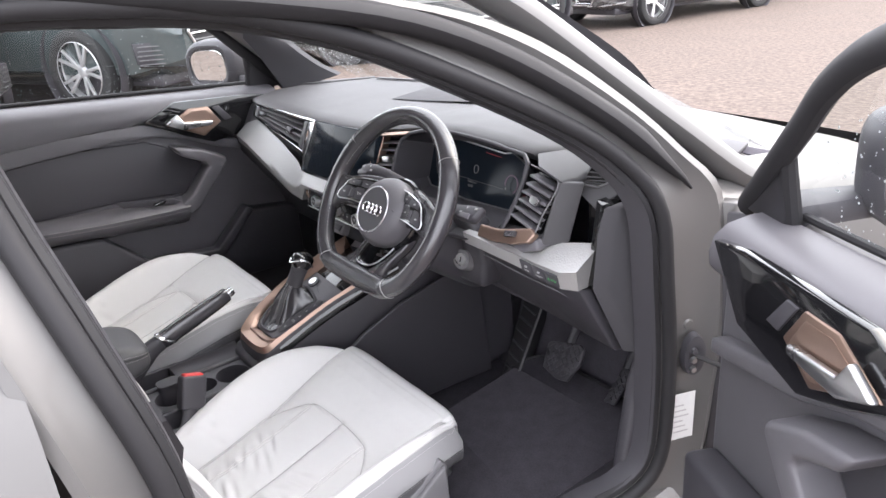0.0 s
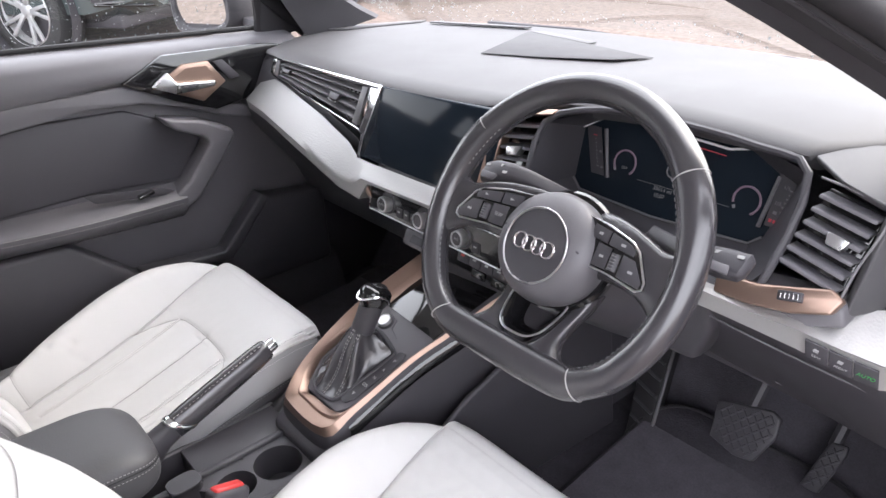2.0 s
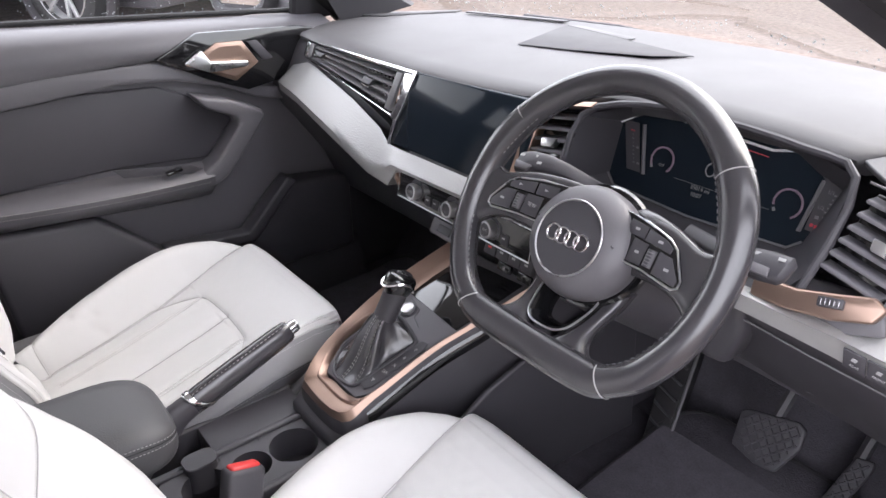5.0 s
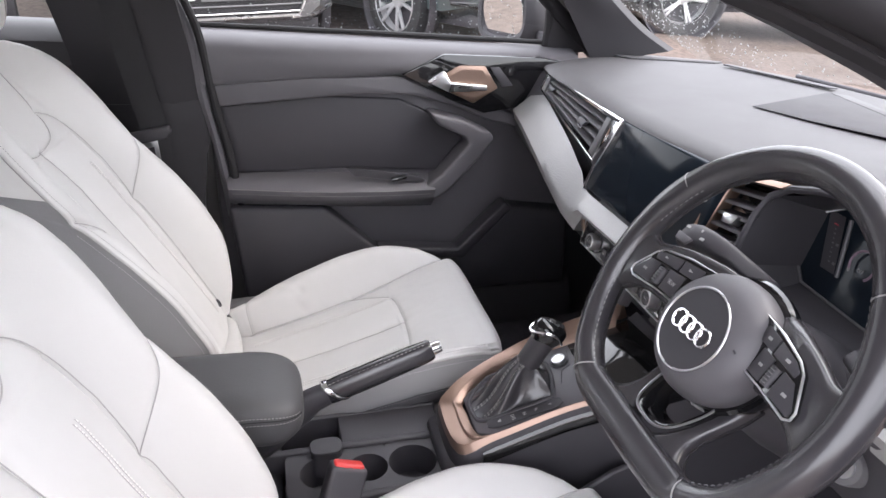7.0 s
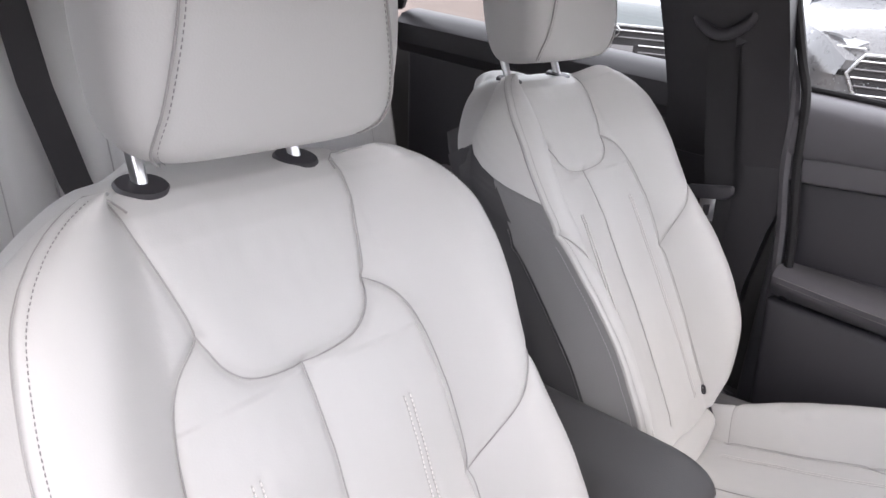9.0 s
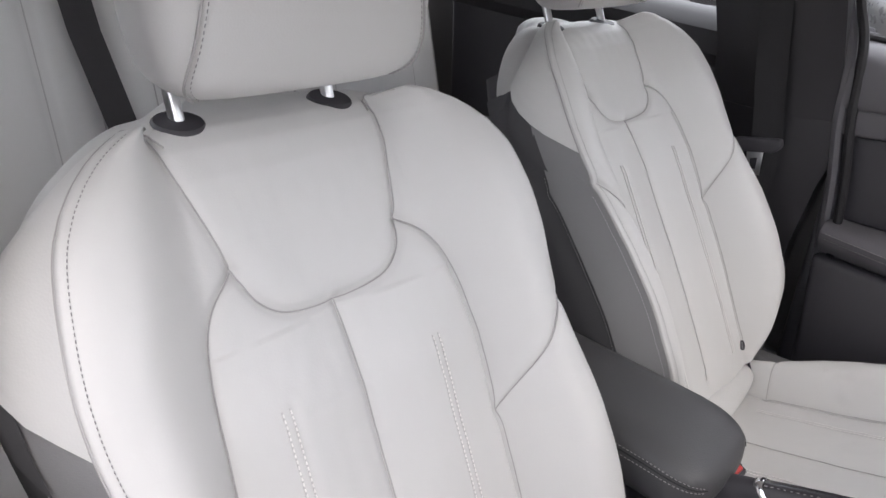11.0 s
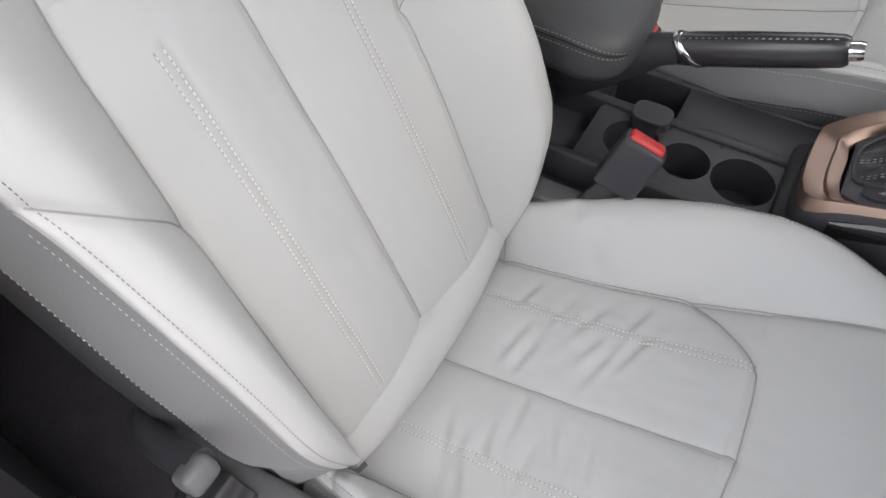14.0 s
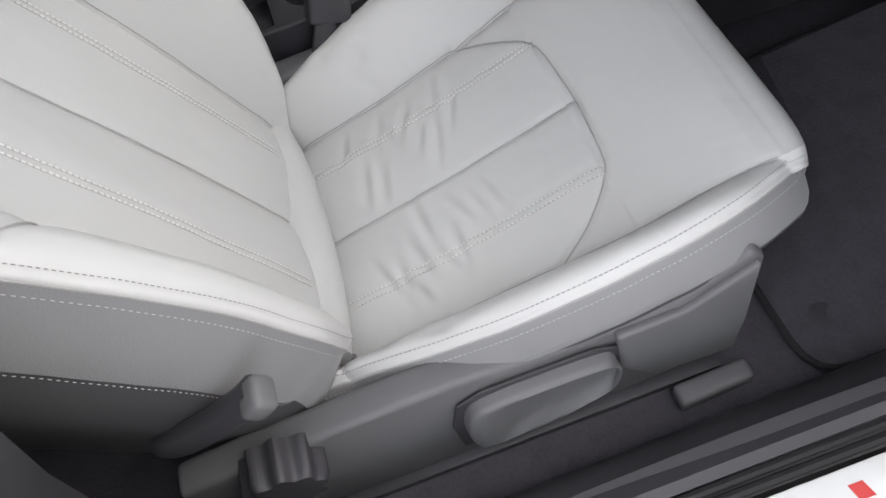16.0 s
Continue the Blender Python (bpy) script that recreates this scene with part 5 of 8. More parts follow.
            edge.append(skin(min(np.linspace(0.2, 1.5, 80), key=lambda a: abs(skin(a)[0] - goal))))
    rest = part("head_restraint", loft(rings), LEATHER, root, "pale leather head restraint")
    sub = rest.modifiers.new("soft", "SUBSURF")
    sub.levels = sub.render_levels = 2
    for sgn in (-1, 1):
        line = [head(sgn * u, v, w + 0.0002) for u, v, w in edge]
        part("head_restraint_seam", tube(curve(line, 6), 0.0011, seg=6), SEAM, rest)
        part("head_restraint_stitching", stitches([p + Vector((-sgn * 0.0045, 0, 0)) + hn * 0.0010 for p in curve(line, 6)], 0.0028, 0.0018, 0.0005, bn), DULL, rest)
        part("post", tube([plain(sgn * 0.077, 0.63, -0.062), plain(sgn * 0.077, 0.70, -0.058)], 0.0062, seg=14), SATIN, root, "satin steel head restraint post")
        m = Matrix.Translation(plain(sgn * 0.077, 0.6465, -0.060)) @ pose(0, 0, 0, -10, 0, 0)
        part("post_collar", disc(m, [(0.0, 0.004), (0.008, 0.0045), (0.0195, 0.0035), (0.0215, 0.001), (0.0215, -0.008)], 28), HARD, root, "black plastic post collar")
    # small round child-seat tag near the foot of the back, on the door side
    m = frame_to(back(out * 0.140, 0.038, back_height(out * 0.140, 0.038) + 0.0015), (1, 0, 0), bu)
    if out < 0:
        part("round_tag", disc(m, [(0.0, 0.0012), (0.0072, 0.0012), (0.0088, 0.0002), (0.0088, -0.002)], 20), HARD, root, "small round black tag")
        part("tag_ring", tube([m @ Vector((0.0056 * math.cos(a), 0.0056 * math.sin(a), 0.0016)) for a in np.linspace(0, 2 * math.pi, 16)[:-1]], 0.0008, True, 5), CHROME, root)
    # side valance with height lever, recline lever and lumbar wheel on the door side
    for sgn in (out, -out):
        xs = x + sgn * 0.238
        shape = [(-0.60, 0.47), (-0.545, 0.478), (-0.44, 0.484), (-0.335, 0.486), (-0.233, 0.472), (-0.126, 0.474), (-0.056, 0.524), (-0.042, 0.505), (-0.040, 0.40), (-0.045, 0.325), (-0.075, 0.312), (-0.163, 0.302), (-0.308, 0.290), (-0.50, 0.300), (-0.60, 0.36)]
        part("side_valance", slab([(xs - sgn * 0.03, y + shift, z) for y, z in shape], (sgn * 0.034, 0, 0), 0.007, 3), SHELL, root, "dark grey plastic side valance")
        part("valance_step", slab([(xs, y + shift, z) for y, z in ((-0.183, 0.470), (-0.118, 0.470), (-0.052, 0.512), (-0.047, 0.40), (-0.050, 0.33), (-0.139, 0.338), (-0.178, 0.395))], (sgn * 0.012, 0, 0), 0.004, 3), SHELL, root)
    xs = x + out * 0.246
    lever = curve([(-0.330, 0.440, 0), (-0.339, 0.400, 0), (-0.338, 0.362, 0), (-0.330, 0.346, 0), (-0.296, 0.350, 0), (-0.262, 0.352, 0), (-0.225, 0.364, 0), (-0.194, 0.382, 0), (-0.184, 0.412, 0), (-0.188, 0.440, 0), (-0.205, 0.450, 0), (-0.260, 0.454, 0), (-0.308, 0.452, 0)], 4, True)
    scoop = Vector((-0.235, 0.416, 0))
    inset = lambda p, k, q=0.0: p.lerp(scoop, k) + Vector((q, 0, 0))
    grip = [[(xs + out * d, inset(p, k, q).x + shift, inset(p, k, q).y) for p in lever] for d, k, q in ((-0.004, -0.02, 0.0), (0.010, 0.0, 0.0), (0.015, 0.03, 0.0), (0.017, 0.09, 0.004), (0.015, 0.17, 0.010), (0.008, 0.28, 0.016), (0.004, 0.50, 0.018), (0.003, 0.85, 0.012))]
    part("height_lever", loft([[Vector(p) for p in r] for r in grip]), SHELL, root, "dark plastic height lever with a scooped grip", 60)
    pocket = [(-0.350, 0.335), (-0.352, 0.400), (-0.340, 0.448), (-0.315, 0.462), (-0.205, 0.460), (-0.178, 0.446), (-0.174, 0.41), (-0.184, 0.374), (-0.23, 0.352), (-0.27, 0.338)]
    part("lever_pocket", slab([(xs - out * 0.0015, y + shift, z) for y, z in pocket], (out * 0.0035, 0, 0), 0.002), HARD, root)
    if out > 0:
        bar = curve([(x + 0.240, -0.553 + shift, 0.588), (x + 0.252, -0.535 + shift, 0.601), (x + 0.259, -0.500 + shift, 0.620), (x + 0.262, -0.468 + shift, 0.640), (x + 0.262, -0.452 + shift, 0.652)], 4)
        rl = part("recline_lever", tube(bar, 0.011, seg=14, radii=[0.009 + 0.004 * min(1, i / 6) for i in range(len(bar))], flat=0.75), HARD, root, "black plastic recline lever")
        part("lever_end", block(pose(x + 0.267, -0.451 + shift, 0.651, 38, 0, 0), (0.026, 0.024, 0.020), 0.006, 3), SHELL, rl, "grey lever end")
    m = frame_to((x + out * 0.252, -0.503 + shift, 0.462), (0, 1, 0), (0, 0, 1))
    prof = []
    for z, k in ((-0.02, 1.0), (0.014, 1.0), (0.020, 0.92)):
        prof.append([m @ Vector(((0.036 + 0.0035 * math.cos(9 * a)) * k * math.cos(a), (0.036 + 0.0035 * math.cos(9 * a)) * k * math.sin(a), z * out)) for a in np.linspace(0, 2 * math.pi, 73)[:-1]])
    part("lumbar_wheel", loft(prof), HARD, root, "ribbed black adjuster wheel")
    # rails on the floor
    for sgn in (-1, 1):
        rx = x + sgn * 0.245
        rail = part("seat_rail", slab([(rx - 0.016, -0.50 + shift, 0.285), (rx + 0.008, -0.50 + shift, 0.285), (rx + 0.008, -0.06 + shift, 0.285), (rx - 0.016, -0.06 + shift, 0.285)], (0, 0, 0.014), 0.003), HARD, root, "black steel seat rail")
        part("rail_end", slab([(rx + sgn * 0.012, -0.122 + shift, 0.285), (rx + sgn * 0.038, -0.122 + shift, 0.285), (rx + sgn * 0.034, -0.036 + shift, 0.285), (rx + sgn * 0.010, -0.036 + shift, 0.285)], (0, 0, 0.024), 0.006, 3), SHELL, rail, "grey plastic rail end cap")
        part("seat_leg", slab([(x + sgn * 0.2 - 0.012, -0.42 + shift, 0.32), (x + sgn * 0.2 - 0.012, -0.06 + shift, 0.32), (x + sgn * 0.2 - 0.012, -0.05 + shift, 0.40), (x + sgn * 0.2 - 0.012, -0.42 + shift, 0.36)], (0.024, 0, 0), 0.003), HARD, root)
    return root


front_seat(0.36, 0.0, 21.5, 1, "pale grey leather driver's seat with grey cloth sides")
CREASES[:] = [c for c in CREASES if abs(c[0]) > 0.15]
front_seat(-0.342, -0.03, 27.3, -1, "pale grey leather passenger seat, set further back", -0.038, 0.0505, 0.023)

# ---- dashboard ----
dash = base("dashboard", (0.0, 0.35, 0.60), "dark grey dashboard with silver and copper trim", "dashboard")

# padded top: front lip, crown, rear edge along the screen
TOP = [(-0.715, 0.250, 0.950, 0.400, 0.962, 0.50, 0.958), (-0.66, 0.232, 0.957, 0.400, 0.972, 0.56, 0.965), (-0.576, 0.212, 0.963, 0.400, 0.980, 0.60, 0.972), (-0.40, 0.190, 0.970, 0.400, 0.985, 0.65, 0.978), (-0.25, 0.174, 0.977, 0.400, 0.988, 0.67, 0.982), (-0.127, 0.160, 0.984, 0.400, 0.990, 0.68, 0.985), (0.0, 0.158, 0.989, 0.400, 0.992, 0.69, 0.986), (0.12, 0.166, 0.995, 0.410, 0.995, 0.69, 0.987), (0.18, 0.180, 1.004, 0.420, 1.002, 0.69, 0.988), (0.25, 0.196, 1.014, 0.420, 1.008, 0.685, 0.988), (0.36, 0.212, 1.018, 0.430, 1.010, 0.68, 0.987), (0.46, 0.224, 1.012, 0.430, 1.008, 0.66, 0.984), (0.545, 0.236, 1.002, 0.430, 1.004, 0.63, 0.980), (0.59, 0.330, 0.994, 0.430, 0.992, 0.60, 0.974), (0.62, 0.352, 0.983, 0.430, 0.984, 0.58, 0.970), (0.66, 0.378, 0.975, 0.430, 0.974, 0.55, 0.965), (0.715, 0.395, 0.958, 0.430, 0.960, 0.50, 0.953)]
secs = []
for x, yf, zf, ym, zm, yb, zb in TOP:
    a, b = (yf, zf), (ym, zm)
    prof = [(yf + 0.03, zf - 0.030), (yf + 0.004, zf - 0.014), (yf, zf - 0.006), (yf + 0.006, zf)]
    prof += [(yf + (ym - yf) * t, zf + (zm - zf) * t + 0.004 * math.sin(math.pi * t)) for t in (0.2, 0.4, 0.6, 0.8, 1.0)]
    prof += [(ym + (yb - ym) * t, zm + (zb - zm) * t) for t in (0.5, 1.0)] + [(yb, zb - 0.04)]
    secs.append([Vector((x, y, z)) for y, z in prof])
dense = []
for a, b in zip(secs, secs[1:]):
    for t in (0.0, 0.25, 0.5, 0.75):
        dense.append([p.lerp(q, t) for p, q in zip(a, b)])
dense.append(secs[-1])
part("dash_top", loft(dense, cap=False, closed=False), DASH, dash, "grey grained dashboard top", 50)
# loudspeaker panel let into the top
part("speaker_panel", slab([(-0.124, 0.386, 0.9918), (-0.02, 0.415, 0.9935), (0.112, 0.462, 0.9975), (0.152, 0.517, 0.9962), (-0.212, 0.603, 0.9862)], (0, 0, 0.0012), 0.0004), DASHDARK, dash, "flush grey loudspeaker panel")
part("panel_lip", slab([(-0.204, 0.600, 0.9865), (-0.02, 0.560, 0.9905), (-0.02, 0.585, 0.9895), (-0.185, 0.622, 0.9855)], (0, 0, 0.0020), 0.0006), DASH, dash)
part("demister_strip", slab([(-0.50, 0.575, 0.980), (-0.24, 0.625, 0.986), (-0.24, 0.645, 0.985), (-0.50, 0.595, 0.979)], (0, 0, 0.003), 0.001), HARD, dash)
part("corner_ledge", slab([(-0.70, 0.405, 0.9665), (-0.61, 0.412, 0.9755), (-0.545, 0.585, 0.9720), (-0.56, 0.615, 0.9700), (-0.70, 0.52, 0.960)], (0, 0, 0.006), 0.003), DASH, dash, "raised corner ledge")
# black core of the passenger side and glovebox
core = [(0.235, 0.945), (0.205, 0.89), (0.172, 0.842), (0.19, 0.80), (0.29, 0.66), (0.33, 0.56), (0.62, 0.54), (0.62, 0.95)]
part("lower_fascia", slab([(-0.735, y, z) for y, z in core], (0.60, 0, 0), 0.012, 3), HARD, dash, "black glovebox fascia")
part("glovebox_lid", slab([(-0.64, 0.245, 0.79), (-0.14, 0.215, 0.78), (-0.14, 0.30, 0.645), (-0.64, 0.31, 0.645)], (0, 0.03, 0.01), 0.008, 3), HARD, dash, "black glovebox lid")

# passenger vent: gloss wedge, chrome frame, slats
wedge = [(-0.625, 0.222, 0.952), (-0.128, 0.166, 0.978), (-0.172, 0.132, 0.850), (-0.21, 0.142, 0.872), (-0.55, 0.206, 0.915), (-0.63, 0.222, 0.925)]
vent = part("passenger_vent", slab([(x, y + 0.014, z) for x, y, z in wedge], (0, 0.03, 0.0), 0.002), GLOSS, dash, "gloss black passenger air vent")
VENT = [Vector(p) for p in ((-0.580, 0.211, 0.953), (-0.134, 0.159, 0.976), (-0.156, 0.136, 0.898), (-0.588, 0.203, 0.921))]
vent_out = (VENT[1] - VENT[0]).cross(VENT[3] - VENT[0]).normalized()
vent_out = vent_out if vent_out.y < 0 else -vent_out


def on_vent(a, b, d=0.0):
    """A place on the passenger vent: a along it, b down it, d proud of it."""
    return VENT[0].lerp(VENT[1], a).lerp(VENT[3].lerp(VENT[2], a), b) + vent_out * d


def vent_strip(name, corners, mat, depth=0.006, label="", bevel=0.0012):
    return part(name, slab([on_vent(a, b, 0.003) for a, b in corners], vent_out * -depth, bevel), mat, vent, label)


vent_strip("vent_frame", [(0.27, -0.09), (1.03, -0.05), (1.02, 0.06), (0.27, 0.01)], CHROME, label="chrome upper frame bar")
vent_strip("vent_frame_dark", [(0.0, -0.10), (0.27, -0.09), (0.27, 0.01), (0.0, 0.0)], GLOSS)
vent_strip("vent_end_bar", [(-0.012, 0.02), (0.030, 0.02), (0.022, 0.95), (-0.018, 0.98)], CHROME, label="chrome end bar")
vent_strip("vent_side_bar", [(0.955, 0.04), (1.035, -0.03), (1.015, 1.02), (0.965, 1.02)], CHROME, 0.010, "chrome bar beside the display")
vent_strip("vent_sill", [(0.0, 0.98), (0.33, 0.965), (0.33, 1.05), (0.0, 1.08)], GLOSS)
vent_strip("vent_lower_bar", [(0.33, 0.975), (0.965, 0.965), (0.965, 1.02), (0.33, 1.03)], CHROME, label="thin chrome lower bar")
part("vent_drop", slab([(-0.160, 0.133, 0.896), (-0.150, 0.133, 0.900), (-0.164, 0.125, 0.852), (-0.172, 0.126, 0.853)], (0, 0.008, 0), 0.001), CHROME, vent, "chrome drop beside the display")
for a in (0.055, 0.920):
    vent_strip("vent_cheek", [(a - 0.022, 0.06), (a + 0.022, 0.06), (a + 0.020, 0.93), (a - 0.024, 0.93)], SHELL, 0.012)
    for k in range(5):
        vent_strip("wheel_rib", [(a - 0.007, 0.34 + 0.07 * k), (a + 0.007, 0.34 + 0.07 * k), (a + 0.007, 0.37 + 0.07 * k), (a - 0.007, 0.37 + 0.07 * k)], SATIN, 0.002, "", 0)
for k in range(4):
    b = 0.19 + 0.21 * k
    part("vent_slat", slab([on_vent(0.08, b, 0.001), on_vent(0.90, b, 0.001), on_vent(0.90, b - 0.10, -0.016), on_vent(0.08, b - 0.14, -0.016)], Vector((0, 0, -0.0028)), 0.0009), SHELL, vent, "dark grey vent slat")
for k in range(8):
    part("vent_vane", slab([on_vent(0.60 + 0.035 * k, 0.05, -0.012), on_vent(0.615 + 0.035 * k, 0.05, -0.012), on_vent(0.615 + 0.035 * k, 0.95, -0.012), on_vent(0.60 + 0.035 * k, 0.95, -0.012)], vent_out * -0.001, 0), HARD, vent)
for a, b in ((0.17, 0.46), (0.70, 0.56)):
    tab = part("vent_tab", slab([on_vent(a - 0.045, b - 0.11, 0.004), on_vent(a + 0.045, b - 0.11, 0.004), on_vent(a + 0.035, b + 0.06, 0.008), on_vent(a - 0.035, b + 0.06, 0.008)], vent_out * -0.008, 0.0015), HARD, vent, "black vent tab")
    part("tab_edge", slab([on_vent(a - 0.035, b + 0.06, 0.0085), on_vent(a + 0.035, b + 0.06, 0.0085), on_vent(a + 0.030, b + 0.14, 0.006), on_vent(a - 0.030, b + 0.14, 0.006)], vent_out * -0.004, 0.001), CHROME, tab, "chrome tab edge")

# silver shelf below the vent, turning into the band under the display
shelf = [[(-0.655, 0.222, 0.905), (-0.664, 0.178, 0.868), (-0.668, 0.168, 0.858), (-0.668, 0.172, 0.838), (-0.66, 0.215, 0.83)],
         [(-0.55, 0.204, 0.905), (-0.56, 0.160, 0.866), (-0.56, 0.150, 0.856), (-0.56, 0.154, 0.836), (-0.55, 0.20, 0.82)],
         [(-0.34, 0.166, 0.886), (-0.36, 0.130, 0.843), (-0.36, 0.122, 0.832), (-0.36, 0.128, 0.808), (-0.34, 0.18, 0.80)],
         [(-0.215, 0.142, 0.866), (-0.225, 0.112, 0.818), (-0.225, 0.106, 0.806), (-0.225, 0.114, 0.786), (-0.21, 0.17, 0.78)],
         [(-0.170, 0.128, 0.852), (-0.165, 0.104, 0.822), (-0.160, 0.098, 0.812), (-0.150, 0.108, 0.785), (-0.14, 0.16, 0.78)],
         [(-0.130, 0.124, 0.853), (-0.125, 0.102, 0.842), (-0.120, 0.097, 0.835), (-0.112, 0.103, 0.826), (-0.10, 0.15, 0.822)],
         [(0.06, 0.122, 0.857), (0.06, 0.102, 0.846), (0.06, 0.097, 0.839), (0.06, 0.103, 0.829), (0.06, 0.15, 0.825)],
         [(0.16, 0.126, 0.858), (0.16, 0.106, 0.847), (0.16, 0.101, 0.840), (0.16, 0.107, 0.829), (0.16, 0.15, 0.825)]]
ringz = []
for a, b in zip(shelf, shelf[1:]):
    for t in (0, 0.34, 0.67):
        ringz.append([Vector(p).lerp(Vector(q), t) for p, q in zip(a, b)])
ringz.append([Vector(p) for p in shelf[-1]])
part("silver_shelf", loft(ringz), SILVER, dash, "textured silver trim shelf", 50)
part("copper_flash", slab([(-0.148, 0.110, 0.822), (-0.122, 0.106, 0.826), (-0.100, 0.110, 0.778), (-0.112, 0.114, 0.776)], (0, 0.02, 0), 0.002), COPPER, dash, "copper trim accent")

# centre display
disp = part("centre_display", slab([(-0.168, 0.128, 0.855), (0.150, 0.124, 0.860), (0.158, 0.156, 0.990), (-0.130, 0.158, 0.979)], (0, 0.02, 0), 0.003), SCREEN, dash, "glossy dark touch display, switched off")

# centre stack core, climate panel with knobs
part("stack_core", slab([(-0.118, y, z) for y, z in ((0.140, 0.866), (0.135, 0.855), (0.118, 0.826), (0.128, 0.775), (0.150, 0.765), (0.19, 0.68), (0.60, 0.60), (0.60, 0.866))], (0.345, 0, 0), 0.006, 2), HARD, dash, "black centre stack")
part("display_back", slab([(-0.118, y, z) for y, z in ((0.172, 0.972), (0.148, 0.868), (0.60, 0.868), (0.60, 0.95))], (0.262, 0, 0), 0.004), HARD, dash)
cl = frame_to((0.045, 0.1125, 0.8025), (1, 0.0, 0), (0, 0.16, 1))
panel = part("climate_panel", block(cl, (0.320, 0.048, 0.006), 0.006, 3), GLOSS, dash, "black climate control panel")
part("climate_bezel", tube([cl @ Vector((sx * 0.160, sy * 0.024, 0.003)) for sx, sy in ((-1, -1), (0, -1), (1, -1), (1, 1), (0, 1), (-1, 1))], 0.0012, True, 6), SATIN, panel)
for x in (-0.108, -0.014, 0.078):
    part("knob_well", disc(cl @ Matrix.Translation((x, 0.0, 0.0028)), [(0.0, 0.0006), (0.0185, 0.0006), (0.0190, 0.0)], 28), HARD, panel)
    k = part("climate_knob", disc(cl @ Matrix.Translation((x, -0.001, 0.003)), [(0.0135, 0.0), (0.0135, 0.012), (0.0125, 0.0145), (0.0105, 0.015), (0.0102, 0.013), (0.0, 0.0128)], 28), SATIN, panel, "satin silver rotary knob")
    part("knob_face", disc(cl @ Matrix.Translation((x, -0.001, 0.003)), [(0.0100, 0.0134), (0.0, 0.0136)], 24), HARD, k)
for x, w in ((-0.108, "AUTO"), (0.078, "A/C")):
    part("knob_print", text_mesh(w, 0.006, cl @ Matrix.Translation((x, -0.001, 0.0170))), WHITE, panel)
for x in (-0.075, -0.056, -0.038, 0.012, 0.031, 0.050, 0.108):
    b = part("climate_button", block(cl @ Matrix.Translation((x, -0.008, 0.004)), (0.015, 0.016, 0.004), 0.001), HARD, panel)
    part("button_mark", block(cl @ Matrix.Translation((x, -0.006, 0.0062)), (0.006, 0.0025, 0.0006), 0), WHITE, b)
# lower keys and sockets
for i in range(4):
    kk = part("stack_key", block(frame_to((0.088 + 0.027 * i, 0.142, 0.747 + 0.0005 * i), (1, 0, 0), (0, 0.3, 1)), (0.0255, 0.024, 0.008), 0.002), HARD, dash, "black stack key")
    part("key_mark", block(frame_to((0.088 + 0.027 * i, 0.1375, 0.749), (1, 0, 0), (0, 0.3, 1)), (0.007, 0.003, 0.0008), 0), RED if i == 0 else WHITE, kk)
for i in range(2):
    part("socket", block(frame_to((0.110 + 0.045 * i, 0.150, 0.716), (1, 0, 0), (0, 0.3, 1)), (0.030, 0.014, 0.006), 0.002), GLOSS, dash, "black charging socket")
pod = part("drive_key", block(frame_to((-0.012, 0.130, 0.742), (1, 0, 0), (0, 0.5, 1)), (0.062, 0.028, 0.02), 0.004), SOFT, dash, "drive mode key pod")
part("drive_key_cap", block(frame_to((-0.004, 0.1195, 0.748), (1, 0, 0), (0, 0.9, 1)), (0.032, 0.014, 0.004), 0.001), HARD, pod)

# vents beside the dials
def fin_vent(name, corners, n, tab, parent):
    """A slatted air vent; corners run top left, top right, bottom right, bottom left."""
    tl, tr, br, bl = (Vector(c) for c in corners)
    back = (tr - tl).cross(bl - tl).normalized()
    back = back if back.y > 0 else -back
    v = part(name, slab([c + back * 0.012 for c in (tl, tr, br, bl)], back * 0.02, 0.002), GLOSS, parent, "black slatted air vent")
    for k in range(n):
        t = (k + 0.5) / n
        l, r = tl.lerp(bl, t), tr.lerp(br, t)
        h = (bl - tl) / n
        part("vent_slat", slab([l - h * 0.30 + back * 0.014, r - h * 0.30 + back * 0.014, r + h * 0.20 - back * 0.004, l + h * 0.20 - back * 0.004], h.normalized() * 0.0045, 0.0012), SOFT, v)
    c = tl.lerp(br, 0.5) + (tr - tl) * tab
    part("vent_tab", slab([c + (tr - tl) * a + (bl - tl) * b - back * 0.010 for a, b in ((-0.20, -0.07), (0.20, -0.07), (0.14, 0.07), (-0.14, 0.07))], back * 0.014, 0.002), SATIN, v, "satin vent tab")
    return v


fin_vent("centre_vent", [(0.158, 0.178, 0.978), (0.226, 0.184, 0.988), (0.216, 0.146, 0.898), (0.150, 0.140, 0.892)], 6, -0.05, dash)
part("vent_cheek", slab([(0.146, 0.160, 0.982), (0.160, 0.172, 0.984), (0.152, 0.132, 0.886), (0.138, 0.122, 0.882)], (0, 0.02, 0.0), 0.002), COPPER, dash, "copper vent cheek")
part("vent_brow", slab([(0.146, 0.160, 0.984), (0.24, 0.170, 0.999), (0.24, 0.185, 0.992), (0.158, 0.176, 0.980)], (0, 0.012, 0.004), 0.001), COPPER, dash)
rv = fin_vent("driver_vent", [(0.583, 0.200, 0.985), (0.642, 0.196, 0.974), (0.630, 0.149, 0.896), (0.566, 0.158, 0.908)], 6, 0.12, dash)
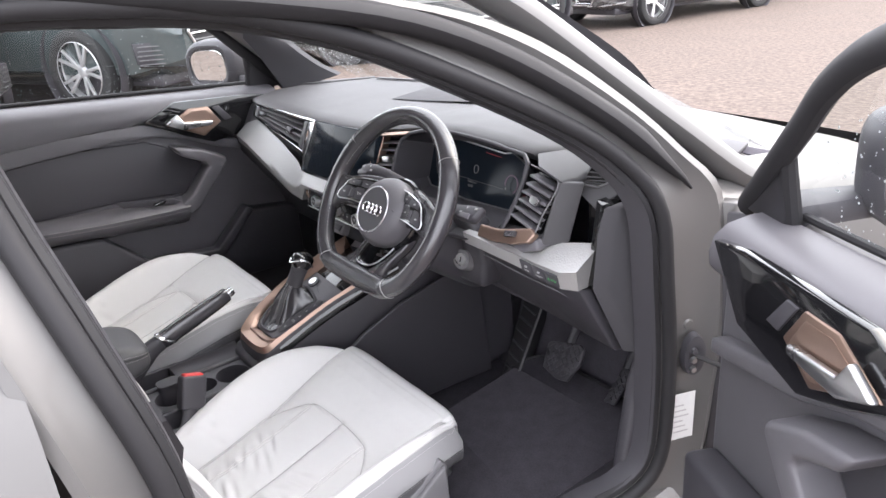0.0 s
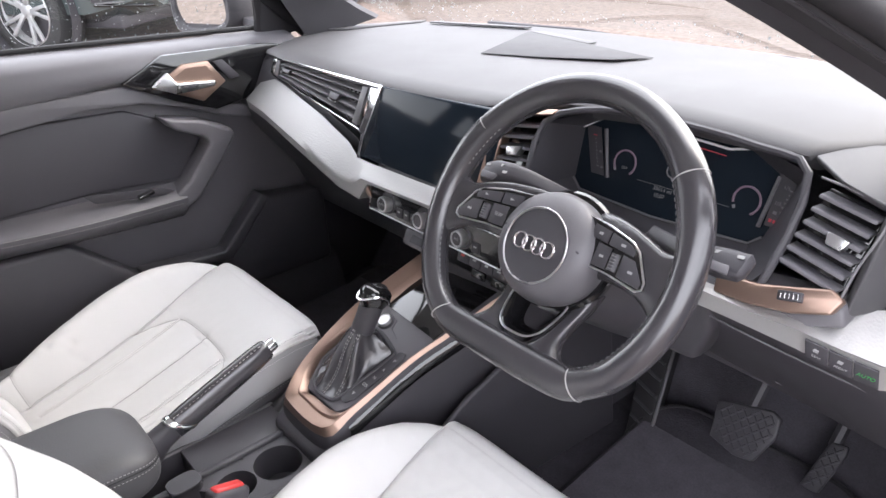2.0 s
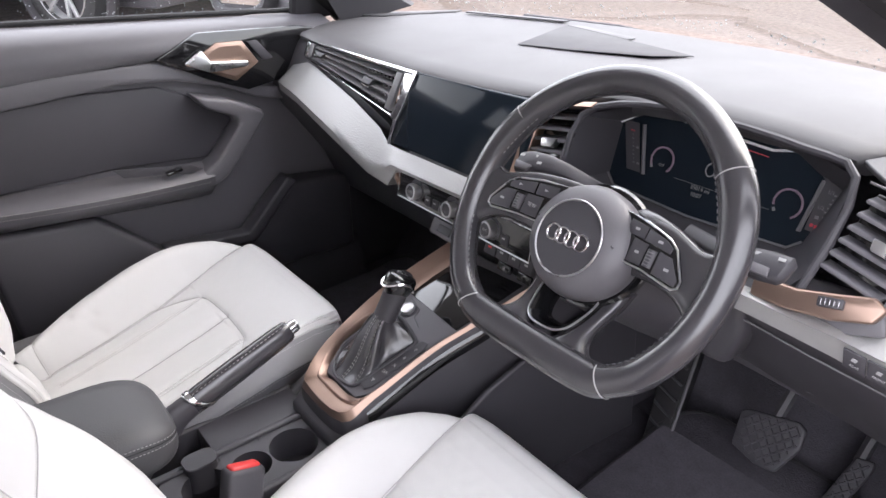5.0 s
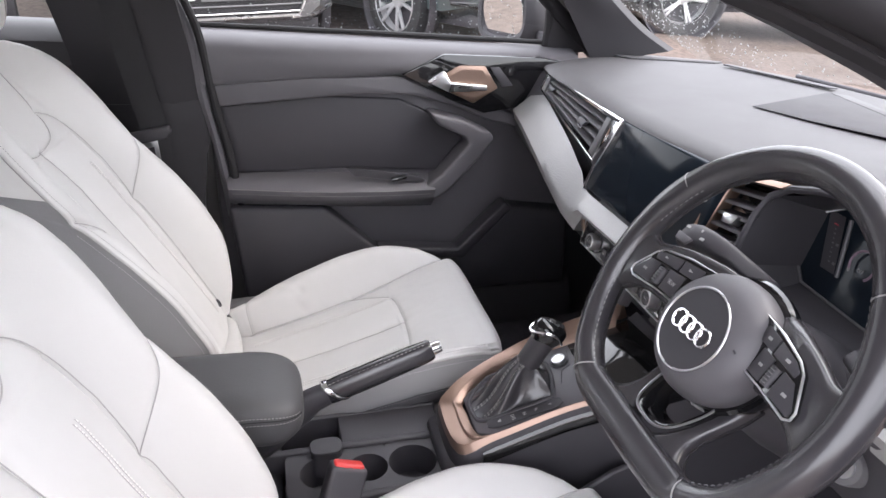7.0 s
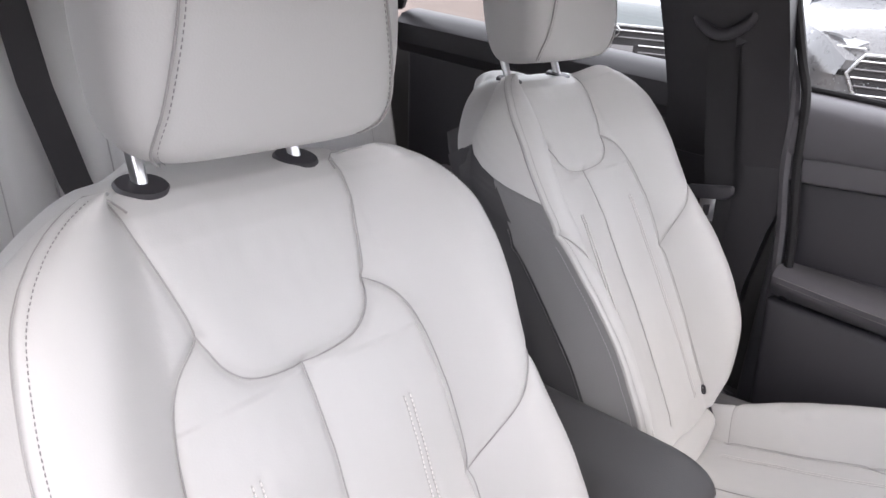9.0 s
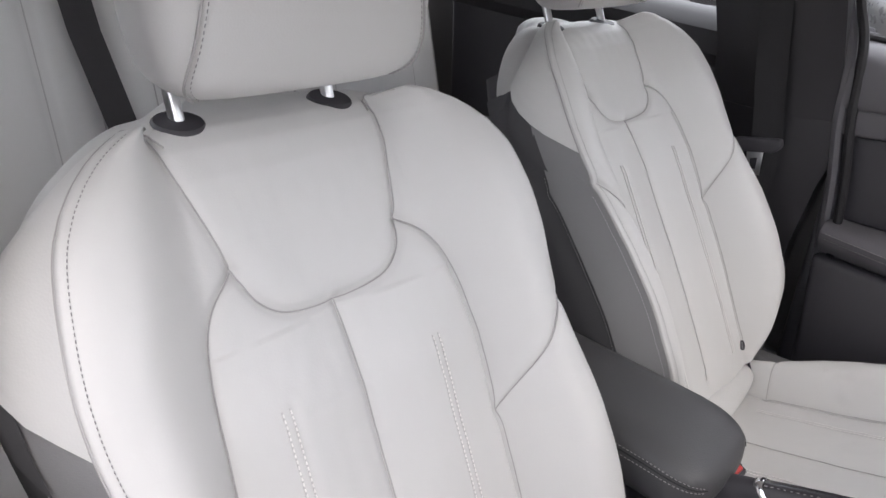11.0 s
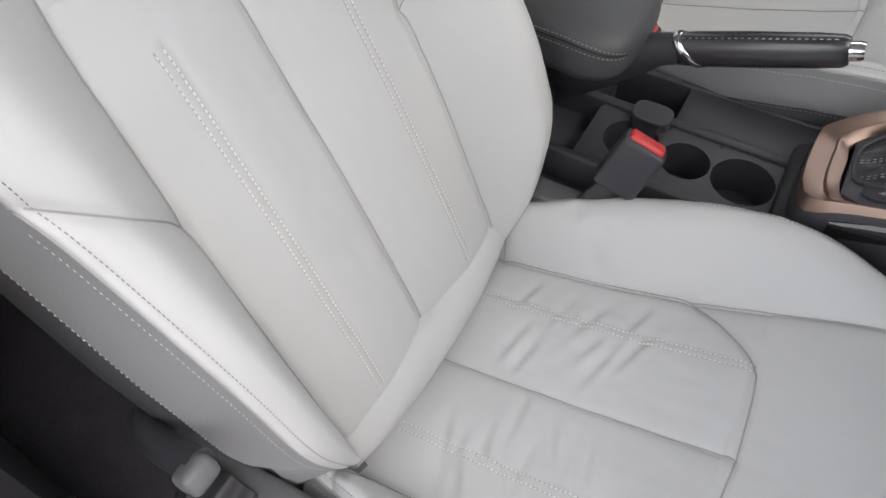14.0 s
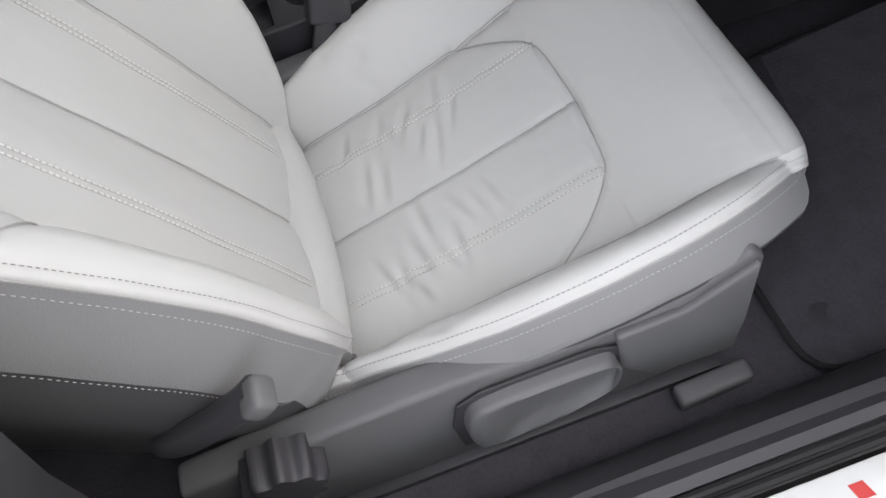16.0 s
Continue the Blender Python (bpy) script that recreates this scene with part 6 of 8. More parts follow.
part("vent_edge", tube(curve([(0.578, 0.196, 0.993), (0.612, 0.194, 0.988), (0.648, 0.190, 0.976), (0.640, 0.160, 0.925), (0.634, 0.142, 0.888), (0.620, 0.138, 0.878)], 5), 0.0014, seg=8), SHELL, dash, "dark vent edge")
# pod round the driver's vent
for pts in ([(0.549, 0.238, 0.999), (0.600, 0.190, 0.997), (0.655, 0.188, 0.980), (0.654, 0.232, 0.974), (0.622, 0.350, 0.984), (0.575, 0.335, 0.997)],):
    part("vent_pod", slab(pts, (0, 0.01, -0.012), 0.005, 3), DASH, dash, "dark vent pod")
part("vent_pod_flank", slab([(0.652, 0.188, 0.978), (0.674, 0.224, 0.972), (0.662, 0.200, 0.870), (0.642, 0.150, 0.872)], (-0.010, 0.01, 0), 0.004, 3), DASH, dash)
part("vent_pod_foot", slab([(0.535, 0.135, 0.878), (0.640, 0.145, 0.886), (0.648, 0.142, 0.868), (0.60, 0.128, 0.856), (0.535, 0.122, 0.858)], (0, 0.04, 0.004), 0.004, 3), SOFT, dash)
tray = [(0.515, 0.130, 0.888), (0.560, 0.131, 0.890), (0.600, 0.137, 0.899), (0.628, 0.142, 0.906), (0.642, 0.140, 0.898), (0.636, 0.128, 0.886), (0.600, 0.120, 0.876), (0.555, 0.116, 0.871), (0.520, 0.116, 0.871)]
part("copper_lip", slab(tray, (0, 0.012, -0.006), 0.003, 3), COPPER, dash, "copper trim tray below the vent")
thumb = part("dimmer_wheel", block(frame_to((0.597, 0.1265, 0.8915), (1, 0.14, 0.18), (0, 0.55, 0.8)), (0.024, 0.010, 0.006), 0.001), HARD, dash, "ribbed dimmer wheel")
for i in range(5):
    part("wheel_rib", block(frame_to((0.5890 + 0.004 * i, 0.1225 + 0.0005 * i, 0.8915 + 0.0007 * i), (1, 0.14, 0.18), (0, 0.55, 0.8)), (0.0015, 0.006, 0.002), 0.0004), SATIN, thumb)

# dial housing: funnel from the lip to the glass
lip = [(0.226, 0.172, 0.985), (0.30, 0.198, 1.010), (0.40, 0.206, 1.012), (0.50, 0.212, 1.004), (0.560, 0.206, 0.990), (0.562, 0.152, 0.902), (0.535, 0.122, 0.866), (0.38, 0.108, 0.850), (0.245, 0.112, 0.858), (0.222, 0.138, 0.900)]
glass = [(0.234, 0.248, 0.962), (0.290, 0.262, 0.991), (0.37, 0.264, 0.990), (0.468, 0.262, 0.980), (0.531, 0.252, 0.951), (0.514, 0.228, 0.893), (0.500, 0.224, 0.882), (0.37, 0.222, 0.876), (0.250, 0.222, 0.882), (0.236, 0.226, 0.895)]
part("dial_housing", loft([[Vector(p) for p in lip], [Vector(p).lerp(Vector(q), 0.5) for p, q in zip(lip, glass)], [Vector(p).lerp(Vector(q), 0.93) for p, q in zip(lip, glass)], [Vector(q) for q in glass]], cap=False), HARD, dash, "dark dial housing", 30)
part("dial_housing_rim", tube(curve(lip, 3, True), 0.0045, True, 8), HARD, dash)
cluster = part("dial_display", slab(glass, (0, 0.012, -0.004), 0), SCREEN, dash, "dark digital dial display")
part("display_trim", tube([Vector(p) + Vector((0, -0.004, 0.001)) for p in (glass[0], (0.270, 0.257, 0.984), (0.292, 0.2615, 0.991), (0.315, 0.2615, 0.981), (0.445, 0.260, 0.975), glass[3])], 0.0016, seg=6), PLATE, cluster, "satin line round the display")
part("display_trim_low", tube([Vector(p) + Vector((0, -0.004, 0.001)) for p in (glass[5], glass[6], glass[7], glass[8], glass[9])], 0.0015, seg=6), SHELL, cluster)
cm = frame_to((0.375, 0.2375, 0.932), (1, 0, 0), (0, 0.30, 1))
def on_dial(x, z, lift=0.003):
    return cm @ Matrix.Translation((x - 0.375, (z - 0.932), lift))
for x, z, a0, a1 in ((0.3125, 0.931, 215, -50), (0.4855, 0.9275, 200, -60)):
    pts = [on_dial(x, z) @ Vector((0.0165 * math.cos(radians(a)), 0.0165 * math.sin(radians(a)), 0)) for a in np.linspace(a0, a1, 26)]
    part("dial_arc", tube(pts, 0.0014, seg=5), SHOWDIM, cluster, "dim lit gauge arc")
    part("dial_needle", block(on_dial(x - 0.0135, z - 0.0105) @ pose(0, 0, 0, 0, 0, 25), (0.0032, 0.0042, 0.0008), 0), SHOW, cluster)
part("dial_word", text_mesh("OFF", 0.0052, on_dial(0.3135, 0.9245)), SHOW, cluster)
part("odometer_print", text_mesh("35014 mi", 0.0072, on_dial(0.376, 0.9105)), SHOW, cluster)
part("clock_print", text_mesh("10:07", 0.0072, on_dial(0.373, 0.9020)), SHOW, cluster)
part("display_rule", block(on_dial(0.402, 0.9145), (0.130, 0.0005, 0.0005), 0), SHOW, cluster)
part("warning_bar", block(on_dial(0.425, 0.9725) @ pose(0, 0, 0, 0, 0, -3), (0.044, 0.0010, 0.0006), 0), SHOWRED, cluster)
part("ring_mark", tube([on_dial(0.382, 0.937) @ Vector((0.0062 * math.cos(a), 0.0078 * math.sin(a), 0)) for a in np.linspace(0, 2 * math.pi, 21)[:-1]], 0.0009, True, 5), SHOW, cluster)
# side gauges stand on panels of their own beside the display
for xs, name in (((0.238, 0.262, 0.284, 0.262), "side_gauge"), ((0.514, 0.535, 0.536, 0.512), "side_gauge")):
    part(name, slab([on_dial(x, z, 0.0012) @ Vector((0, 0, 0)) for x, z in zip(xs, (0.968, 0.968, 0.906, 0.906))], (0, -0.0006, 0.0002), 0), HARD, cluster, "dark side gauge panel")
for a, b in (((0.270, 0.968), (0.289, 0.905)), ((0.514, 0.963), (0.506, 0.902))):
    part("gauge_ridge", tube([on_dial(*a, 0.001) @ Vector((0, 0, 0)), on_dial(*b, 0.001) @ Vector((0, 0, 0))], 0.0026, seg=6), SOFT, cluster, "dark ridge beside the display")
for i, z in enumerate((0.957, 0.952, 0.947, 0.942, 0.937, 0.932, 0.927, 0.922, 0.917)):
    x = 0.257 + (0.957 - z) * 0.37
    part("scale_tick", block(on_dial(x, z, 0.0042), ((0.0065 if i == 0 else 0.0030 if i % 2 == 0 else 0.0014), 0.0012, 0.0005), 0), SHOWRED if i == 0 else SHOW, cluster)
for z in (0.937, 0.917):
    part("scale_print", block(on_dial(0.264 + (0.957 - z) * 0.37, z, 0.0042), (0.0040, 0.0028, 0.0005), 0), SHOW, cluster)
part("fuel_full", text_mesh("1/1", 0.0062, on_dial(0.5265, 0.953, 0.0042)), SHOW, cluster)
part("fuel_half", text_mesh("1/2", 0.0062, on_dial(0.5215, 0.934, 0.0042)), SHOW, cluster)
for x, z, w, m in ((0.532, 0.951, 0.003, SHOW), (0.531, 0.946, 0.0012, SHOW), (0.530, 0.941, 0.002, SHOW), (0.529, 0.936, 0.0012, SHOW), (0.528, 0.931, 0.003, SHOW), (0.527, 0.925, 0.0012, SHOW), (0.521, 0.923, 0.0042, SHOW), (0.5185, 0.9135, 0.0034, SHOWRED), (0.5235, 0.9130, 0.0034, SHOWRED)):
    part("scale_tick", block(on_dial(x, z, 0.0042), (w, 0.0018 if w < 0.0033 else 0.0036, 0.0006), 0), m, cluster)

# driver's lower side: silver strip with switches, knee panel, end panels, side vent
strip = [((0.490, 0.124, 0.872), (0.490, 0.108, 0.872), 0.849), ((0.53, 0.130, 0.871), (0.53, 0.111, 0.869), 0.846), ((0.57, 0.138, 0.870), (0.57, 0.116, 0.864), 0.841), ((0.61, 0.156, 0.870), (0.61, 0.123, 0.860), 0.834), ((0.650, 0.182, 0.874), (0.650, 0.136, 0.849), 0.821), ((0.682, 0.212, 0.873), (0.686, 0.150, 0.840), 0.808), ((0.702, 0.236, 0.872), (0.703, 0.172, 0.838), 0.802)]
tops = [[Vector(a), Vector(b), Vector(b) + Vector((0, 0.004, -0.006)), Vector(a) + Vector((0, 0.004, -0.010))] for a, b, z in strip]
part("silver_strip", loft(tops), SILVER, dash, "textured silver trim strip")
fronts = [[Vector(b) + Vector((0, 0.0015, -0.002)), Vector((b[0], b[1] + 0.006, z)), Vector((b[0], b[1] + 0.03, z)), Vector(a) + Vector((0, 0.01, -0.012))] for a, b, z in strip]
part("strip_fascia", loft(fronts), SILVER, dash, "textured silver fascia below the strip")
keys = [Vector(q) for q in ((0.619, 0.1265, 0.853), (0.6405, 0.1335, 0.8465), (0.6625, 0.1410, 0.8400), (0.6850, 0.1490, 0.8345))]
fall = Vector((0.0015, 0.0058, -0.0235))
word = ("REAR", "FRONT", "AUTO")
for i in range(3):
    a, b = keys[i], keys[i + 1] - (keys[i + 1] - keys[i]) * 0.05
    face_n = (b - a).cross(fall).normalized()
    face_n = -face_n if face_n.y > 0 else face_n
    sw = part("light_switch", slab([a, b, b + fall, a + fall], face_n * 0.0030, 0.0009), HARD, dash, "black light switch key")
    m = frame_to(a.lerp(b, 0.5) + fall * (0.70 if i < 2 else 0.55) + face_n * 0.0033, b - a, -fall)
    part("switch_print", text_mesh(word[i], 0.0040 if i < 2 else 0.0062, m), WHITE if i < 2 else SHOWGREEN, sw)
    if i < 2:
        m = frame_to(a.lerp(b, 0.5) + fall * 0.36 + face_n * 0.0033, b - a, -fall)
        part("switch_mark", block(m, (0.0050, 0.0042, 0.0004), 0), WHITE, sw)
knee = [(0.44, 0.124, 0.856), (0.53, 0.126, 0.848), (0.61, 0.138, 0.833), (0.703, 0.184, 0.801), (0.725, 0.25, 0.665), (0.66, 0.262, 0.665), (0.44, 0.225, 0.715), (0.42, 0.20, 0.745)]
kn = part("knee_panel", slab(knee, (0, 0.03, -0.006), 0.006, 3), HARD, dash, "dark knee panel")
on_knee = lambda x, z: Vector((x, spans(z, (0.665, 0.715, 0.80, 0.855), (0.256, 0.225, 0.160, 0.122)) + spans(x, (0.45, 0.6, 0.70), (-0.006, 0.000, 0.022)), z))
part("flap_groove", tube(curve([on_knee(x, z) for x, z in ((0.50, 0.825), (0.58, 0.806), (0.66, 0.776), (0.688, 0.758), (0.694, 0.735), (0.690, 0.705), (0.672, 0.698), (0.56, 0.712))], 5), 0.0012, seg=6), SOFT, kn)
part("under_dash", slab([(0.22, 0.24, 0.70), (0.72, 0.27, 0.66), (0.72, 0.62, 0.62), (0.22, 0.62, 0.62)], (0, 0, 0.03), 0.004), HARD, dash)
# end panels take a darker skin to hold the shade beside the door
part("fuse_flap", slab([(0.722, 0.215, 0.945), (0.745, 0.30, 0.958), (0.760, 0.30, 0.66), (0.735, 0.255, 0.668), (0.712, 0.20, 0.80), (0.714, 0.205, 0.90)], (0.02, 0.02, 0), 0.006, 3), DASHDARK, dash, "end panel darkened for the shade by the door")
part("end_panel", slab([(0.742, 0.300, 0.955), (0.785, 0.330, 0.930), (0.785, 0.330, 0.66), (0.758, 0.300, 0.655)], (0, 0.06, 0), 0.006, 3), DASHDARK, dash)
part("end_gap", slab([(0.690, 0.235, 0.945), (0.722, 0.225, 0.935), (0.716, 0.21, 0.80), (0.700, 0.20, 0.805)], (0, 0.04, 0), 0.002), GLOSS, dash)
# pod of the side demister: a tilted face with a hexagonal louvre
tilt = Vector((0.25, -0.75, 0.6)).normalized()
face = [Vector(p) for p in ((0.6358, 0.2409, 0.9483), (0.6844, 0.2386, 0.9253), (0.7178, 0.2775, 0.9599), (0.6654, 0.2879, 0.9947), (0.6429, 0.2857, 1.0015))]
podd = part("side_vent_pod", slab(face, (-0.004, 0.085, -0.016), 0.004, 3), DASH, dash, "grey side demister pod")
hexa = [Vector(p) for p in ((0.6472, 0.2764, 0.9879), (0.6767, 0.2765, 0.9759), (0.6865, 0.2707, 0.9645), (0.6718, 0.2588, 0.9558), (0.6489, 0.2523, 0.9571), (0.6428, 0.2564, 0.9648))]
part("side_vent", slab([p + tilt * 0.0006 for p in hexa], tilt * 0.0012, 0), GLOSS, podd, "hexagonal black demister vent")
part("side_vent_rim", tube([p + tilt * 0.0022 for p in hexa], 0.0020, True, 6), SHELL, podd)
for i in range(6):
    t = (i + 0.5) / 6
    a = (hexa[0].lerp(hexa[5], t * 2) if t < 0.5 else hexa[5].lerp(hexa[4], t * 2 - 1)) + tilt * 0.0022
    b = (hexa[0].lerp(hexa[2], 0.25 + 0.75 * t * 1.6) if t < 0.62 else hexa[2].lerp(hexa[3], (t - 0.62) / 0.38)) + tilt * 0.0022
    part("side_vent_slat", tube([a, b], 0.0014, seg=6), DASH, podd)
part("recess_back", slab([(0.650, 0.262, 0.955), (0.735, 0.305, 0.95), (0.735, 0.305, 0.82), (0.650, 0.262, 0.82)], (0, 0.01, 0), 0), GLOSS, dash)

# steering column shroud, ignition, stalks
col = base("steering_column", (0.368, 0.2, 0.75), "dark steering column shroud with key lock and stalks", "steering column")
WU, WN = Vector((0, 0.526, 0.85)).normalized(), Vector((0, -0.85, 0.526)).normalized()
WC = Vector((0.368, 0.022, 0.918))
wheel_at = lambda x, y, z=0.0: WC + Vector((x, 0, 0)) + WU * y + WN * z
part("shroud", loft([[wheel_at(a * math.cos(t), -0.008 + b * math.sin(t) - dz, z) for t in np.linspace(0, 2 * math.pi, 25)[:-1]] for z, a, b, dz in ((-0.045, 0.055, 0.045, 0.005), (-0.075, 0.075, 0.060, 0.008), (-0.13, 0.082, 0.066, 0.012), (-0.20, 0.085, 0.068, 0.016), (-0.27, 0.085, 0.068, 0.02))]), HARD, col, "dark column shroud")
part("column_collar", slab([(0.395, 0.137, 0.885), (0.488, 0.126, 0.884), (0.510, 0.130, 0.845), (0.512, 0.138, 0.80), (0.490, 0.150, 0.742), (0.395, 0.156, 0.735)], (0, 0.05, 0), 0.012, 4), HARD, col, "dark plastic surround of the key lock")
km = frame_to((0.458, 0.128, 0.802), (1, 0.3, 0), (0, 0.35, 1))
lock = part("ignition_lock", disc(km, [(0.0, 0.004), (0.009, 0.004), (0.010, 0.002), (0.018, 0.002), (0.020, -0.002), (0.024, -0.03)], 28), SHELL, col, "key lock on the column")
part("lock_face", disc(km, [(0.0, 0.0052), (0.0115, 0.005), (0.012, 0.002)], 24), SATIN, lock, "silver key slot")
part("key_slot", block(km @ Matrix.Translation((0, 0, 0.0055)), (0.0018, 0.010, 0.0008), 0), GLOSS, lock)
for sgn, line in ((1, [(0.43, 0.130, 0.905), (0.48, 0.105, 0.912), (0.515, 0.094, 0.918), (0.545, 0.088, 0.924), (0.566, 0.086, 0.927), (0.571, 0.086, 0.927)]), (-1, [(0.31, 0.130, 0.912), (0.27, 0.105, 0.934), (0.245, 0.094, 0.938), (0.220, 0.090, 0.936), (0.203, 0.088, 0.932), (0.199, 0.088, 0.931)])):
    wide = (0.009, 0.010, 0.014, 0.016, 0.015, 0.010)
    thick = (0.008, 0.009, 0.011, 0.0115, 0.010, 0.005)
    face = Vector((0.10 * sgn, -0.62, 0.78)).normalized()
    secs = []
    for q, a, b in zip(line, wide, thick):
        along = Vector((sgn, -0.25, 0.12)).normalized()
        across = face.cross(along).normalized()
        secs.append([Vector(q) + across * a * c + face * b * d for c, d in [(math.copysign(abs(math.cos(t)) ** 0.6, math.cos(t)), math.copysign(abs(math.sin(t)) ** 0.7, math.sin(t))) for t in np.linspace(0, 2 * math.pi, 25)[:-1]]])
    st = part("stalk", loft(secs), HARD, col, "black control stalk with printed symbols", 50)
    mid = Vector(line[3])
    for i in range(4):
        at = frame_to(Vector(line[2]).lerp(Vector(line[4]), 0.12 + 0.25 * i) + face * 0.0116 + across * (0.006 if i % 2 else -0.004) * sgn, (1, 0, 0.1), face.cross(Vector((1, 0, 0.1))))
        part("stalk_mark", block(at, (0.007, 0.0035, 0.0008), 0), WHITE, st)
    part("stalk_switch", slab([mid + across * sgn * -0.012 + Vector((dx, 0, 0)) + face * 0.011 + across * dy for dx, dy in ((-0.014, -0.004), (0.014, -0.004), (0.010, 0.006), (-0.010, 0.006))], face * 0.0035, 0.001), SOFT, st)

# ---- steering wheel ----
wheel = base("steering_wheel", WC, "black leather flat-bottomed steering wheel with multifunction spokes", "steering wheel")


RIM_LINE = [(0.172 * math.cos(radians(a)), 0.172 * math.sin(radians(a))) for a in range(-40, 221, 10)] + [(-0.1040, -0.1310), (-0.085, -0.1385), (-0.045, -0.1410), (0.0, -0.1415), (0.045, -0.1410), (0.085, -0.1385), (0.1040, -0.1310)]
pts = [(p.x, p.y) for p in curve([(x, y, 0) for x, y in RIM_LINE], 4, True)]
count = len(pts)
rings, inner_edge = [], []
for i, (x, y) in enumerate(pts):
    ax, ay = pts[i - 1]
    bx, by = pts[(i + 1) % count]
    d = math.hypot(bx - ax, by - ay)
    nx, ny = (by - ay) / d, -(bx - ax) / d
    thumb = math.exp(-(((math.degrees(math.atan2(y, abs(x))) - 28) / 15) ** 2))
    foot = max(0.0, min(1.0, (-y - 0.118) / 0.02)) * (1 - min(1.0, abs(x) / 0.12) ** 4)
    grip = 0.0168 + 0.0022 * thumb
    rings.append([wheel_at(x + nx * (grip + (0.006 * foot if math.cos(t) < 0 else 0)) * math.cos(t), y + ny * (grip + (0.006 * foot if math.cos(t) < 0 else 0)) * math.cos(t), (0.0175 - 0.002 * foot) * math.sin(t) + 0.001 * thumb) for t in np.linspace(0, 2 * math.pi, 25)[:-1]])
    inner_edge.append((x - nx * grip * 0.93, y - ny * grip * 0.93))
rings.append(rings[0])
rim = part("rim", loft(rings, cap=False), BLACKLEATHER, wheel, "black leather rim worn shiny", 60)
for x, y in ((-0.142, 0.0985), (0.1355, 0.106), (-0.103, -0.1315), (0.103, -0.1315)):
    n = Vector((x, y, 0)).normalized()
    part("rim_seam", tube([wheel_at(x + n.x * 0.0178 * math.cos(t), y + n.y * 0.0178 * math.cos(t), 0.0182 * math.sin(t)) for t in np.linspace(0, 2 * math.pi, 25)[:-1]], 0.0008, True, 5, up=WN), DULL, rim)
# stitching along the inner edge of the rim, in the stretches beside the spokes
for lo, hi, right in ((-0.118, -0.03, True), (-0.118, -0.03, False), (0.045, 0.10, True), (0.045, 0.10, False)):
    line = [wheel_at(x, y, 0.0075) for x, y in sorted((p for p in inner_edge if lo < p[1] < hi and (p[0] > 0) == right), key=lambda p: p[1])]
    part("rim_stitching", stitches(line, 0.004, 0.003, 0.0007, WN), SHELL, rim)


def wslab(outline, z0, z1, bevel, seg=2):
    return slab([wheel_at(x, y, z0) for x, y in outline], WN * (z1 - z0), bevel, seg)


def squircle(n=28, e=0.55):
    return [(math.copysign(abs(math.cos(t)) ** e, math.cos(t)), math.copysign(abs(math.sin(t)) ** e, math.sin(t))) for t in np.linspace(0, 2 * math.pi, n + 1)[:-1]]


SPOKE = [(0.020, 0.046, -0.030, -0.034), (0.045, 0.049, -0.026, -0.022), (0.07, 0.047, -0.023, -0.010), (0.095, 0.042, -0.022, -0.001), (0.118, 0.035, -0.024, 0.002), (0.136, 0.029, -0.030, 0.0045), (0.150, 0.030, -0.040, 0.006), (0.160, 0.036, -0.050, 0.006), (0.168, 0.040, -0.056, 0.003)]
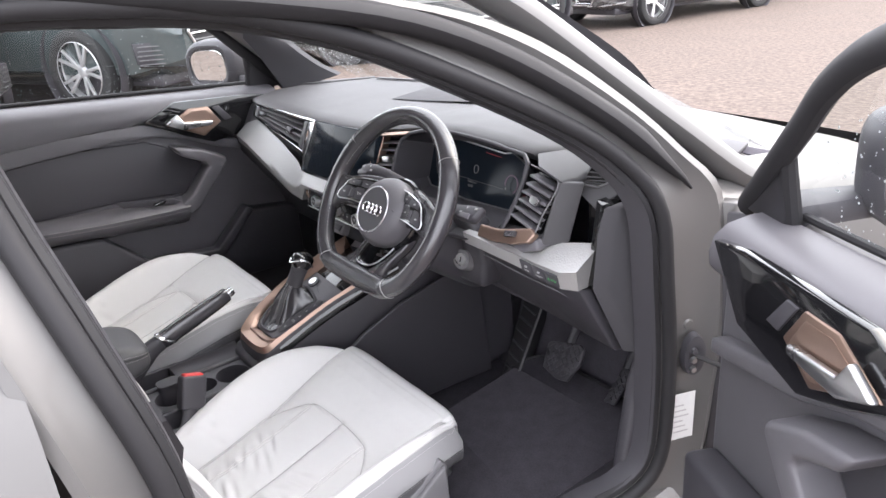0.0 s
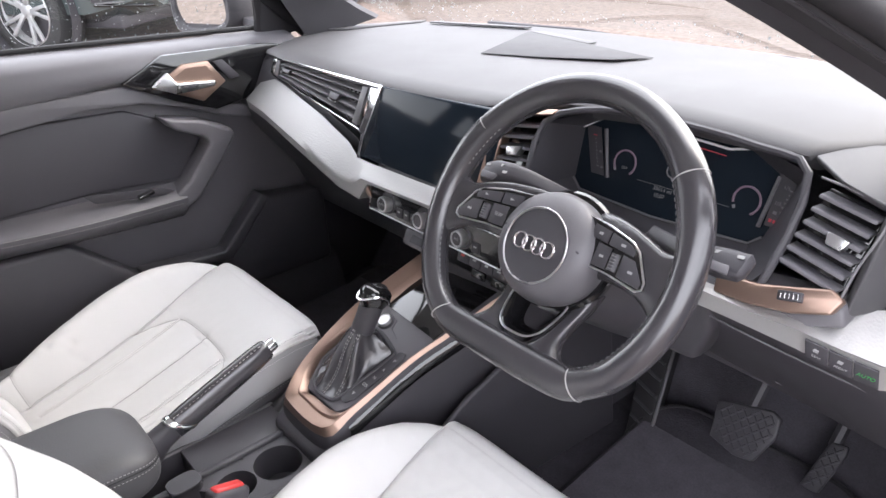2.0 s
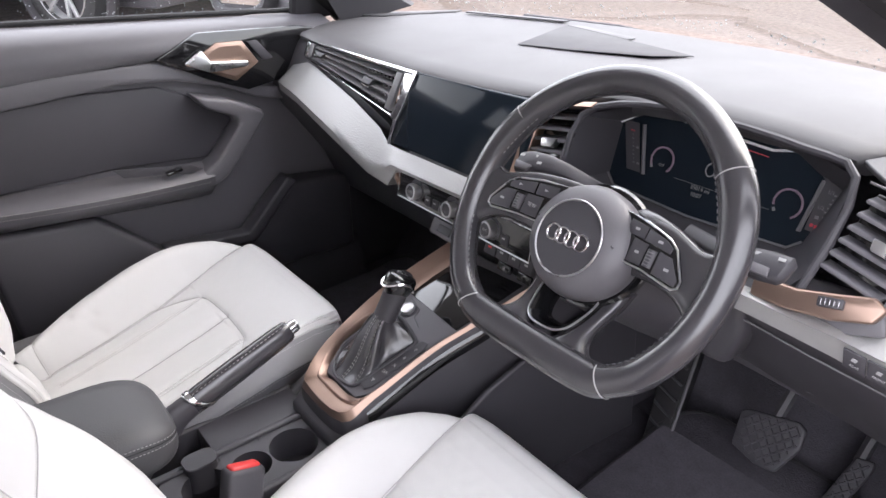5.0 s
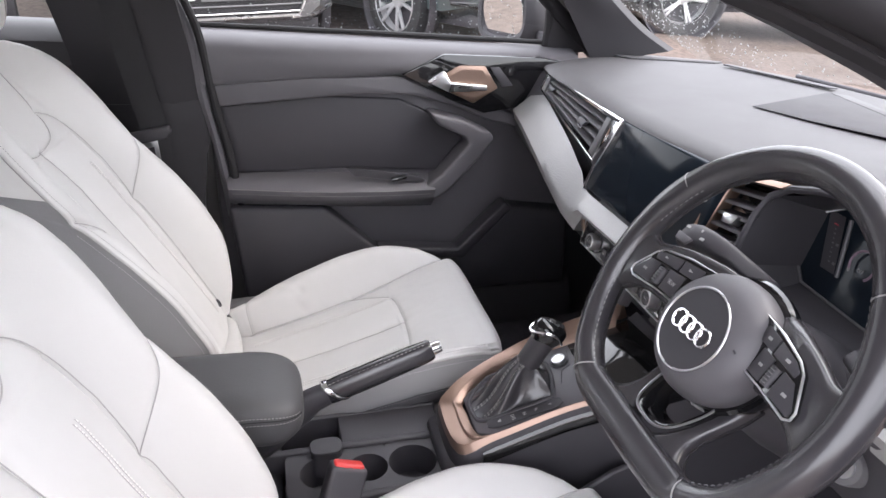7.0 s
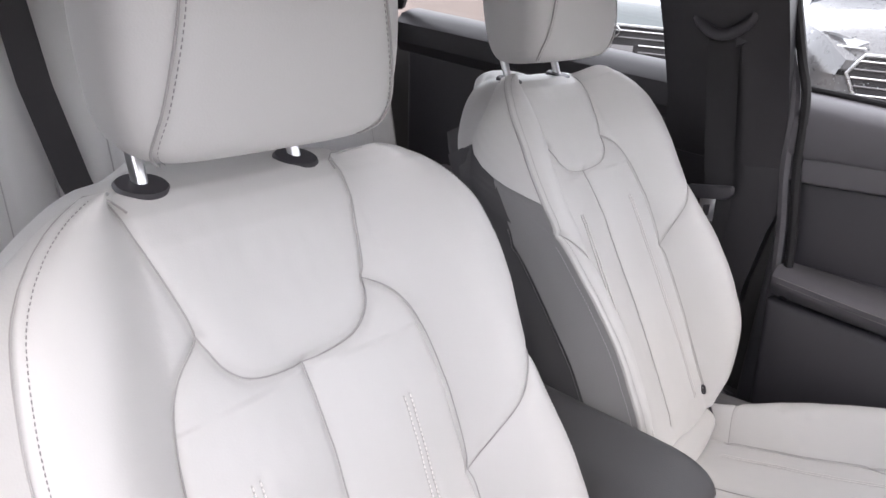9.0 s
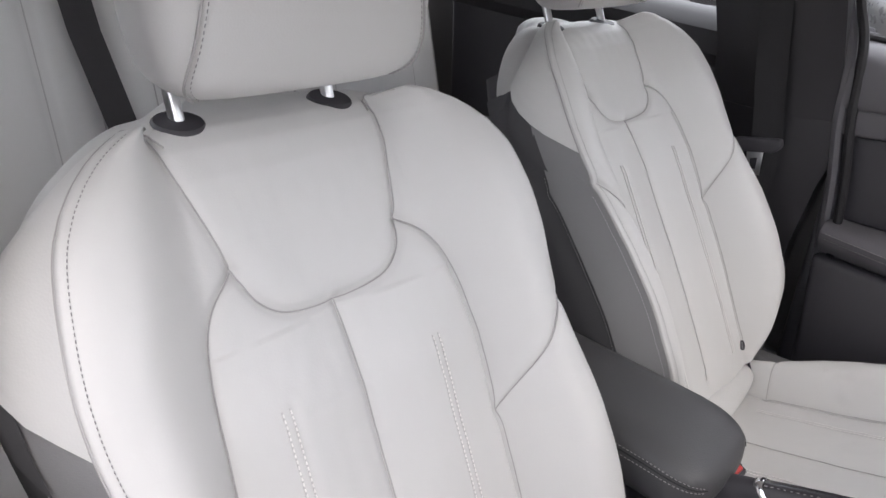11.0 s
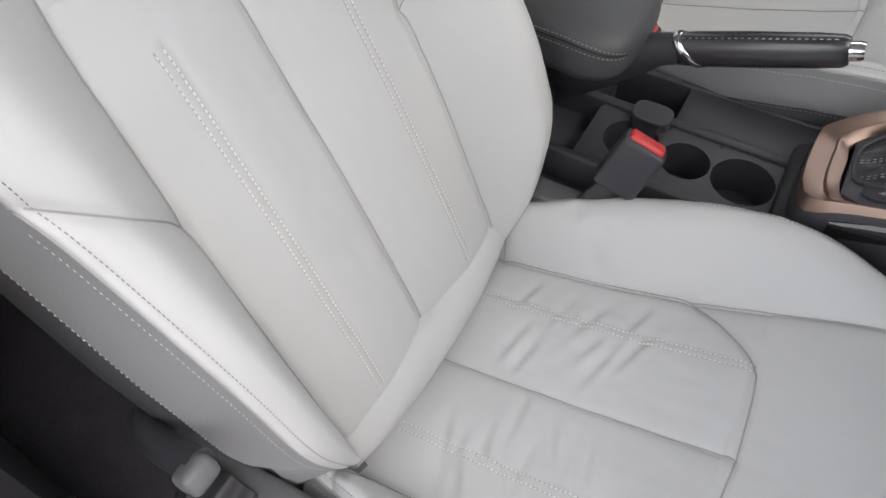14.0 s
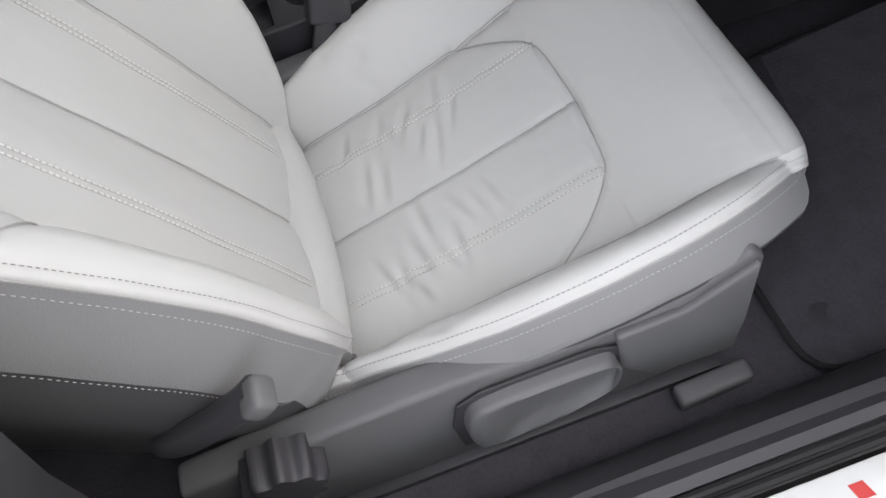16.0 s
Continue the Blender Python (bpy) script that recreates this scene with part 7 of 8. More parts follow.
for s in (-1, 1):
    fine = curve([(x, yt, yb) for x, yt, yb, z in SPOKE], 3)
    heights = curve([(x, z, 0) for x, yt, yb, z in SPOKE], 3)
    secs = [[wheel_at(s * p.x, (p.y + p.z) / 2 + (p.y - p.z) / 2 * a, h.y - 0.0125 + 0.0125 * b) for a, b in squircle(32, 0.6)] for p, h in zip(fine, heights)]
    sp = part("spoke", loft(secs), BLACKLEATHER, wheel, "black leather side spoke", 60)
    bezel = [(s * 0.040, 0.0385), (s * 0.075, 0.0345), (s * 0.108, 0.0265), (s * 0.119, 0.0195), (s * 0.1365, -0.0075), (s * 0.1365, -0.0145), (s * 0.130, -0.0180), (s * 0.090, -0.0125), (s * 0.050, -0.012)]
    tilt_z = lambda x: spans(abs(x), (0.04, 0.09, 0.137), (-0.0085, 0.0035, 0.0075))
    on_pad = lambda x, y, z=0.0: wheel_at(x, y, tilt_z(x) + z)
    pad = part("switch_pad", slab([on_pad(x, y, -0.006) for x, y in bezel], WN * 0.0085, 0.0015, 2), GLOSS, sp, "gloss black switch pad")
    part("pad_trim", tube([on_pad(x, y, 0.0022) for x, y in bezel], 0.0013, True, 6, up=WN), SATIN, sp, "satin pad outline")
    keys = [[(0.052, 0.0185), (0.078, 0.0165), (0.078, 0.0300), (0.052, 0.0330)], [(0.080, 0.0162), (0.1145, 0.0130), (0.1155, 0.0190), (0.107, 0.0240), (0.080, 0.0297)], [(0.066, -0.0095), (0.087, -0.0100), (0.087, 0.0135), (0.066, 0.0155)], [(0.103, -0.0120), (0.1325, -0.0150), (0.1335, -0.0085), (0.1185, 0.0100), (0.103, 0.0118)]]
    for k, key in enumerate(keys):
        b = part("wheel_button", slab([on_pad(s * x, y, 0.0022) for x, y in key], WN * 0.0020, 0.0007, 2), HARD, sp, "dark grey wheel switch")
        cx, cy = sum(x for x, _ in key) / len(key), sum(y for _, y in key) / len(key)
        if not (s < 0 and k == 2):
            mark = [(0.0030, -0.0016), (0.0030, 0.0016), (-0.0024, 0.0)] if k < 2 and s < 0 else [(-0.0030, -0.0014), (0.0030, -0.0014), (0.0030, 0.0014), (-0.0030, 0.0014)]
            part("button_print", slab([on_pad(s * (cx + a), cy + c, 0.0043) for a, c in mark], WN * 0.0003, 0), WHITE, sp)
    part("scroll_roller", tube([on_pad(s * 0.095, -0.0085, 0.002), on_pad(s * 0.095, 0.0100, 0.002)], 0.0058, seg=14), HARD, sp, "ribbed scroll roller")
    for k in range(5):
        part("roller_rib", block(frame_to(on_pad(s * 0.095, -0.006 + 0.0033 * k, 0.0078), (1, 0, 0), WU), (0.006, 0.0009, 0.0006), 0), SHELL, sp)
part("view_print", text_mesh("VIEW", 0.0068, frame_to(wheel_at(-0.0765, 0.0025, 0.0055), (1, 0, 0.0), WU)), WHITE, wheel)
# split lower spokes, rising from the sunk hub to the rim
LOWER = [(-0.040, 0.040, 0.064, -0.040), (-0.060, 0.0400, 0.0600, -0.036), (-0.078, 0.0375, 0.0560, -0.028), (-0.094, 0.0335, 0.0535, -0.019), (-0.106, 0.0290, 0.0545, -0.011), (-0.116, 0.0220, 0.0620, -0.004), (-0.125, 0.0100, 0.0760, 0.001), (-0.136, 0.0, 0.0900, 0.004)]
for s in (-1, 1):
    secs = []
    for p, h in zip(curve([(y, a, b) for y, a, b, z in LOWER], 3), curve([(y, z, 0) for y, a, b, z in LOWER], 3)):
        secs.append([wheel_at(s * ((p.y + p.z) / 2 + (p.z - p.y) / 2 * a), p.x, h.y - 0.011 + 0.011 * b) for a, b in squircle(28, 0.7)])
    part("lower_spoke", loft(secs), BLACKLEATHER, wheel, "black leather lower spoke", 60)
LIP = [(-0.0395, -0.058, -0.036), (-0.0380, -0.076, -0.0285), (-0.0335, -0.094, -0.0185), (-0.0275, -0.1060, -0.011), (-0.0170, -0.1130, -0.0055), (0.0, -0.1145, -0.004)]
LIP = curve(LIP + [(-x, y, z) for x, y, z in LIP[-2::-1]], 4)
cup = [[wheel_at(p.x, p.y, p.z + 0.001), wheel_at(p.x * 0.86, p.y + 0.003, p.z - 0.002), wheel_at(p.x * 0.74, p.y + 0.007, p.z - 0.016), wheel_at(p.x * 0.70, p.y + 0.008, p.z - 0.030)] for p in LIP]
insert = part("spoke_insert", loft(cup, cap=False, closed=False), GLOSS, wheel, "gloss black lower spoke insert")
part("insert_trim", tube([wheel_at(p.x, p.y, p.z + 0.002) for p in LIP], 0.0014, seg=6, up=WN), SATIN, insert, "satin insert outline")
part("insert_floor", wslab([(-0.034, -0.056), (0.034, -0.056), (0.027, -0.085), (-0.027, -0.085)], -0.066, -0.060, 0.002), HARD, insert)
# airbag boss with ring and badge, sunk behind the rim
boss = []
for z, r in ((-0.055, 0.056), (-0.040, 0.064), (-0.026, 0.0692), (-0.014, 0.0702), (-0.003, 0.0672), (0.006, 0.0610), (0.0125, 0.0530), (0.0160, 0.0462), (0.0168, 0.0430), (0.0160, 0.0420)):
    boss.append([wheel_at(r * math.cos(t), -0.0115 - 0.0025 * (0.07 - r) / 0.03 + r * 0.93 * math.sin(t), z) for t in np.linspace(0, 2 * math.pi, 57)[:-1]])
hub = part("airbag_cover", loft(boss), SOFT, wheel, "dark round airbag cover", 60)
ring = lambda cx, cy, r, z: [wheel_at(cx + r * math.cos(t), cy + r * math.sin(t), z) for t in np.linspace(0, 2 * math.pi, 49)[:-1]]
part("badge_ring", tube(ring(0.0, -0.0138, 0.0425, 0.0172), 0.0013, True, 6, up=WN), SATIN, hub, "satin ring round the badge")
part("badge_disc", wslab([(0.0415 * math.cos(t), -0.0138 + 0.0415 * math.sin(t)) for t in np.linspace(0, 2 * math.pi, 49)[:-1]], 0.0145, 0.0168, 0), HARD, hub)
for i in range(4):
    part("badge_link", tube(ring((i - 1.5) * 0.0131, -0.0138, 0.0088, 0.0188), 0.0014, True, 6, up=WN), CHROME, hub, "chrome badge ring")
for s in (-1, 1):
    part("horn_mark", block(frame_to(wheel_at(s * 0.0535, -0.004, 0.0128), (1, 0, -0.5 * s), WU), (0.004, 0.002, 0.0006), 0), HARD, hub)
part("boss_collar", loft([[wheel_at(r * math.cos(t), -0.010 + r * 0.95 * math.sin(t), z) for t in np.linspace(0, 2 * math.pi, 49)[:-1]] for z, r in ((-0.075, 0.058), (-0.045, 0.073), (-0.034, 0.0745), (-0.030, 0.0715))]), GLOSS, wheel)

# ---- centre console ----
cons = base("centre_console", (0.0, -0.2, 0.29), "dark centre console with copper selector frame and cup holders", "console")
# tunnel in two pieces with a tray top between the walls
part("tunnel_lower", slab([(-0.105, -0.75, 0.28), (0.125, -0.75, 0.28), (0.125, 0.60, 0.28), (-0.105, 0.60, 0.28)], (0, 0, 0.165), 0.012, 3), HARD, cons, "black tunnel side panels")


def plate_with_holes(z, x0, x1, y0, y1, holes, depth):
    """A flat top with round wells let into it."""
    bm = bmesh.new()
    n = 32
    ys = [y0] + [(a[1] + b[1]) / 2 for a, b in zip(holes, holes[1:])] + [y1]
    for (cx, cy, r), ya, yb in zip(holes, ys, ys[1:]):
        rim_v, edge_v = [], []
        for k in range(n):
            t = 2 * math.pi * k / n
            c, s = math.cos(t), math.sin(t)
            rim_v.append(bm.verts.new((cx + r * c, cy + r * s, z)))
            fx = ((x1 - cx) if c > 0 else (cx - x0)) / max(abs(c), 1e-6)
            fy = ((yb - cy) if s > 0 else (cy - ya)) / max(abs(s), 1e-6)
            f = min(fx, fy)
            edge_v.append(bm.verts.new((cx + f * c, cy + f * s, z)))
        wall = [bm.verts.new((v.co.x, v.co.y, z - depth)) for v in rim_v]
        for k in range(n):
            j = (k + 1) % n
            bm.faces.new((rim_v[k], rim_v[j], edge_v[j], edge_v[k]))
            bm.faces.new((rim_v[j], rim_v[k], wall[k], wall[j]))
        bm.faces.new(wall)
    return bm


for ya, yb, hole in ((-0.395, -0.304, (0.028, -0.340, 0.034)), (-0.304, -0.241, (0.030, -0.272, 0.030)), (-0.241, -0.155, (0.030, -0.203, 0.037))):
    part("cup_holder", plate_with_holes(0.500, -0.022, 0.088, ya, yb, [hole], 0.065), HARD, cons, "round black cup holder")
for x in (-0.024, 0.090):
    part("tray_wall", slab([(x - 0.006, -0.60, 0.44), (x + 0.006, -0.60, 0.44), (x + 0.006, -0.15, 0.44), (x - 0.006, -0.15, 0.44)], (0, 0, 0.068 if x > 0 else 0.066), 0.004, 3), HARD, cons)
part("side_tray", slab([(-0.098, -0.305, 0.44), (-0.030, -0.305, 0.44), (-0.030, -0.145, 0.44), (-0.098, -0.145, 0.44)], (0, 0, 0.063), 0.002), HARD, cons, "dark ribbed tray lid")
part("rear_tray", slab([(-0.10, -0.72, 0.43), (0.09, -0.72, 0.43), (0.09, -0.40, 0.43), (-0.10, -0.40, 0.43)], (0, 0, 0.040), 0.004), HARD, cons)
part("passenger_wall", slab([(-0.106, -0.72, 0.42), (-0.096, -0.72, 0.42), (-0.096, -0.14, 0.42), (-0.106, -0.14, 0.42)], (0, 0, 0.085), 0.004, 3), HARD, cons)
part("driver_wall", slab([(0.118, -0.72, 0.40), (0.126, -0.72, 0.40), (0.126, -0.10, 0.40), (0.118, -0.10, 0.40)], (0, 0, 0.075), 0.004, 3), HARD, cons)
part("strap_slot", slab([(0.095, -0.60, 0.452), (0.116, -0.60, 0.452), (0.116, -0.16, 0.452), (0.095, -0.16, 0.452)], (0, 0, 0.012), 0.002), HARD, cons)

# rising selector frame
side = [(-0.165, 0.545), (-0.12, 0.575), (0.0, 0.640), (0.14, 0.700), (0.16, 0.70), (0.30, 0.70), (0.30, 0.45), (-0.165, 0.45)]
part("selector_base", slab([(-0.048, y, z - 0.03) for y, z in side], (0.146, 0, 0), 0.006, 2), HARD, cons, "black selector plinth")
sp0, sdir = Vector((0.030, -0.115, 0.572)), Vector((0, math.cos(radians(24)), math.sin(radians(24))))
snorm = Vector((0, -sdir.z, sdir.y))
sel = lambda x, v, w=0.0: sp0 + Vector((x, 0, 0)) + sdir * v + snorm * w
FRAME = [((-0.030, 0.265, 0.0), (-0.056, 0.298, 0.020), (-0.066, 0.298, -0.020)), ((-0.059, 0.129, 0.0), (-0.081, 0.156, 0.020), (-0.092, 0.156, -0.026)), ((-0.068, 0.052, 0.0), (-0.076, 0.036, 0.018), (-0.090, 0.030, -0.026)), ((-0.039, -0.001, 0.0), (-0.056, -0.022, 0.015), (-0.072, -0.028, -0.014)), ((-0.012, -0.003, 0.0), (-0.036, -0.036, 0.010), (-0.050, -0.044, -0.008)), ((0.040, -0.001, 0.0), (0.049, -0.032, 0.006), (0.056, -0.038, -0.008)), ((0.059, 0.024, 0.0), (0.064, 0.020, 0.004), (0.070, 0.018, -0.004)), ((0.074, 0.131, 0.0), (0.078, 0.130, 0.003), (0.083, 0.129, -0.004)), ((0.097, 0.209, 0.0), (0.1005, 0.2085, 0.003), (0.105, 0.208, -0.004)), ((0.124, 0.310, 0.0), (0.1275, 0.3095, 0.003), (0.132, 0.309, -0.004))]
strips = [curve([sel(*row[c]) for row in FRAME], 4) for c in range(3)]
rows = []
for p, q, r in zip(*strips):
    n = (p - q).cross(strips[1][-1] - strips[1][0]).normalized()
    fold = min(1.0, (p - q).length / 0.03) ** 2
    rows.append([p - snorm * 0.006, p, p.lerp(q, 0.28) + snorm * 0.0045 * fold, p.lerp(q, 0.34) + snorm * 0.0042 * fold, p.lerp(q, 0.44) - snorm * 0.0006 * fold, p.lerp(q, 0.85) + snorm * 0.0006, q, q.lerp(r, 0.12) - snorm * 0.0005, q.lerp(r, 0.7), r])
part("copper_frame", loft(rows, cap=False, closed=False), COPPER, cons, "copper selector frame", 32)
skirt = [[r + snorm * 0.001, r - snorm * 0.004 + (r - p).normalized() * 0.004, r + Vector((0.010 if r.x > 0.02 else -0.004, 0, -0.06)), Vector((r.x + (0.012 if r.x > 0.02 else -0.004), r.y + 0.01, 0.34))] for p, q, r in zip(*strips)]
skirt.append([p + Vector((0.01, 0.32, 0.0)) for p in skirt[-1]])
part("console_skirt", loft(skirt, cap=False, closed=False), HARD, cons, "dark console side panel", 50)
rail = [(r + Vector((0.004, 0, -0.007)), r + Vector((0.0075, 0, -0.012)), r + Vector((0.0085, 0, -0.026)), r + Vector((0.006, 0, -0.031))) for r in strips[2][23:]]
part("console_rail", loft([list(q) for q in rail], cap=False, closed=False), GLOSS, cons, "gloss black console rail", 50)
pad = [(0.156, -0.10, 0.43), (0.158, -0.02, 0.50), (0.164, 0.06, 0.555), (0.178, 0.15, 0.600), (0.196, 0.26, 0.635), (0.205, 0.36, 0.640), (0.198, 0.40, 0.33), (0.160, -0.10, 0.33)]
part("knee_pad", slab(pad, (0.010, 0, 0.0), 0.009, 4), HARD, cons, "dark padded knee panel")
plate = part("selector_plate", slab([sel(x, v, -0.001) for x, v in ((-0.045, 0.0), (0.041, 0.0), (0.060, 0.024), (0.075, 0.131), (0.098, 0.209), (0.125, 0.31), (-0.045, 0.31), (-0.031, 0.265), (-0.060, 0.129), (-0.069, 0.052))], snorm * -0.012, 0.001), SOFT, cons, "dark selector plate")
WELL = [(-0.030, 0.008), (0.006, 0.006), (0.026, 0.016), (0.036, 0.060), (0.046, 0.112), (0.040, 0.128), (-0.020, 0.142), (-0.040, 0.126), (-0.057, 0.062), (-0.052, 0.034)]
well = [sel(p.x, p.y, 0.0012) for p in curve([(x, v, 0) for x, v in WELL], 4, True)]
part("selector_edge", tube(well, 0.0030, True, 8), HARD, plate, "black rim round the gaiter")
strip_at = [(0.030, 0.020), (0.044, 0.018), (0.053, 0.030), (0.070, 0.122), (0.066, 0.134), (0.054, 0.132), (0.047, 0.118)]
part("gear_strip", slab([sel(x, v, 0.0) for x, v in strip_at], snorm * 0.0022, 0.0008), HARD, plate, "gloss black gear indicator strip")
for x, v, w in ((0.0590, 0.114, "P"), (0.0555, 0.093, "R"), (0.0525, 0.075, "N"), (0.0485, 0.058, "D/S")):
    part("gear_print", text_mesh(w, 0.0078, frame_to(sel(x, v, 0.0026), (1, 0, 0), sdir)), WHITE, plate)
part("gear_mark", slab([sel(0.040, 0.040, 0.0023), sel(0.046, 0.040, 0.0023), sel(0.043, 0.034, 0.0023)], snorm * 0.0004, 0), WHITE, plate)
part("button_panel", tube([sel(0.026, 0.146, 0.0), sel(0.002, 0.156, 0.0), sel(-0.002, 0.172, 0.0), sel(-0.034, 0.180, 0.0)], 0.0006, seg=5), HARD, plate)
part("button_seat", disc(frame_to(sel(-0.020, 0.161, -0.001), (1, 0, 0), sdir), [(0.0, 0.002), (0.0145, 0.002), (0.0150, 0.0)], 28), HARD, plate)
part("start_button", disc(frame_to(sel(-0.020, 0.161, 0.0), (1, 0, 0), sdir), [(0.0118, 0.0), (0.0118, 0.005), (0.0110, 0.0066), (0.0098, 0.0070), (0.0094, 0.0060), (0.0, 0.0062)], 32), SATIN, plate, "silver start button")
part("front_tray", slab([sel(-0.043, 0.186, 0.0015), sel(0.084, 0.178, 0.0015), sel(0.112, 0.30, 0.0015), sel(-0.034, 0.29, 0.0015)], snorm * -0.002, 0.0005), GLOSS, cons)

lever = base("gear_selector", (0.03, -0.06, 0.58), "black gear selector with chrome knob and leather gaiter", "gear lever")
k0, k1 = Vector((0.026, -0.058, 0.60)), Vector((0.037, -0.008, 0.700))
rim_at = [sel(p.x, p.y, 0.001) for p in curve([(x, v, 0) for x, v in WELL], 5, True)]
axis = (k1 - k0).normalized()
count = len(rim_at)
fold = []
for i, t in enumerate((0.0, 0.06, 0.14, 0.24, 0.36, 0.5, 0.66, 0.82, 1.0)):
    top = k0.lerp(k1, 0.62)
    ring_t = []
    for k, p in enumerate(rim_at):
        out = p - sel(-0.004, 0.070)
        out = (out - axis * out.dot(axis)).normalized()
        neck = top + out * 0.0165
        drape = t ** 0.62
        q = p.lerp(neck, t) - snorm * (0.030 * (drape - t)) * -0.4 - snorm * 0.016 * math.sin(math.pi * min(1, t * 1.3)) * (1 - t)
        crease = 0.0050 * math.sin(k * 2 * math.pi / count * 5 + 0.8) * math.sin(math.pi * t) + 0.003 * math.sin(k * 2 * math.pi / count * 9 + 3 * t) * math.sin(math.pi * t)
        ring_t.append(q + out * crease)
    fold.append(ring_t)
gaiter = part("gaiter", loft(fold), BLACKLEATHER, lever, "folded black leather gaiter", 70)
for k in (3, 8, 37, 44):
    for off in (0.0, 0.004):
        part("gaiter_stitching", stitches([row[k % count] + (row[k % count] - k0.lerp(k1, 0.5)).normalized() * 0.0012 + Vector((off, 0, 0)) for row in fold[1:]], 0.0035, 0.0026, 0.0006, (0.2, -0.8, 0.5)), DULL, gaiter)
up = (k1 - k0).normalized()
km = Matrix.Translation(k1) @ up.to_track_quat("Z", "Y").to_matrix().to_4x4()
part("lever_neck", disc(km, [(0.0168, -0.050), (0.0180, -0.046), (0.0178, -0.02), (0.0190, 0.0), (0.0200, 0.008), (0.0190, 0.014)], 24), HARD, lever)
head = []
for z, a, b in ((-0.006, 0.016, 0.018), (0.004, 0.020, 0.023), (0.014, 0.022, 0.026), (0.022, 0.0215, 0.0255), (0.028, 0.018, 0.021), (0.031, 0.010, 0.012)):
    head.append([km @ Vector((a * math.cos(q), b * math.sin(q), z)) for q in np.linspace(0, 2 * math.pi, 33)[:-1]])
knob = part("knob", loft(head), GLOSS, lever, "gloss black knob", 60)
part("knob_band", tube([km @ Vector((0.0222 * math.cos(q), 0.0262 * math.sin(q) , 0.013 + 0.008 * math.cos(q * 2))) for q in np.linspace(0, 2 * math.pi, 33)[:-1]], 0.0022, True, 8), CHROME, knob, "chrome band on the knob")
part("knob_cap", loft([[km @ Vector((0.003 + a * math.cos(q), b * math.sin(q) - 0.004, z)) for q in np.linspace(0, 2 * math.pi, 25)[:-1]] for z, a, b in ((0.024, 0.013, 0.016), (0.0305, 0.011, 0.014), (0.033, 0.006, 0.008))]), CHROME, knob, "chrome knob cap")

hb = base("handbrake", (-0.02, -0.33, 0.50), "black leather handbrake lever with chrome tip", "handbrake")
h0, h1 = Vector((-0.018, -0.345, 0.603)), Vector((-0.022, -0.160, 0.666))
hd = (h1 - h0).normalized()
hu = Vector((0, -hd.z, hd.y))
hring = lambda t, a, b: [h0.lerp(h1, t) + Vector((a * math.copysign(abs(math.cos(q)) ** 0.75, math.cos(q)), 0, 0)) + hu * b * math.sin(q) for q in np.linspace(0, 2 * math.pi, 25)[:-1]]
grip = part("grip", loft([hring(t, a, b) for t, a, b in ((0.12, 0.0135, 0.0185), (0.2, 0.0145, 0.0195), (0.5, 0.0150, 0.0195), (0.85, 0.0145, 0.0180), (0.96, 0.0135, 0.0165), (0.985, 0.011, 0.014))]), BLACKLEATHER, hb, "black leather grip", 60)
part("release_button", loft([hring(t, a, b) for t, a, b in ((0.97, 0.0095, 0.0095), (1.03, 0.0095, 0.0095), (1.055, 0.0085, 0.0080))]), CHROME, hb, "chrome release button")
slant = lambda t, a, b: [p + hd * 0.026 * (0.5 - 0.5 * math.sin(q)) ** 1.3 for p, q in zip(hring(t, a, b), np.linspace(0, 2 * math.pi, 25)[:-1])]
part("grip_collar", loft([slant(t, a, b) for t, a, b in ((0.085, 0.0120, 0.0165), (0.088, 0.0148, 0.0198), (0.100, 0.0160, 0.0208), (0.128, 0.0160, 0.0208), (0.140, 0.0150, 0.0200), (0.142, 0.0120, 0.0165))], cap=False), CHROME, hb, "chrome collar", 60)
part("grip_stitching", stitches([h0.lerp(h1, t) + Vector((0.007, 0, 0)) + hu * 0.0172 for t in np.linspace(0.15, 0.94, 20)], 0.004, 0.0028, 0.0008, hu), DULL, grip)
part("lever_root", loft([[q - hu * drop for q in hring(t, a, b)] for t, a, b, drop in ((0.16, 0.0128, 0.0175, 0.0), (0.02, 0.0138, 0.0190, 0.001), (-0.15, 0.0160, 0.026, 0.009), (-0.40, 0.0190, 0.037, 0.020), (-0.62, 0.0200, 0.043, 0.026))]), HARD, hb, "black lever sleeve", 60)
part("lever_boot", loft([[Vector((-0.016 + a * math.copysign(abs(math.cos(q)) ** 0.6, math.cos(q)), y + b * math.copysign(abs(math.sin(q)) ** 0.6, math.sin(q)), z)) for q in np.linspace(0, 2 * math.pi, 33)[:-1]] for y, z, a, b in ((-0.330, 0.47, 0.021, 0.026), (-0.331, 0.500, 0.019, 0.024), (-0.332, 0.508, 0.017, 0.022), (-0.331, 0.512, 0.019, 0.025), (-0.331, 0.514, 0.018, 0.024))]), HARD, hb, "black lever boot", 50)

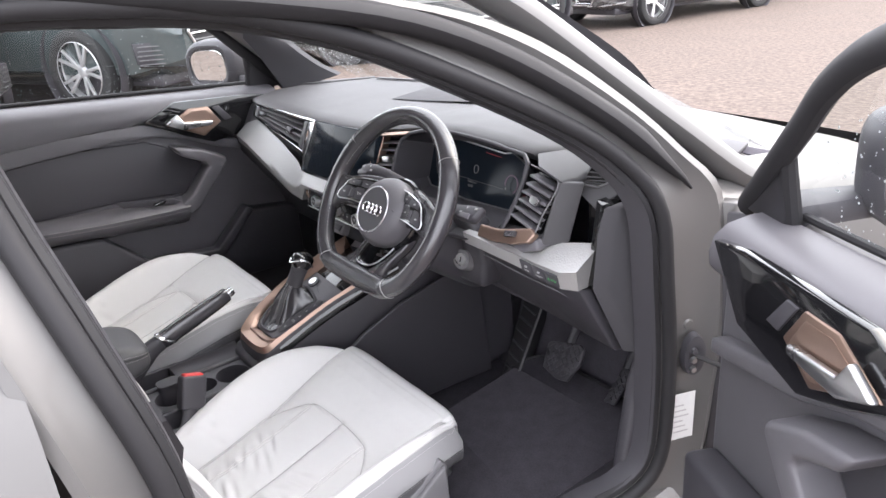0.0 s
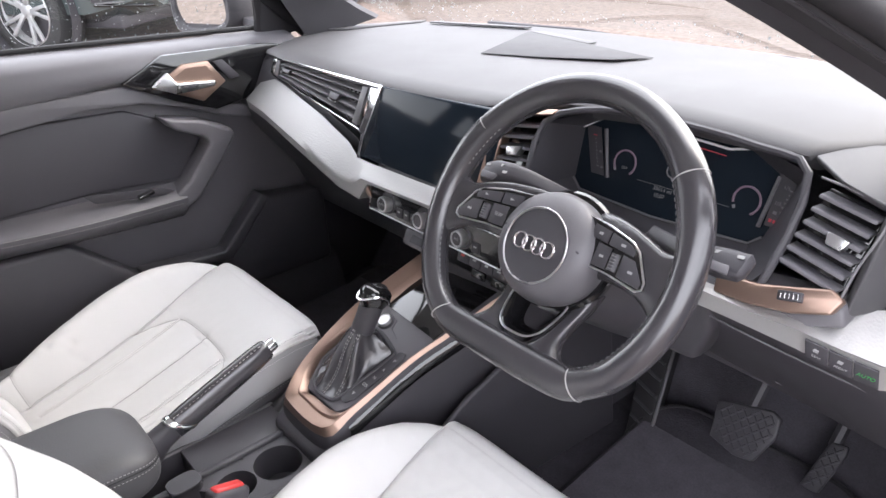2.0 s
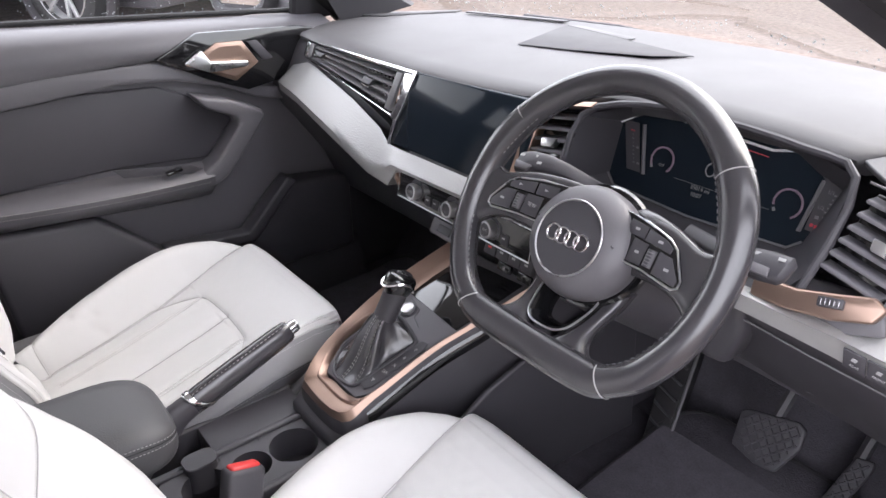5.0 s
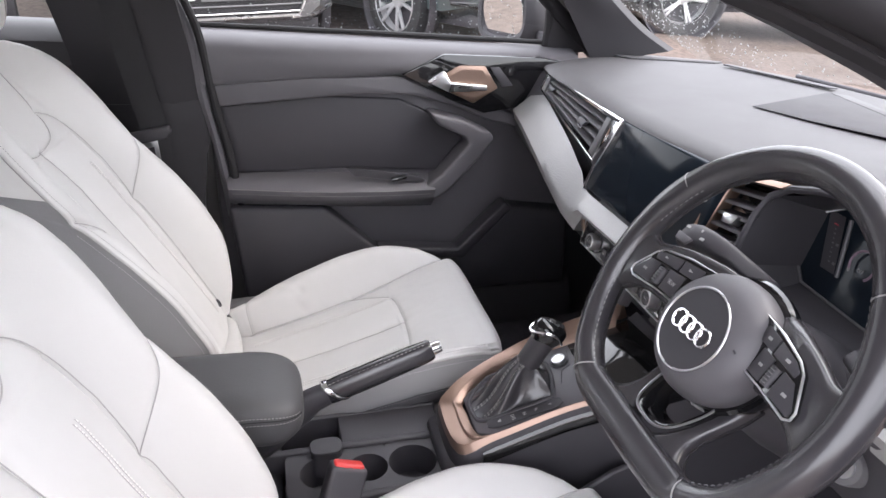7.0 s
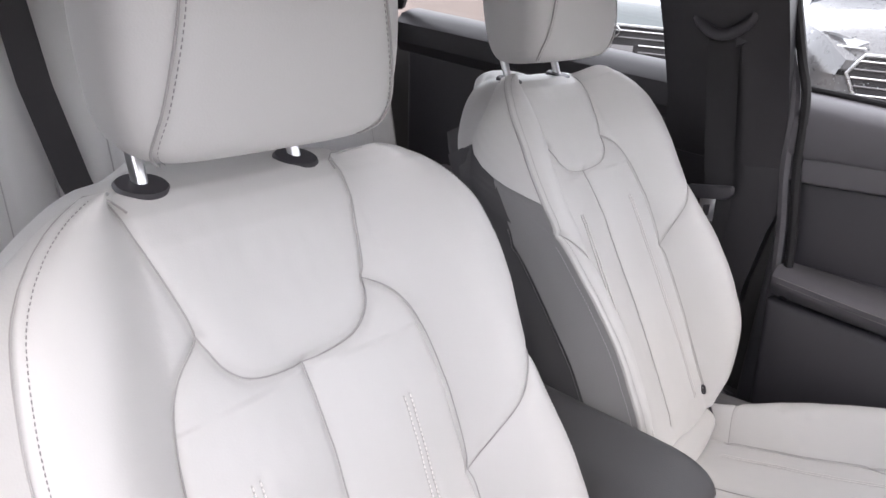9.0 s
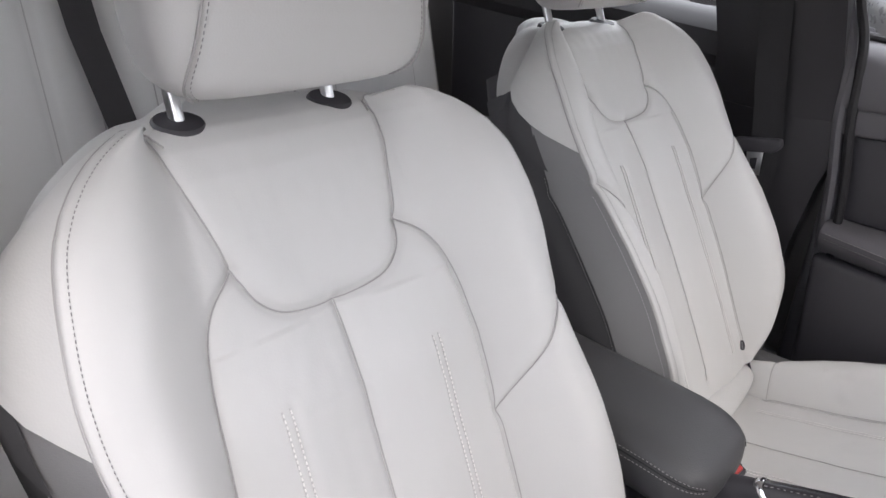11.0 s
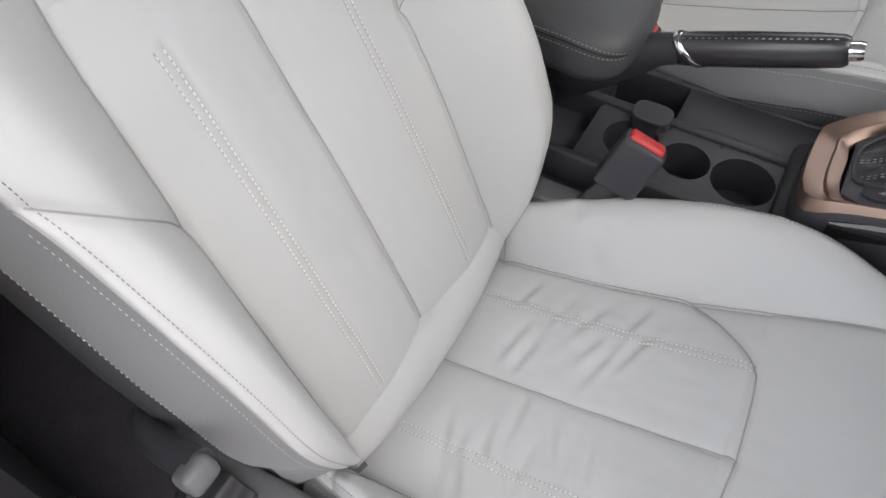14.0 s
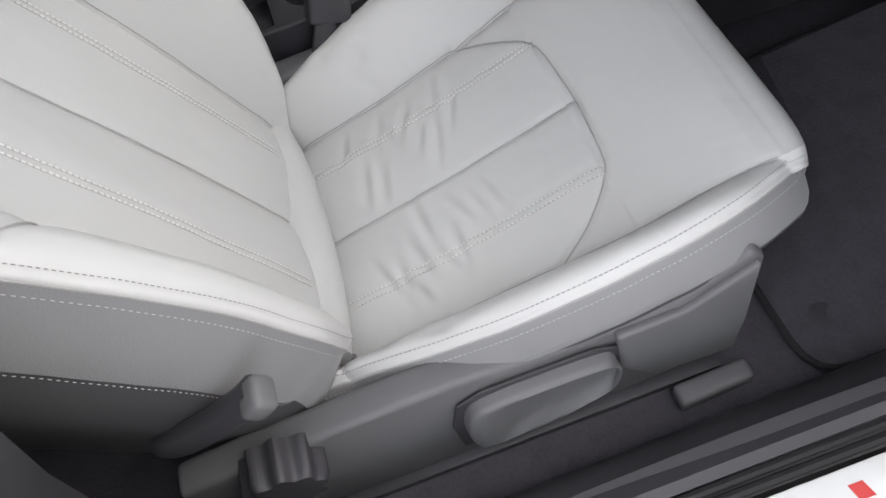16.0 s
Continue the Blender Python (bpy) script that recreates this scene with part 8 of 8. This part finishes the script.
# ---- armrest ----
def arm_skin(y, q, grow=0.0):
    """The armrest's surface at y, round a blunt nose, at the angle q about its length."""
    d = min(1.0, max(0.0, (y + 0.432) / 0.072))
    w = (0.083 + 0.002 * spans(y, (-0.68, -0.5), (1, 0))) * max(0.0, 1 - d ** 3.6) ** (1 / 3.6)
    zt = spans(y, (-0.68, -0.50, -0.41, -0.36), (0.668, 0.662, 0.658, 0.650))
    zb = spans(y, (-0.68, -0.50, -0.41, -0.36), (0.592, 0.587, 0.584, 0.592))
    tall = (zt - zb) / 2 * max(0.0, 1 - (d ** 3.4)) ** (1 / 3.4)
    c, s = math.cos(q), math.sin(q)
    return Vector((-0.012 + (w + grow) * math.copysign(abs(c) ** 0.40, c), y, (zt + zb) / 2 - 0.003 * d + (tall + grow) * math.copysign(abs(s) ** 0.60, s) + 0.006 * (1 - c * c) * (s > 0) * (1 - d)))


arm = cons
nose = [-0.36 - 0.072 * (1 - math.sin(a)) for a in np.linspace(math.pi / 2 - 0.02, 0, 14)] + [-0.46, -0.50, -0.56, -0.62, -0.68]
lid = part("armrest", loft([[arm_skin(y, q) for q in np.linspace(0, 2 * math.pi, 57)[:-1]] for y in nose]), material("dark grey leathercloth", (0.064, 0.063, 0.067), 0.5, grain=0.45, grain_size=0.0018, mottle=0.05, pattern="cells"), arm, "padded dark grey armrest lid", 60)
run = [y for y in nose if y < -0.3635][::-1]
for ends in (0.0, math.pi):
    for q, name in ((0.30, "lid_seam"), (0.42, "lid_stitching"), (0.18, "lid_stitching")):
        line = [arm_skin(y, abs(ends - q), 0.0008) for y in run]
        part(name, tube(line, 0.0010, seg=5) if name == "lid_seam" else stitches(line, 0.0030, 0.0020, 0.0006, (0.6 if ends == 0 else -0.6, 0.4, 0.6)), RUBBER if name == "lid_seam" else DULL, arm)
part("armrest_stalk", slab([(-0.06, -0.70, 0.46), (0.04, -0.70, 0.46), (0.04, -0.46, 0.46), (-0.06, -0.46, 0.46)], (0, 0, 0.14), 0.01, 3), HARD, arm)

# ---- buckles ----
def buckle(x, y, z, lean, label):
    root = base("belt_buckle", (x, y, z - 0.2), label, "belt buckle", "belt buckles")
    m = pose(x, y, z, *lean)
    body = part("body", block(m @ Matrix.Translation((0, 0, -0.033)), (0.030, 0.052, 0.068), 0.006, 3), HARD, root, "black buckle body")
    part("press_button", block(m @ Matrix.Translation((0, 0, -0.001)), (0.019, 0.042, 0.012), 0.004, 3), RED, root, "red press button")
    part("button_slot", block(m @ Matrix.Translation((-0.0115, 0, 0.0)), (0.003, 0.034, 0.004), 0.001), GLOSS, root)
    part("stalk", tube([m @ Vector((0, 0, -0.06)), m @ Vector((0, -0.01, -0.13)), m @ Vector((0.0, -0.03, -0.24))], 0.013, seg=12, flat=1.4), HARD, root, "black buckle stalk")


buckle(0.107, -0.308, 0.577, (-20, -12, 8), "driver's seat belt buckle with red button")
buckle(-0.112, -0.392, 0.560, (-15, 10, -8), "passenger seat belt buckle with red button")

# ---- pedals ----
def pedal(name, outline, y_low, lean, label, ribs):
    root = base(name, (outline[0][0], y_low, 0.32), label, "pedal", "pedals")
    d = Vector((0, math.sin(radians(lean)), math.cos(radians(lean))))
    z0 = min(z for _, z in outline)
    at = lambda x, z, w=0.0: Vector((x, y_low, z0)) + d * (z - z0) / d.z + Vector((0, -d.z, d.y)) * w
    pad = part("pad", slab([at(x, z) for x, z in outline], Vector((0, d.z, -d.y)) * 0.012, 0.004, 3), HARD, root, "black rubber pedal pad")
    xs, zs = [x for x, _ in outline], [z for _, z in outline]
    cx, cz = sum(xs) / len(xs), sum(zs) / len(zs)
    inset = [(cx + (x - cx) * 0.88, cz + (z - cz) * 0.88) for x, z in outline]
    within = lambda x, z: sum((c < z) != (d < z) and x < a + (z - c) * (b - a) / (d - c) for (a, c), (b, d) in zip(inset, inset[1:] + inset[:1])) % 2 == 1
    for s in (1, -1):
        for k in range(-8, 9):
            a = Vector(((min(xs) + max(xs)) / 2 + k * 0.017, 0, (min(zs) + max(zs)) / 2))
            seg = []
            for t in np.linspace(-0.09, 0.09, 40):
                x, z = a.x + t * 0.707, a.z + s * t * 0.707
                if within(x, z):
                    seg.append(at(x, z, 0.001))
            if len(seg) > 3 and ribs:
                part("tread_rib", tube([seg[0], seg[-1]], 0.0022, seg=6), HARD, pad)
    mid = at((min(xs) + max(xs)) / 2, max(zs) - 0.01, -0.012)
    part("pedal_arm", tube([mid, mid + Vector((0.005, 0.05, 0.08)), mid + Vector((0.01, 0.10, 0.20))], 0.010, seg=8), HARD, root)


pedal("brake_pedal", [(0.409, 0.437), (0.456, 0.427), (0.486, 0.432), (0.506, 0.478), (0.502, 0.505), (0.488, 0.511), (0.412, 0.494), (0.402, 0.486)], 0.375, 28, "wide black brake pedal with diamond tread", True)
pedal("accelerator_pedal", [(0.539, 0.378), (0.569, 0.380), (0.586, 0.446), (0.584, 0.460), (0.558, 0.456)], 0.44, 28, "narrow black accelerator pedal", True)
rest = base("foot_rest", (0.235, 0.45, 0.30), "ribbed black foot rest beside the tunnel", "foot rest")
LOW, HIGH = (Vector((0.236, 0.388, 0.288)), Vector((0.280, 0.394, 0.291))), (Vector((0.150, 0.590, 0.495)), Vector((0.215, 0.598, 0.500)))
fr0 = part("rest_plate", slab([LOW[0], LOW[1], HIGH[1], HIGH[0]], (0.0, 0.03, -0.03), 0.006, 3), RUBBER, rest, "black rubber plate")
for i in range(8):
    t = 0.08 + 0.11 * i
    a, b = LOW[0].lerp(HIGH[0], t + 0.05), LOW[1].lerp(HIGH[1], t - 0.03)
    part("rest_rib", tube([a.lerp(b, 0.10) + Vector((0, -0.002, 0.002)), a.lerp(b, 0.90) + Vector((0, -0.002, 0.002))], 0.0035, seg=6), HARD, fr0)
part("rest_edge", tube([LOW[1] + Vector((0.003, 0, 0)), HIGH[1] + Vector((0.003, 0, 0))], 0.0035, seg=8), SHELL, fr0, "grey plate edge")

# ---- parked cars ----
def parked_car(m, paint, label, style=0):
    """A parked car: local y ahead, x to its right, z up from the ground."""
    root = new("parked_car")
    root.matrix_basis = m
    tagged(root, label, "car", "parked cars")

    def put(name, bm, mat, parent=root, lab="", angle=38):
        bm.transform(m)
        return part(name, bm, mat, parent, lab, angle)

    secs = []
    for y in np.linspace(-2.25, 2.28, 46):
        w = 0.92 * (1 - 0.30 * max(0, (y - 1.55) / 0.75) ** 2.2 - 0.16 * max(0, (-y - 1.7) / 0.55) ** 2)
        zb = 0.24 + 0.10 * max(0, (abs(y) - 1.9) / 0.38)
        zs = spans(y, (-2.25, -1.9, 0.9, 1.6, 2.05, 2.28), (0.98, 1.02, 0.98, 0.92, 0.84, 0.70))
        hood = spans(y, (-2.25, -1.9, 0.75, 1.6, 2.1, 2.28), (1.0, 1.06, 1.06, 0.98, 0.87, 0.70))
        half = [(w * 0.80, zb), (w * 0.97, zb + 0.08), (w * 0.985, zb + 0.30), (w, 0.66 if y < 2.1 else 0.6), (w * 0.985, zs - 0.08), (w * 0.94, zs), (w * 0.72, hood), (w * 0.35, hood + 0.025), (0, hood + 0.03)]
        loop = [Vector((x, y, z)) for x, z in half] + [Vector((-x, y, z)) for x, z in half[-2::-1]]
        secs.append(loop)
    put("body", loft(secs), paint, lab="rain-wet painted body", angle=30)
    cab = []
    for y, w, z in ((-2.0, 0.70, 1.03), (-1.75, 0.66, 1.36), (-1.3, 0.62, 1.47), (-0.5, 0.61, 1.50), (0.0, 0.62, 1.47), (0.45, 0.68, 1.28), (0.95, 0.76, 1.02)):
        cab.append([Vector((x, y, zz)) for x, zz in ((-0.80, 0.95), (-0.79, 1.0), (-(w + 0.79) / 2, (z + 1.0) / 2), (-w, z - 0.05), (-w * 0.7, z), (0, z + 0.02), (w * 0.7, z), (w, z - 0.05), ((w + 0.79) / 2, (z + 1.0) / 2), (0.79, 1.0), (0.80, 0.95))])
    put("cabin", loft(cab), SCREEN, lab="dark glazed cabin")
    for sx in (-1, 1):
        for y in (1.38, -1.32):
            put("arch_liner", disc(pose(sx * 0.80, y, 0.36, 0, sx * 90, 0), [(0.0, 0.05), (0.40, 0.05), (0.425, 0.12), (0.44, 0.127), (0.44, 0.05)], 40), HARD, lab="black wheel arch")
            wm = pose(sx * 0.82, y, 0.35, 0, sx * 90, 0)
            tyre = put("tyre", disc(wm, [(0.235, -0.10), (0.235, 0.105), (0.255, 0.122), (0.30, 0.128), (0.335, 0.115), (0.352, 0.07), (0.352, -0.1)], 48), TYRE, lab="black tyre")
            put("wheel_rim", disc(wm, [(0.238, 0.122), (0.243, 0.118), (0.240, 0.10), (0.225, 0.06), (0.222, -0.08)], 48), ALLOY, tyre, "silver rim")
            put("brake_disc", disc(wm, [(0.0, -0.02), (0.15, -0.02), (0.155, -0.03)], 28), SHELL, tyre)
            n = 5
            for k in range(n):
                a = 2 * math.pi * k / n + 0.3
                for d in (-0.20, 0.20) if style != 1 else (-0.09, 0.09):
                    c, s = math.cos(a + d), math.sin(a + d)
                    c0, s0 = math.cos(a + d * 0.25), math.sin(a + d * 0.25)
                    t = Vector((-s, c, 0)) * 0.0125
                    put("rim_spoke", spoke(wm, c0, s0, c, s, t), ALLOY, tyre)
            put("hub_cap", disc(wm, [(0.0, 0.098), (0.030, 0.096), (0.055, 0.085), (0.06, 0.06)], 24), ALLOY, tyre)
    # nose: grille with bars, side intakes, lamps, lip
    gy = 2.262
    gr = [(-0.52, 0.74), (0.52, 0.74), (0.60, 0.62), (0.46, 0.36), (-0.46, 0.36), (-0.60, 0.62)]
    nose_y = lambda x, d: gy + d - 0.016 * (x / 0.6) ** 2
    cols = []
    for x in np.linspace(-0.598, 0.598, 25):
        z0 = spans(abs(x), (0.46, 0.60), (0.36, 0.62))
        z1 = spans(abs(x), (0.52, 0.60), (0.74, 0.62))
        cols.append([(x, nose_y(x, 0.02), z0), (x, nose_y(x, 0.036), z0), (x, nose_y(x, 0.036), z1), (x, nose_y(x, 0.02), z1)])
    g = put("grille", loft([[Vector(q) for q in c] for c in cols]), RUBBER, lab="black grille")
    for k in range(7):
        z = 0.39 + 0.052 * k
        w = spans(z, (0.36, 0.62, 0.74), (0.45, 0.585, 0.52))
        for a, b in ((-w, -0.30), (0.30, w)) if 2 <= k <= 4 else ((-w, w),):
            pts = [(x, nose_y(x, 0.046), z) for x in np.linspace(a, b, 9)]
            put("grille_bar", tube(pts, 0.0065, seg=6), SHELL if k % 2 else SATIN, g, "satin grille bar")
    edge = [Vector((x0 + (x1 - x0) * t, nose_y(x0 + (x1 - x0) * t, 0.044), z0 + (z1 - z0) * t)) for (x0, z0), (x1, z1) in zip(gr, gr[1:] + gr[:1]) for t in (0, 0.25, 0.5, 0.75)]
    put("grille_surround", tube(edge, 0.012, True, 6, up=(0, 1, 0)), SATIN, g, "satin grille surround")
    put("plate_panel", slab([(-0.26, gy + 0.046, 0.48), (0.26, gy + 0.046, 0.48), (0.26, gy + 0.046, 0.59), (-0.26, gy + 0.046, 0.59)], (0, 0.008, 0), 0.002), SHELL, g, "plain dark plate carrier")
    for i in range(4):
        put("badge_link", tube([Vector((-0.095 + 0.063 * i + 0.042 * math.cos(a), gy + 0.078, 0.69 + 0.042 * math.sin(a))) for a in np.linspace(0, 2 * math.pi, 25)[:-1]], 0.008, True, 6, up=(0, 1, 0)), CHROME, g, "chrome badge ring")
    for sx in (-1, 1):
        lamp = [(sx * 0.50, 2.22, 0.80), (sx * 0.72, 2.06, 0.835), (sx * 0.83, 1.88, 0.83), (sx * 0.81, 1.95, 0.765), (sx * 0.62, 2.16, 0.735)]
        lp = put("headlamp", slab(lamp, (0, 0.03, 0.02), 0.008), LAMPGLASS, lab="clear headlamp")
        put("lamp_strip", tube([(sx * 0.52, 2.262, 0.775), (sx * 0.70, 2.135, 0.775), (sx * 0.80, 2.0, 0.785)], 0.008, seg=6), CHROME, lp)
        intake = [(sx * 0.60, 2.21, 0.55), (sx * 0.86, 1.93, 0.56), (sx * 0.85, 1.94, 0.40), (sx * 0.62, 2.18, 0.36)]
        it = put("side_intake", slab(intake, (sx * 0.02, 0.03, 0), 0.006), HARD, lab="black side intake")
        for k in range(5):
            z = 0.39 + 0.034 * k
            put("intake_bar", tube([(sx * 0.63, 2.235, z), (sx * 0.75, 2.115, z + 0.002), (sx * 0.86, 1.985, z + 0.004)], 0.005, seg=5), SHELL, it)
        put("intake_lip", tube([(sx * 0.40, 2.30, 0.345), (sx * 0.62, 2.215, 0.35), (sx * 0.86, 1.975, 0.385)], 0.012, seg=6), SATIN if style else GLOSS, it)
        put("sill_strip", tube([(sx * 0.915, 0.95, 0.34), (sx * 0.92, -0.9, 0.34)], 0.014, seg=6), SATIN if style else GLOSS)
        put("door_line", tube([(sx * 0.922, 0.55, 0.40), (sx * 0.923, 0.55, 0.66), (sx * 0.908, 0.55, 0.90)], 0.003, seg=4), HARD)
    put("underside", slab([(-0.72, -2.0, 0.20), (0.72, -2.0, 0.20), (0.72, 2.05, 0.20), (-0.72, 2.05, 0.20)], (0, 0, 0.10), 0.02), HARD)
    return root


def spoke(wm, c0, s0, c, s, t):
    q = [wm @ (Vector((c0 * 0.04, s0 * 0.04, 0.092)) - t * 1.1), wm @ (Vector((c * 0.234, s * 0.234, 0.114)) - t), wm @ (Vector((c * 0.234, s * 0.234, 0.114)) + t), wm @ (Vector((c0 * 0.04, s0 * 0.04, 0.092)) + t * 1.1)]
    return slab(q, wm.to_3x3() @ Vector((0, 0, -0.022)), 0.004)


# wheels and ends of the grey car itself
for sx in (-1, 1):
    for y in (1.27, -1.47):
        wm = pose(sx * 0.70, y, 0.310, 0, sx * 90, 0)
        tyre = part("tyre", disc(wm, [(0.205, -0.10), (0.205, 0.100), (0.225, 0.116), (0.265, 0.120), (0.298, 0.108), (0.312, 0.07), (0.312, -0.1)], 48), TYRE, car, "black tyre")
        part("wheel_rim", disc(wm, [(0.208, 0.114), (0.212, 0.110), (0.208, 0.09), (0.195, 0.05), (0.0, 0.045)], 48), ALLOY, tyre, "silver rim")
        for k in range(5):
            a = 2 * math.pi * k / 5
            c, s = math.cos(a), math.sin(a)
            part("rim_spoke", spoke(wm @ Matrix.Diagonal((0.88, 0.88, 0.92, 1)), c, s, c, s, Vector((-s, c, 0)) * 0.024), ALLOY, tyre)
nose = [[Vector((x, y0 - 0.12 * (x / 0.8) ** 4, z)) for x in np.linspace(-0.84, 0.84, 25)] for y0, z in ((1.74, 0.72), (1.86, 0.66), (1.92, 0.55), (1.93, 0.40), (1.90, 0.28), (1.80, 0.20), (1.60, 0.20))]
bumper = part("front_bumper", loft(nose, cap=False, closed=False), PAINT, car, "grey painted front bumper")
part("grille", slab([(x, 1.945, z) for x, z in ((-0.34, 0.64), (0.34, 0.64), (0.42, 0.52), (0.32, 0.34), (-0.32, 0.34), (-0.42, 0.52))], (0, -0.03, 0), 0.006), GLOSS, bumper, "black grille")
for sx in (-1, 1):
    part("headlamp", slab([(sx * 0.50, 1.88, 0.70), (sx * 0.78, 1.78, 0.72), (sx * 0.80, 1.76, 0.63), (sx * 0.56, 1.90, 0.60)], (0, -0.04, -0.01), 0.008), LAMPGLASS, car, "clear headlamp")
tail = [[Vector((x, y0 + 0.08 * (x / 0.8) ** 4, z)) for x in np.linspace(-0.83, 0.83, 17)] for y0, z in ((-2.06, 0.62), (-2.13, 0.56), (-2.15, 0.42), (-2.12, 0.26), (-1.98, 0.22))]
part("rear_bumper", loft(tail, cap=False, closed=False), PAINT, car, "grey painted rear bumper")


def park(wx, wy, heading, local, paint, label, style=0):
    """Stands a car so that its wheel at local (x, y) comes to (wx, wy); heading in degrees from +y, positive to the left."""
    turn = pose(0, 0, 0, 0, 0, heading)
    off = turn @ Vector((*local, 0))
    x, y = wx - off.x, wy - off.y
    parked_car(Matrix.Translation((x, y, ground_rise(wx, wy) - 0.002)) @ turn, paint, label, style)


park(-5.15, 0.67, -62, (0.93, 1.38), PAINTBLACK, "black parked car with large silver wheels, wet with rain")
park(-4.80, -0.53, -72, (0.0, 2.3), PAINTDARK, "dark grey parked car showing its wide barred grille", 1)
park(-4.85, -2.95, -72, (0.0, 2.3), PAINTBLACK, "black parked car behind the dark grey one")
park(-5.80, 3.65, -6, (0.93, -1.32), PAINTBLACK, "black parked car ahead, seen through the windscreen", 1)
park(-5.77, 8.95, 178, (-0.93, 1.38), PAINTDARK, "dark grey parked estate car with silver lower lip", 1)
park(-5.70, 14.3, 178, (-0.93, 1.38), PAINTBLACK, "black parked car further along the row", 1)
park(-5.65, 19.6, 178, (-0.93, 1.38), PAINTDARK, "dark parked car at the end of the row", 1)
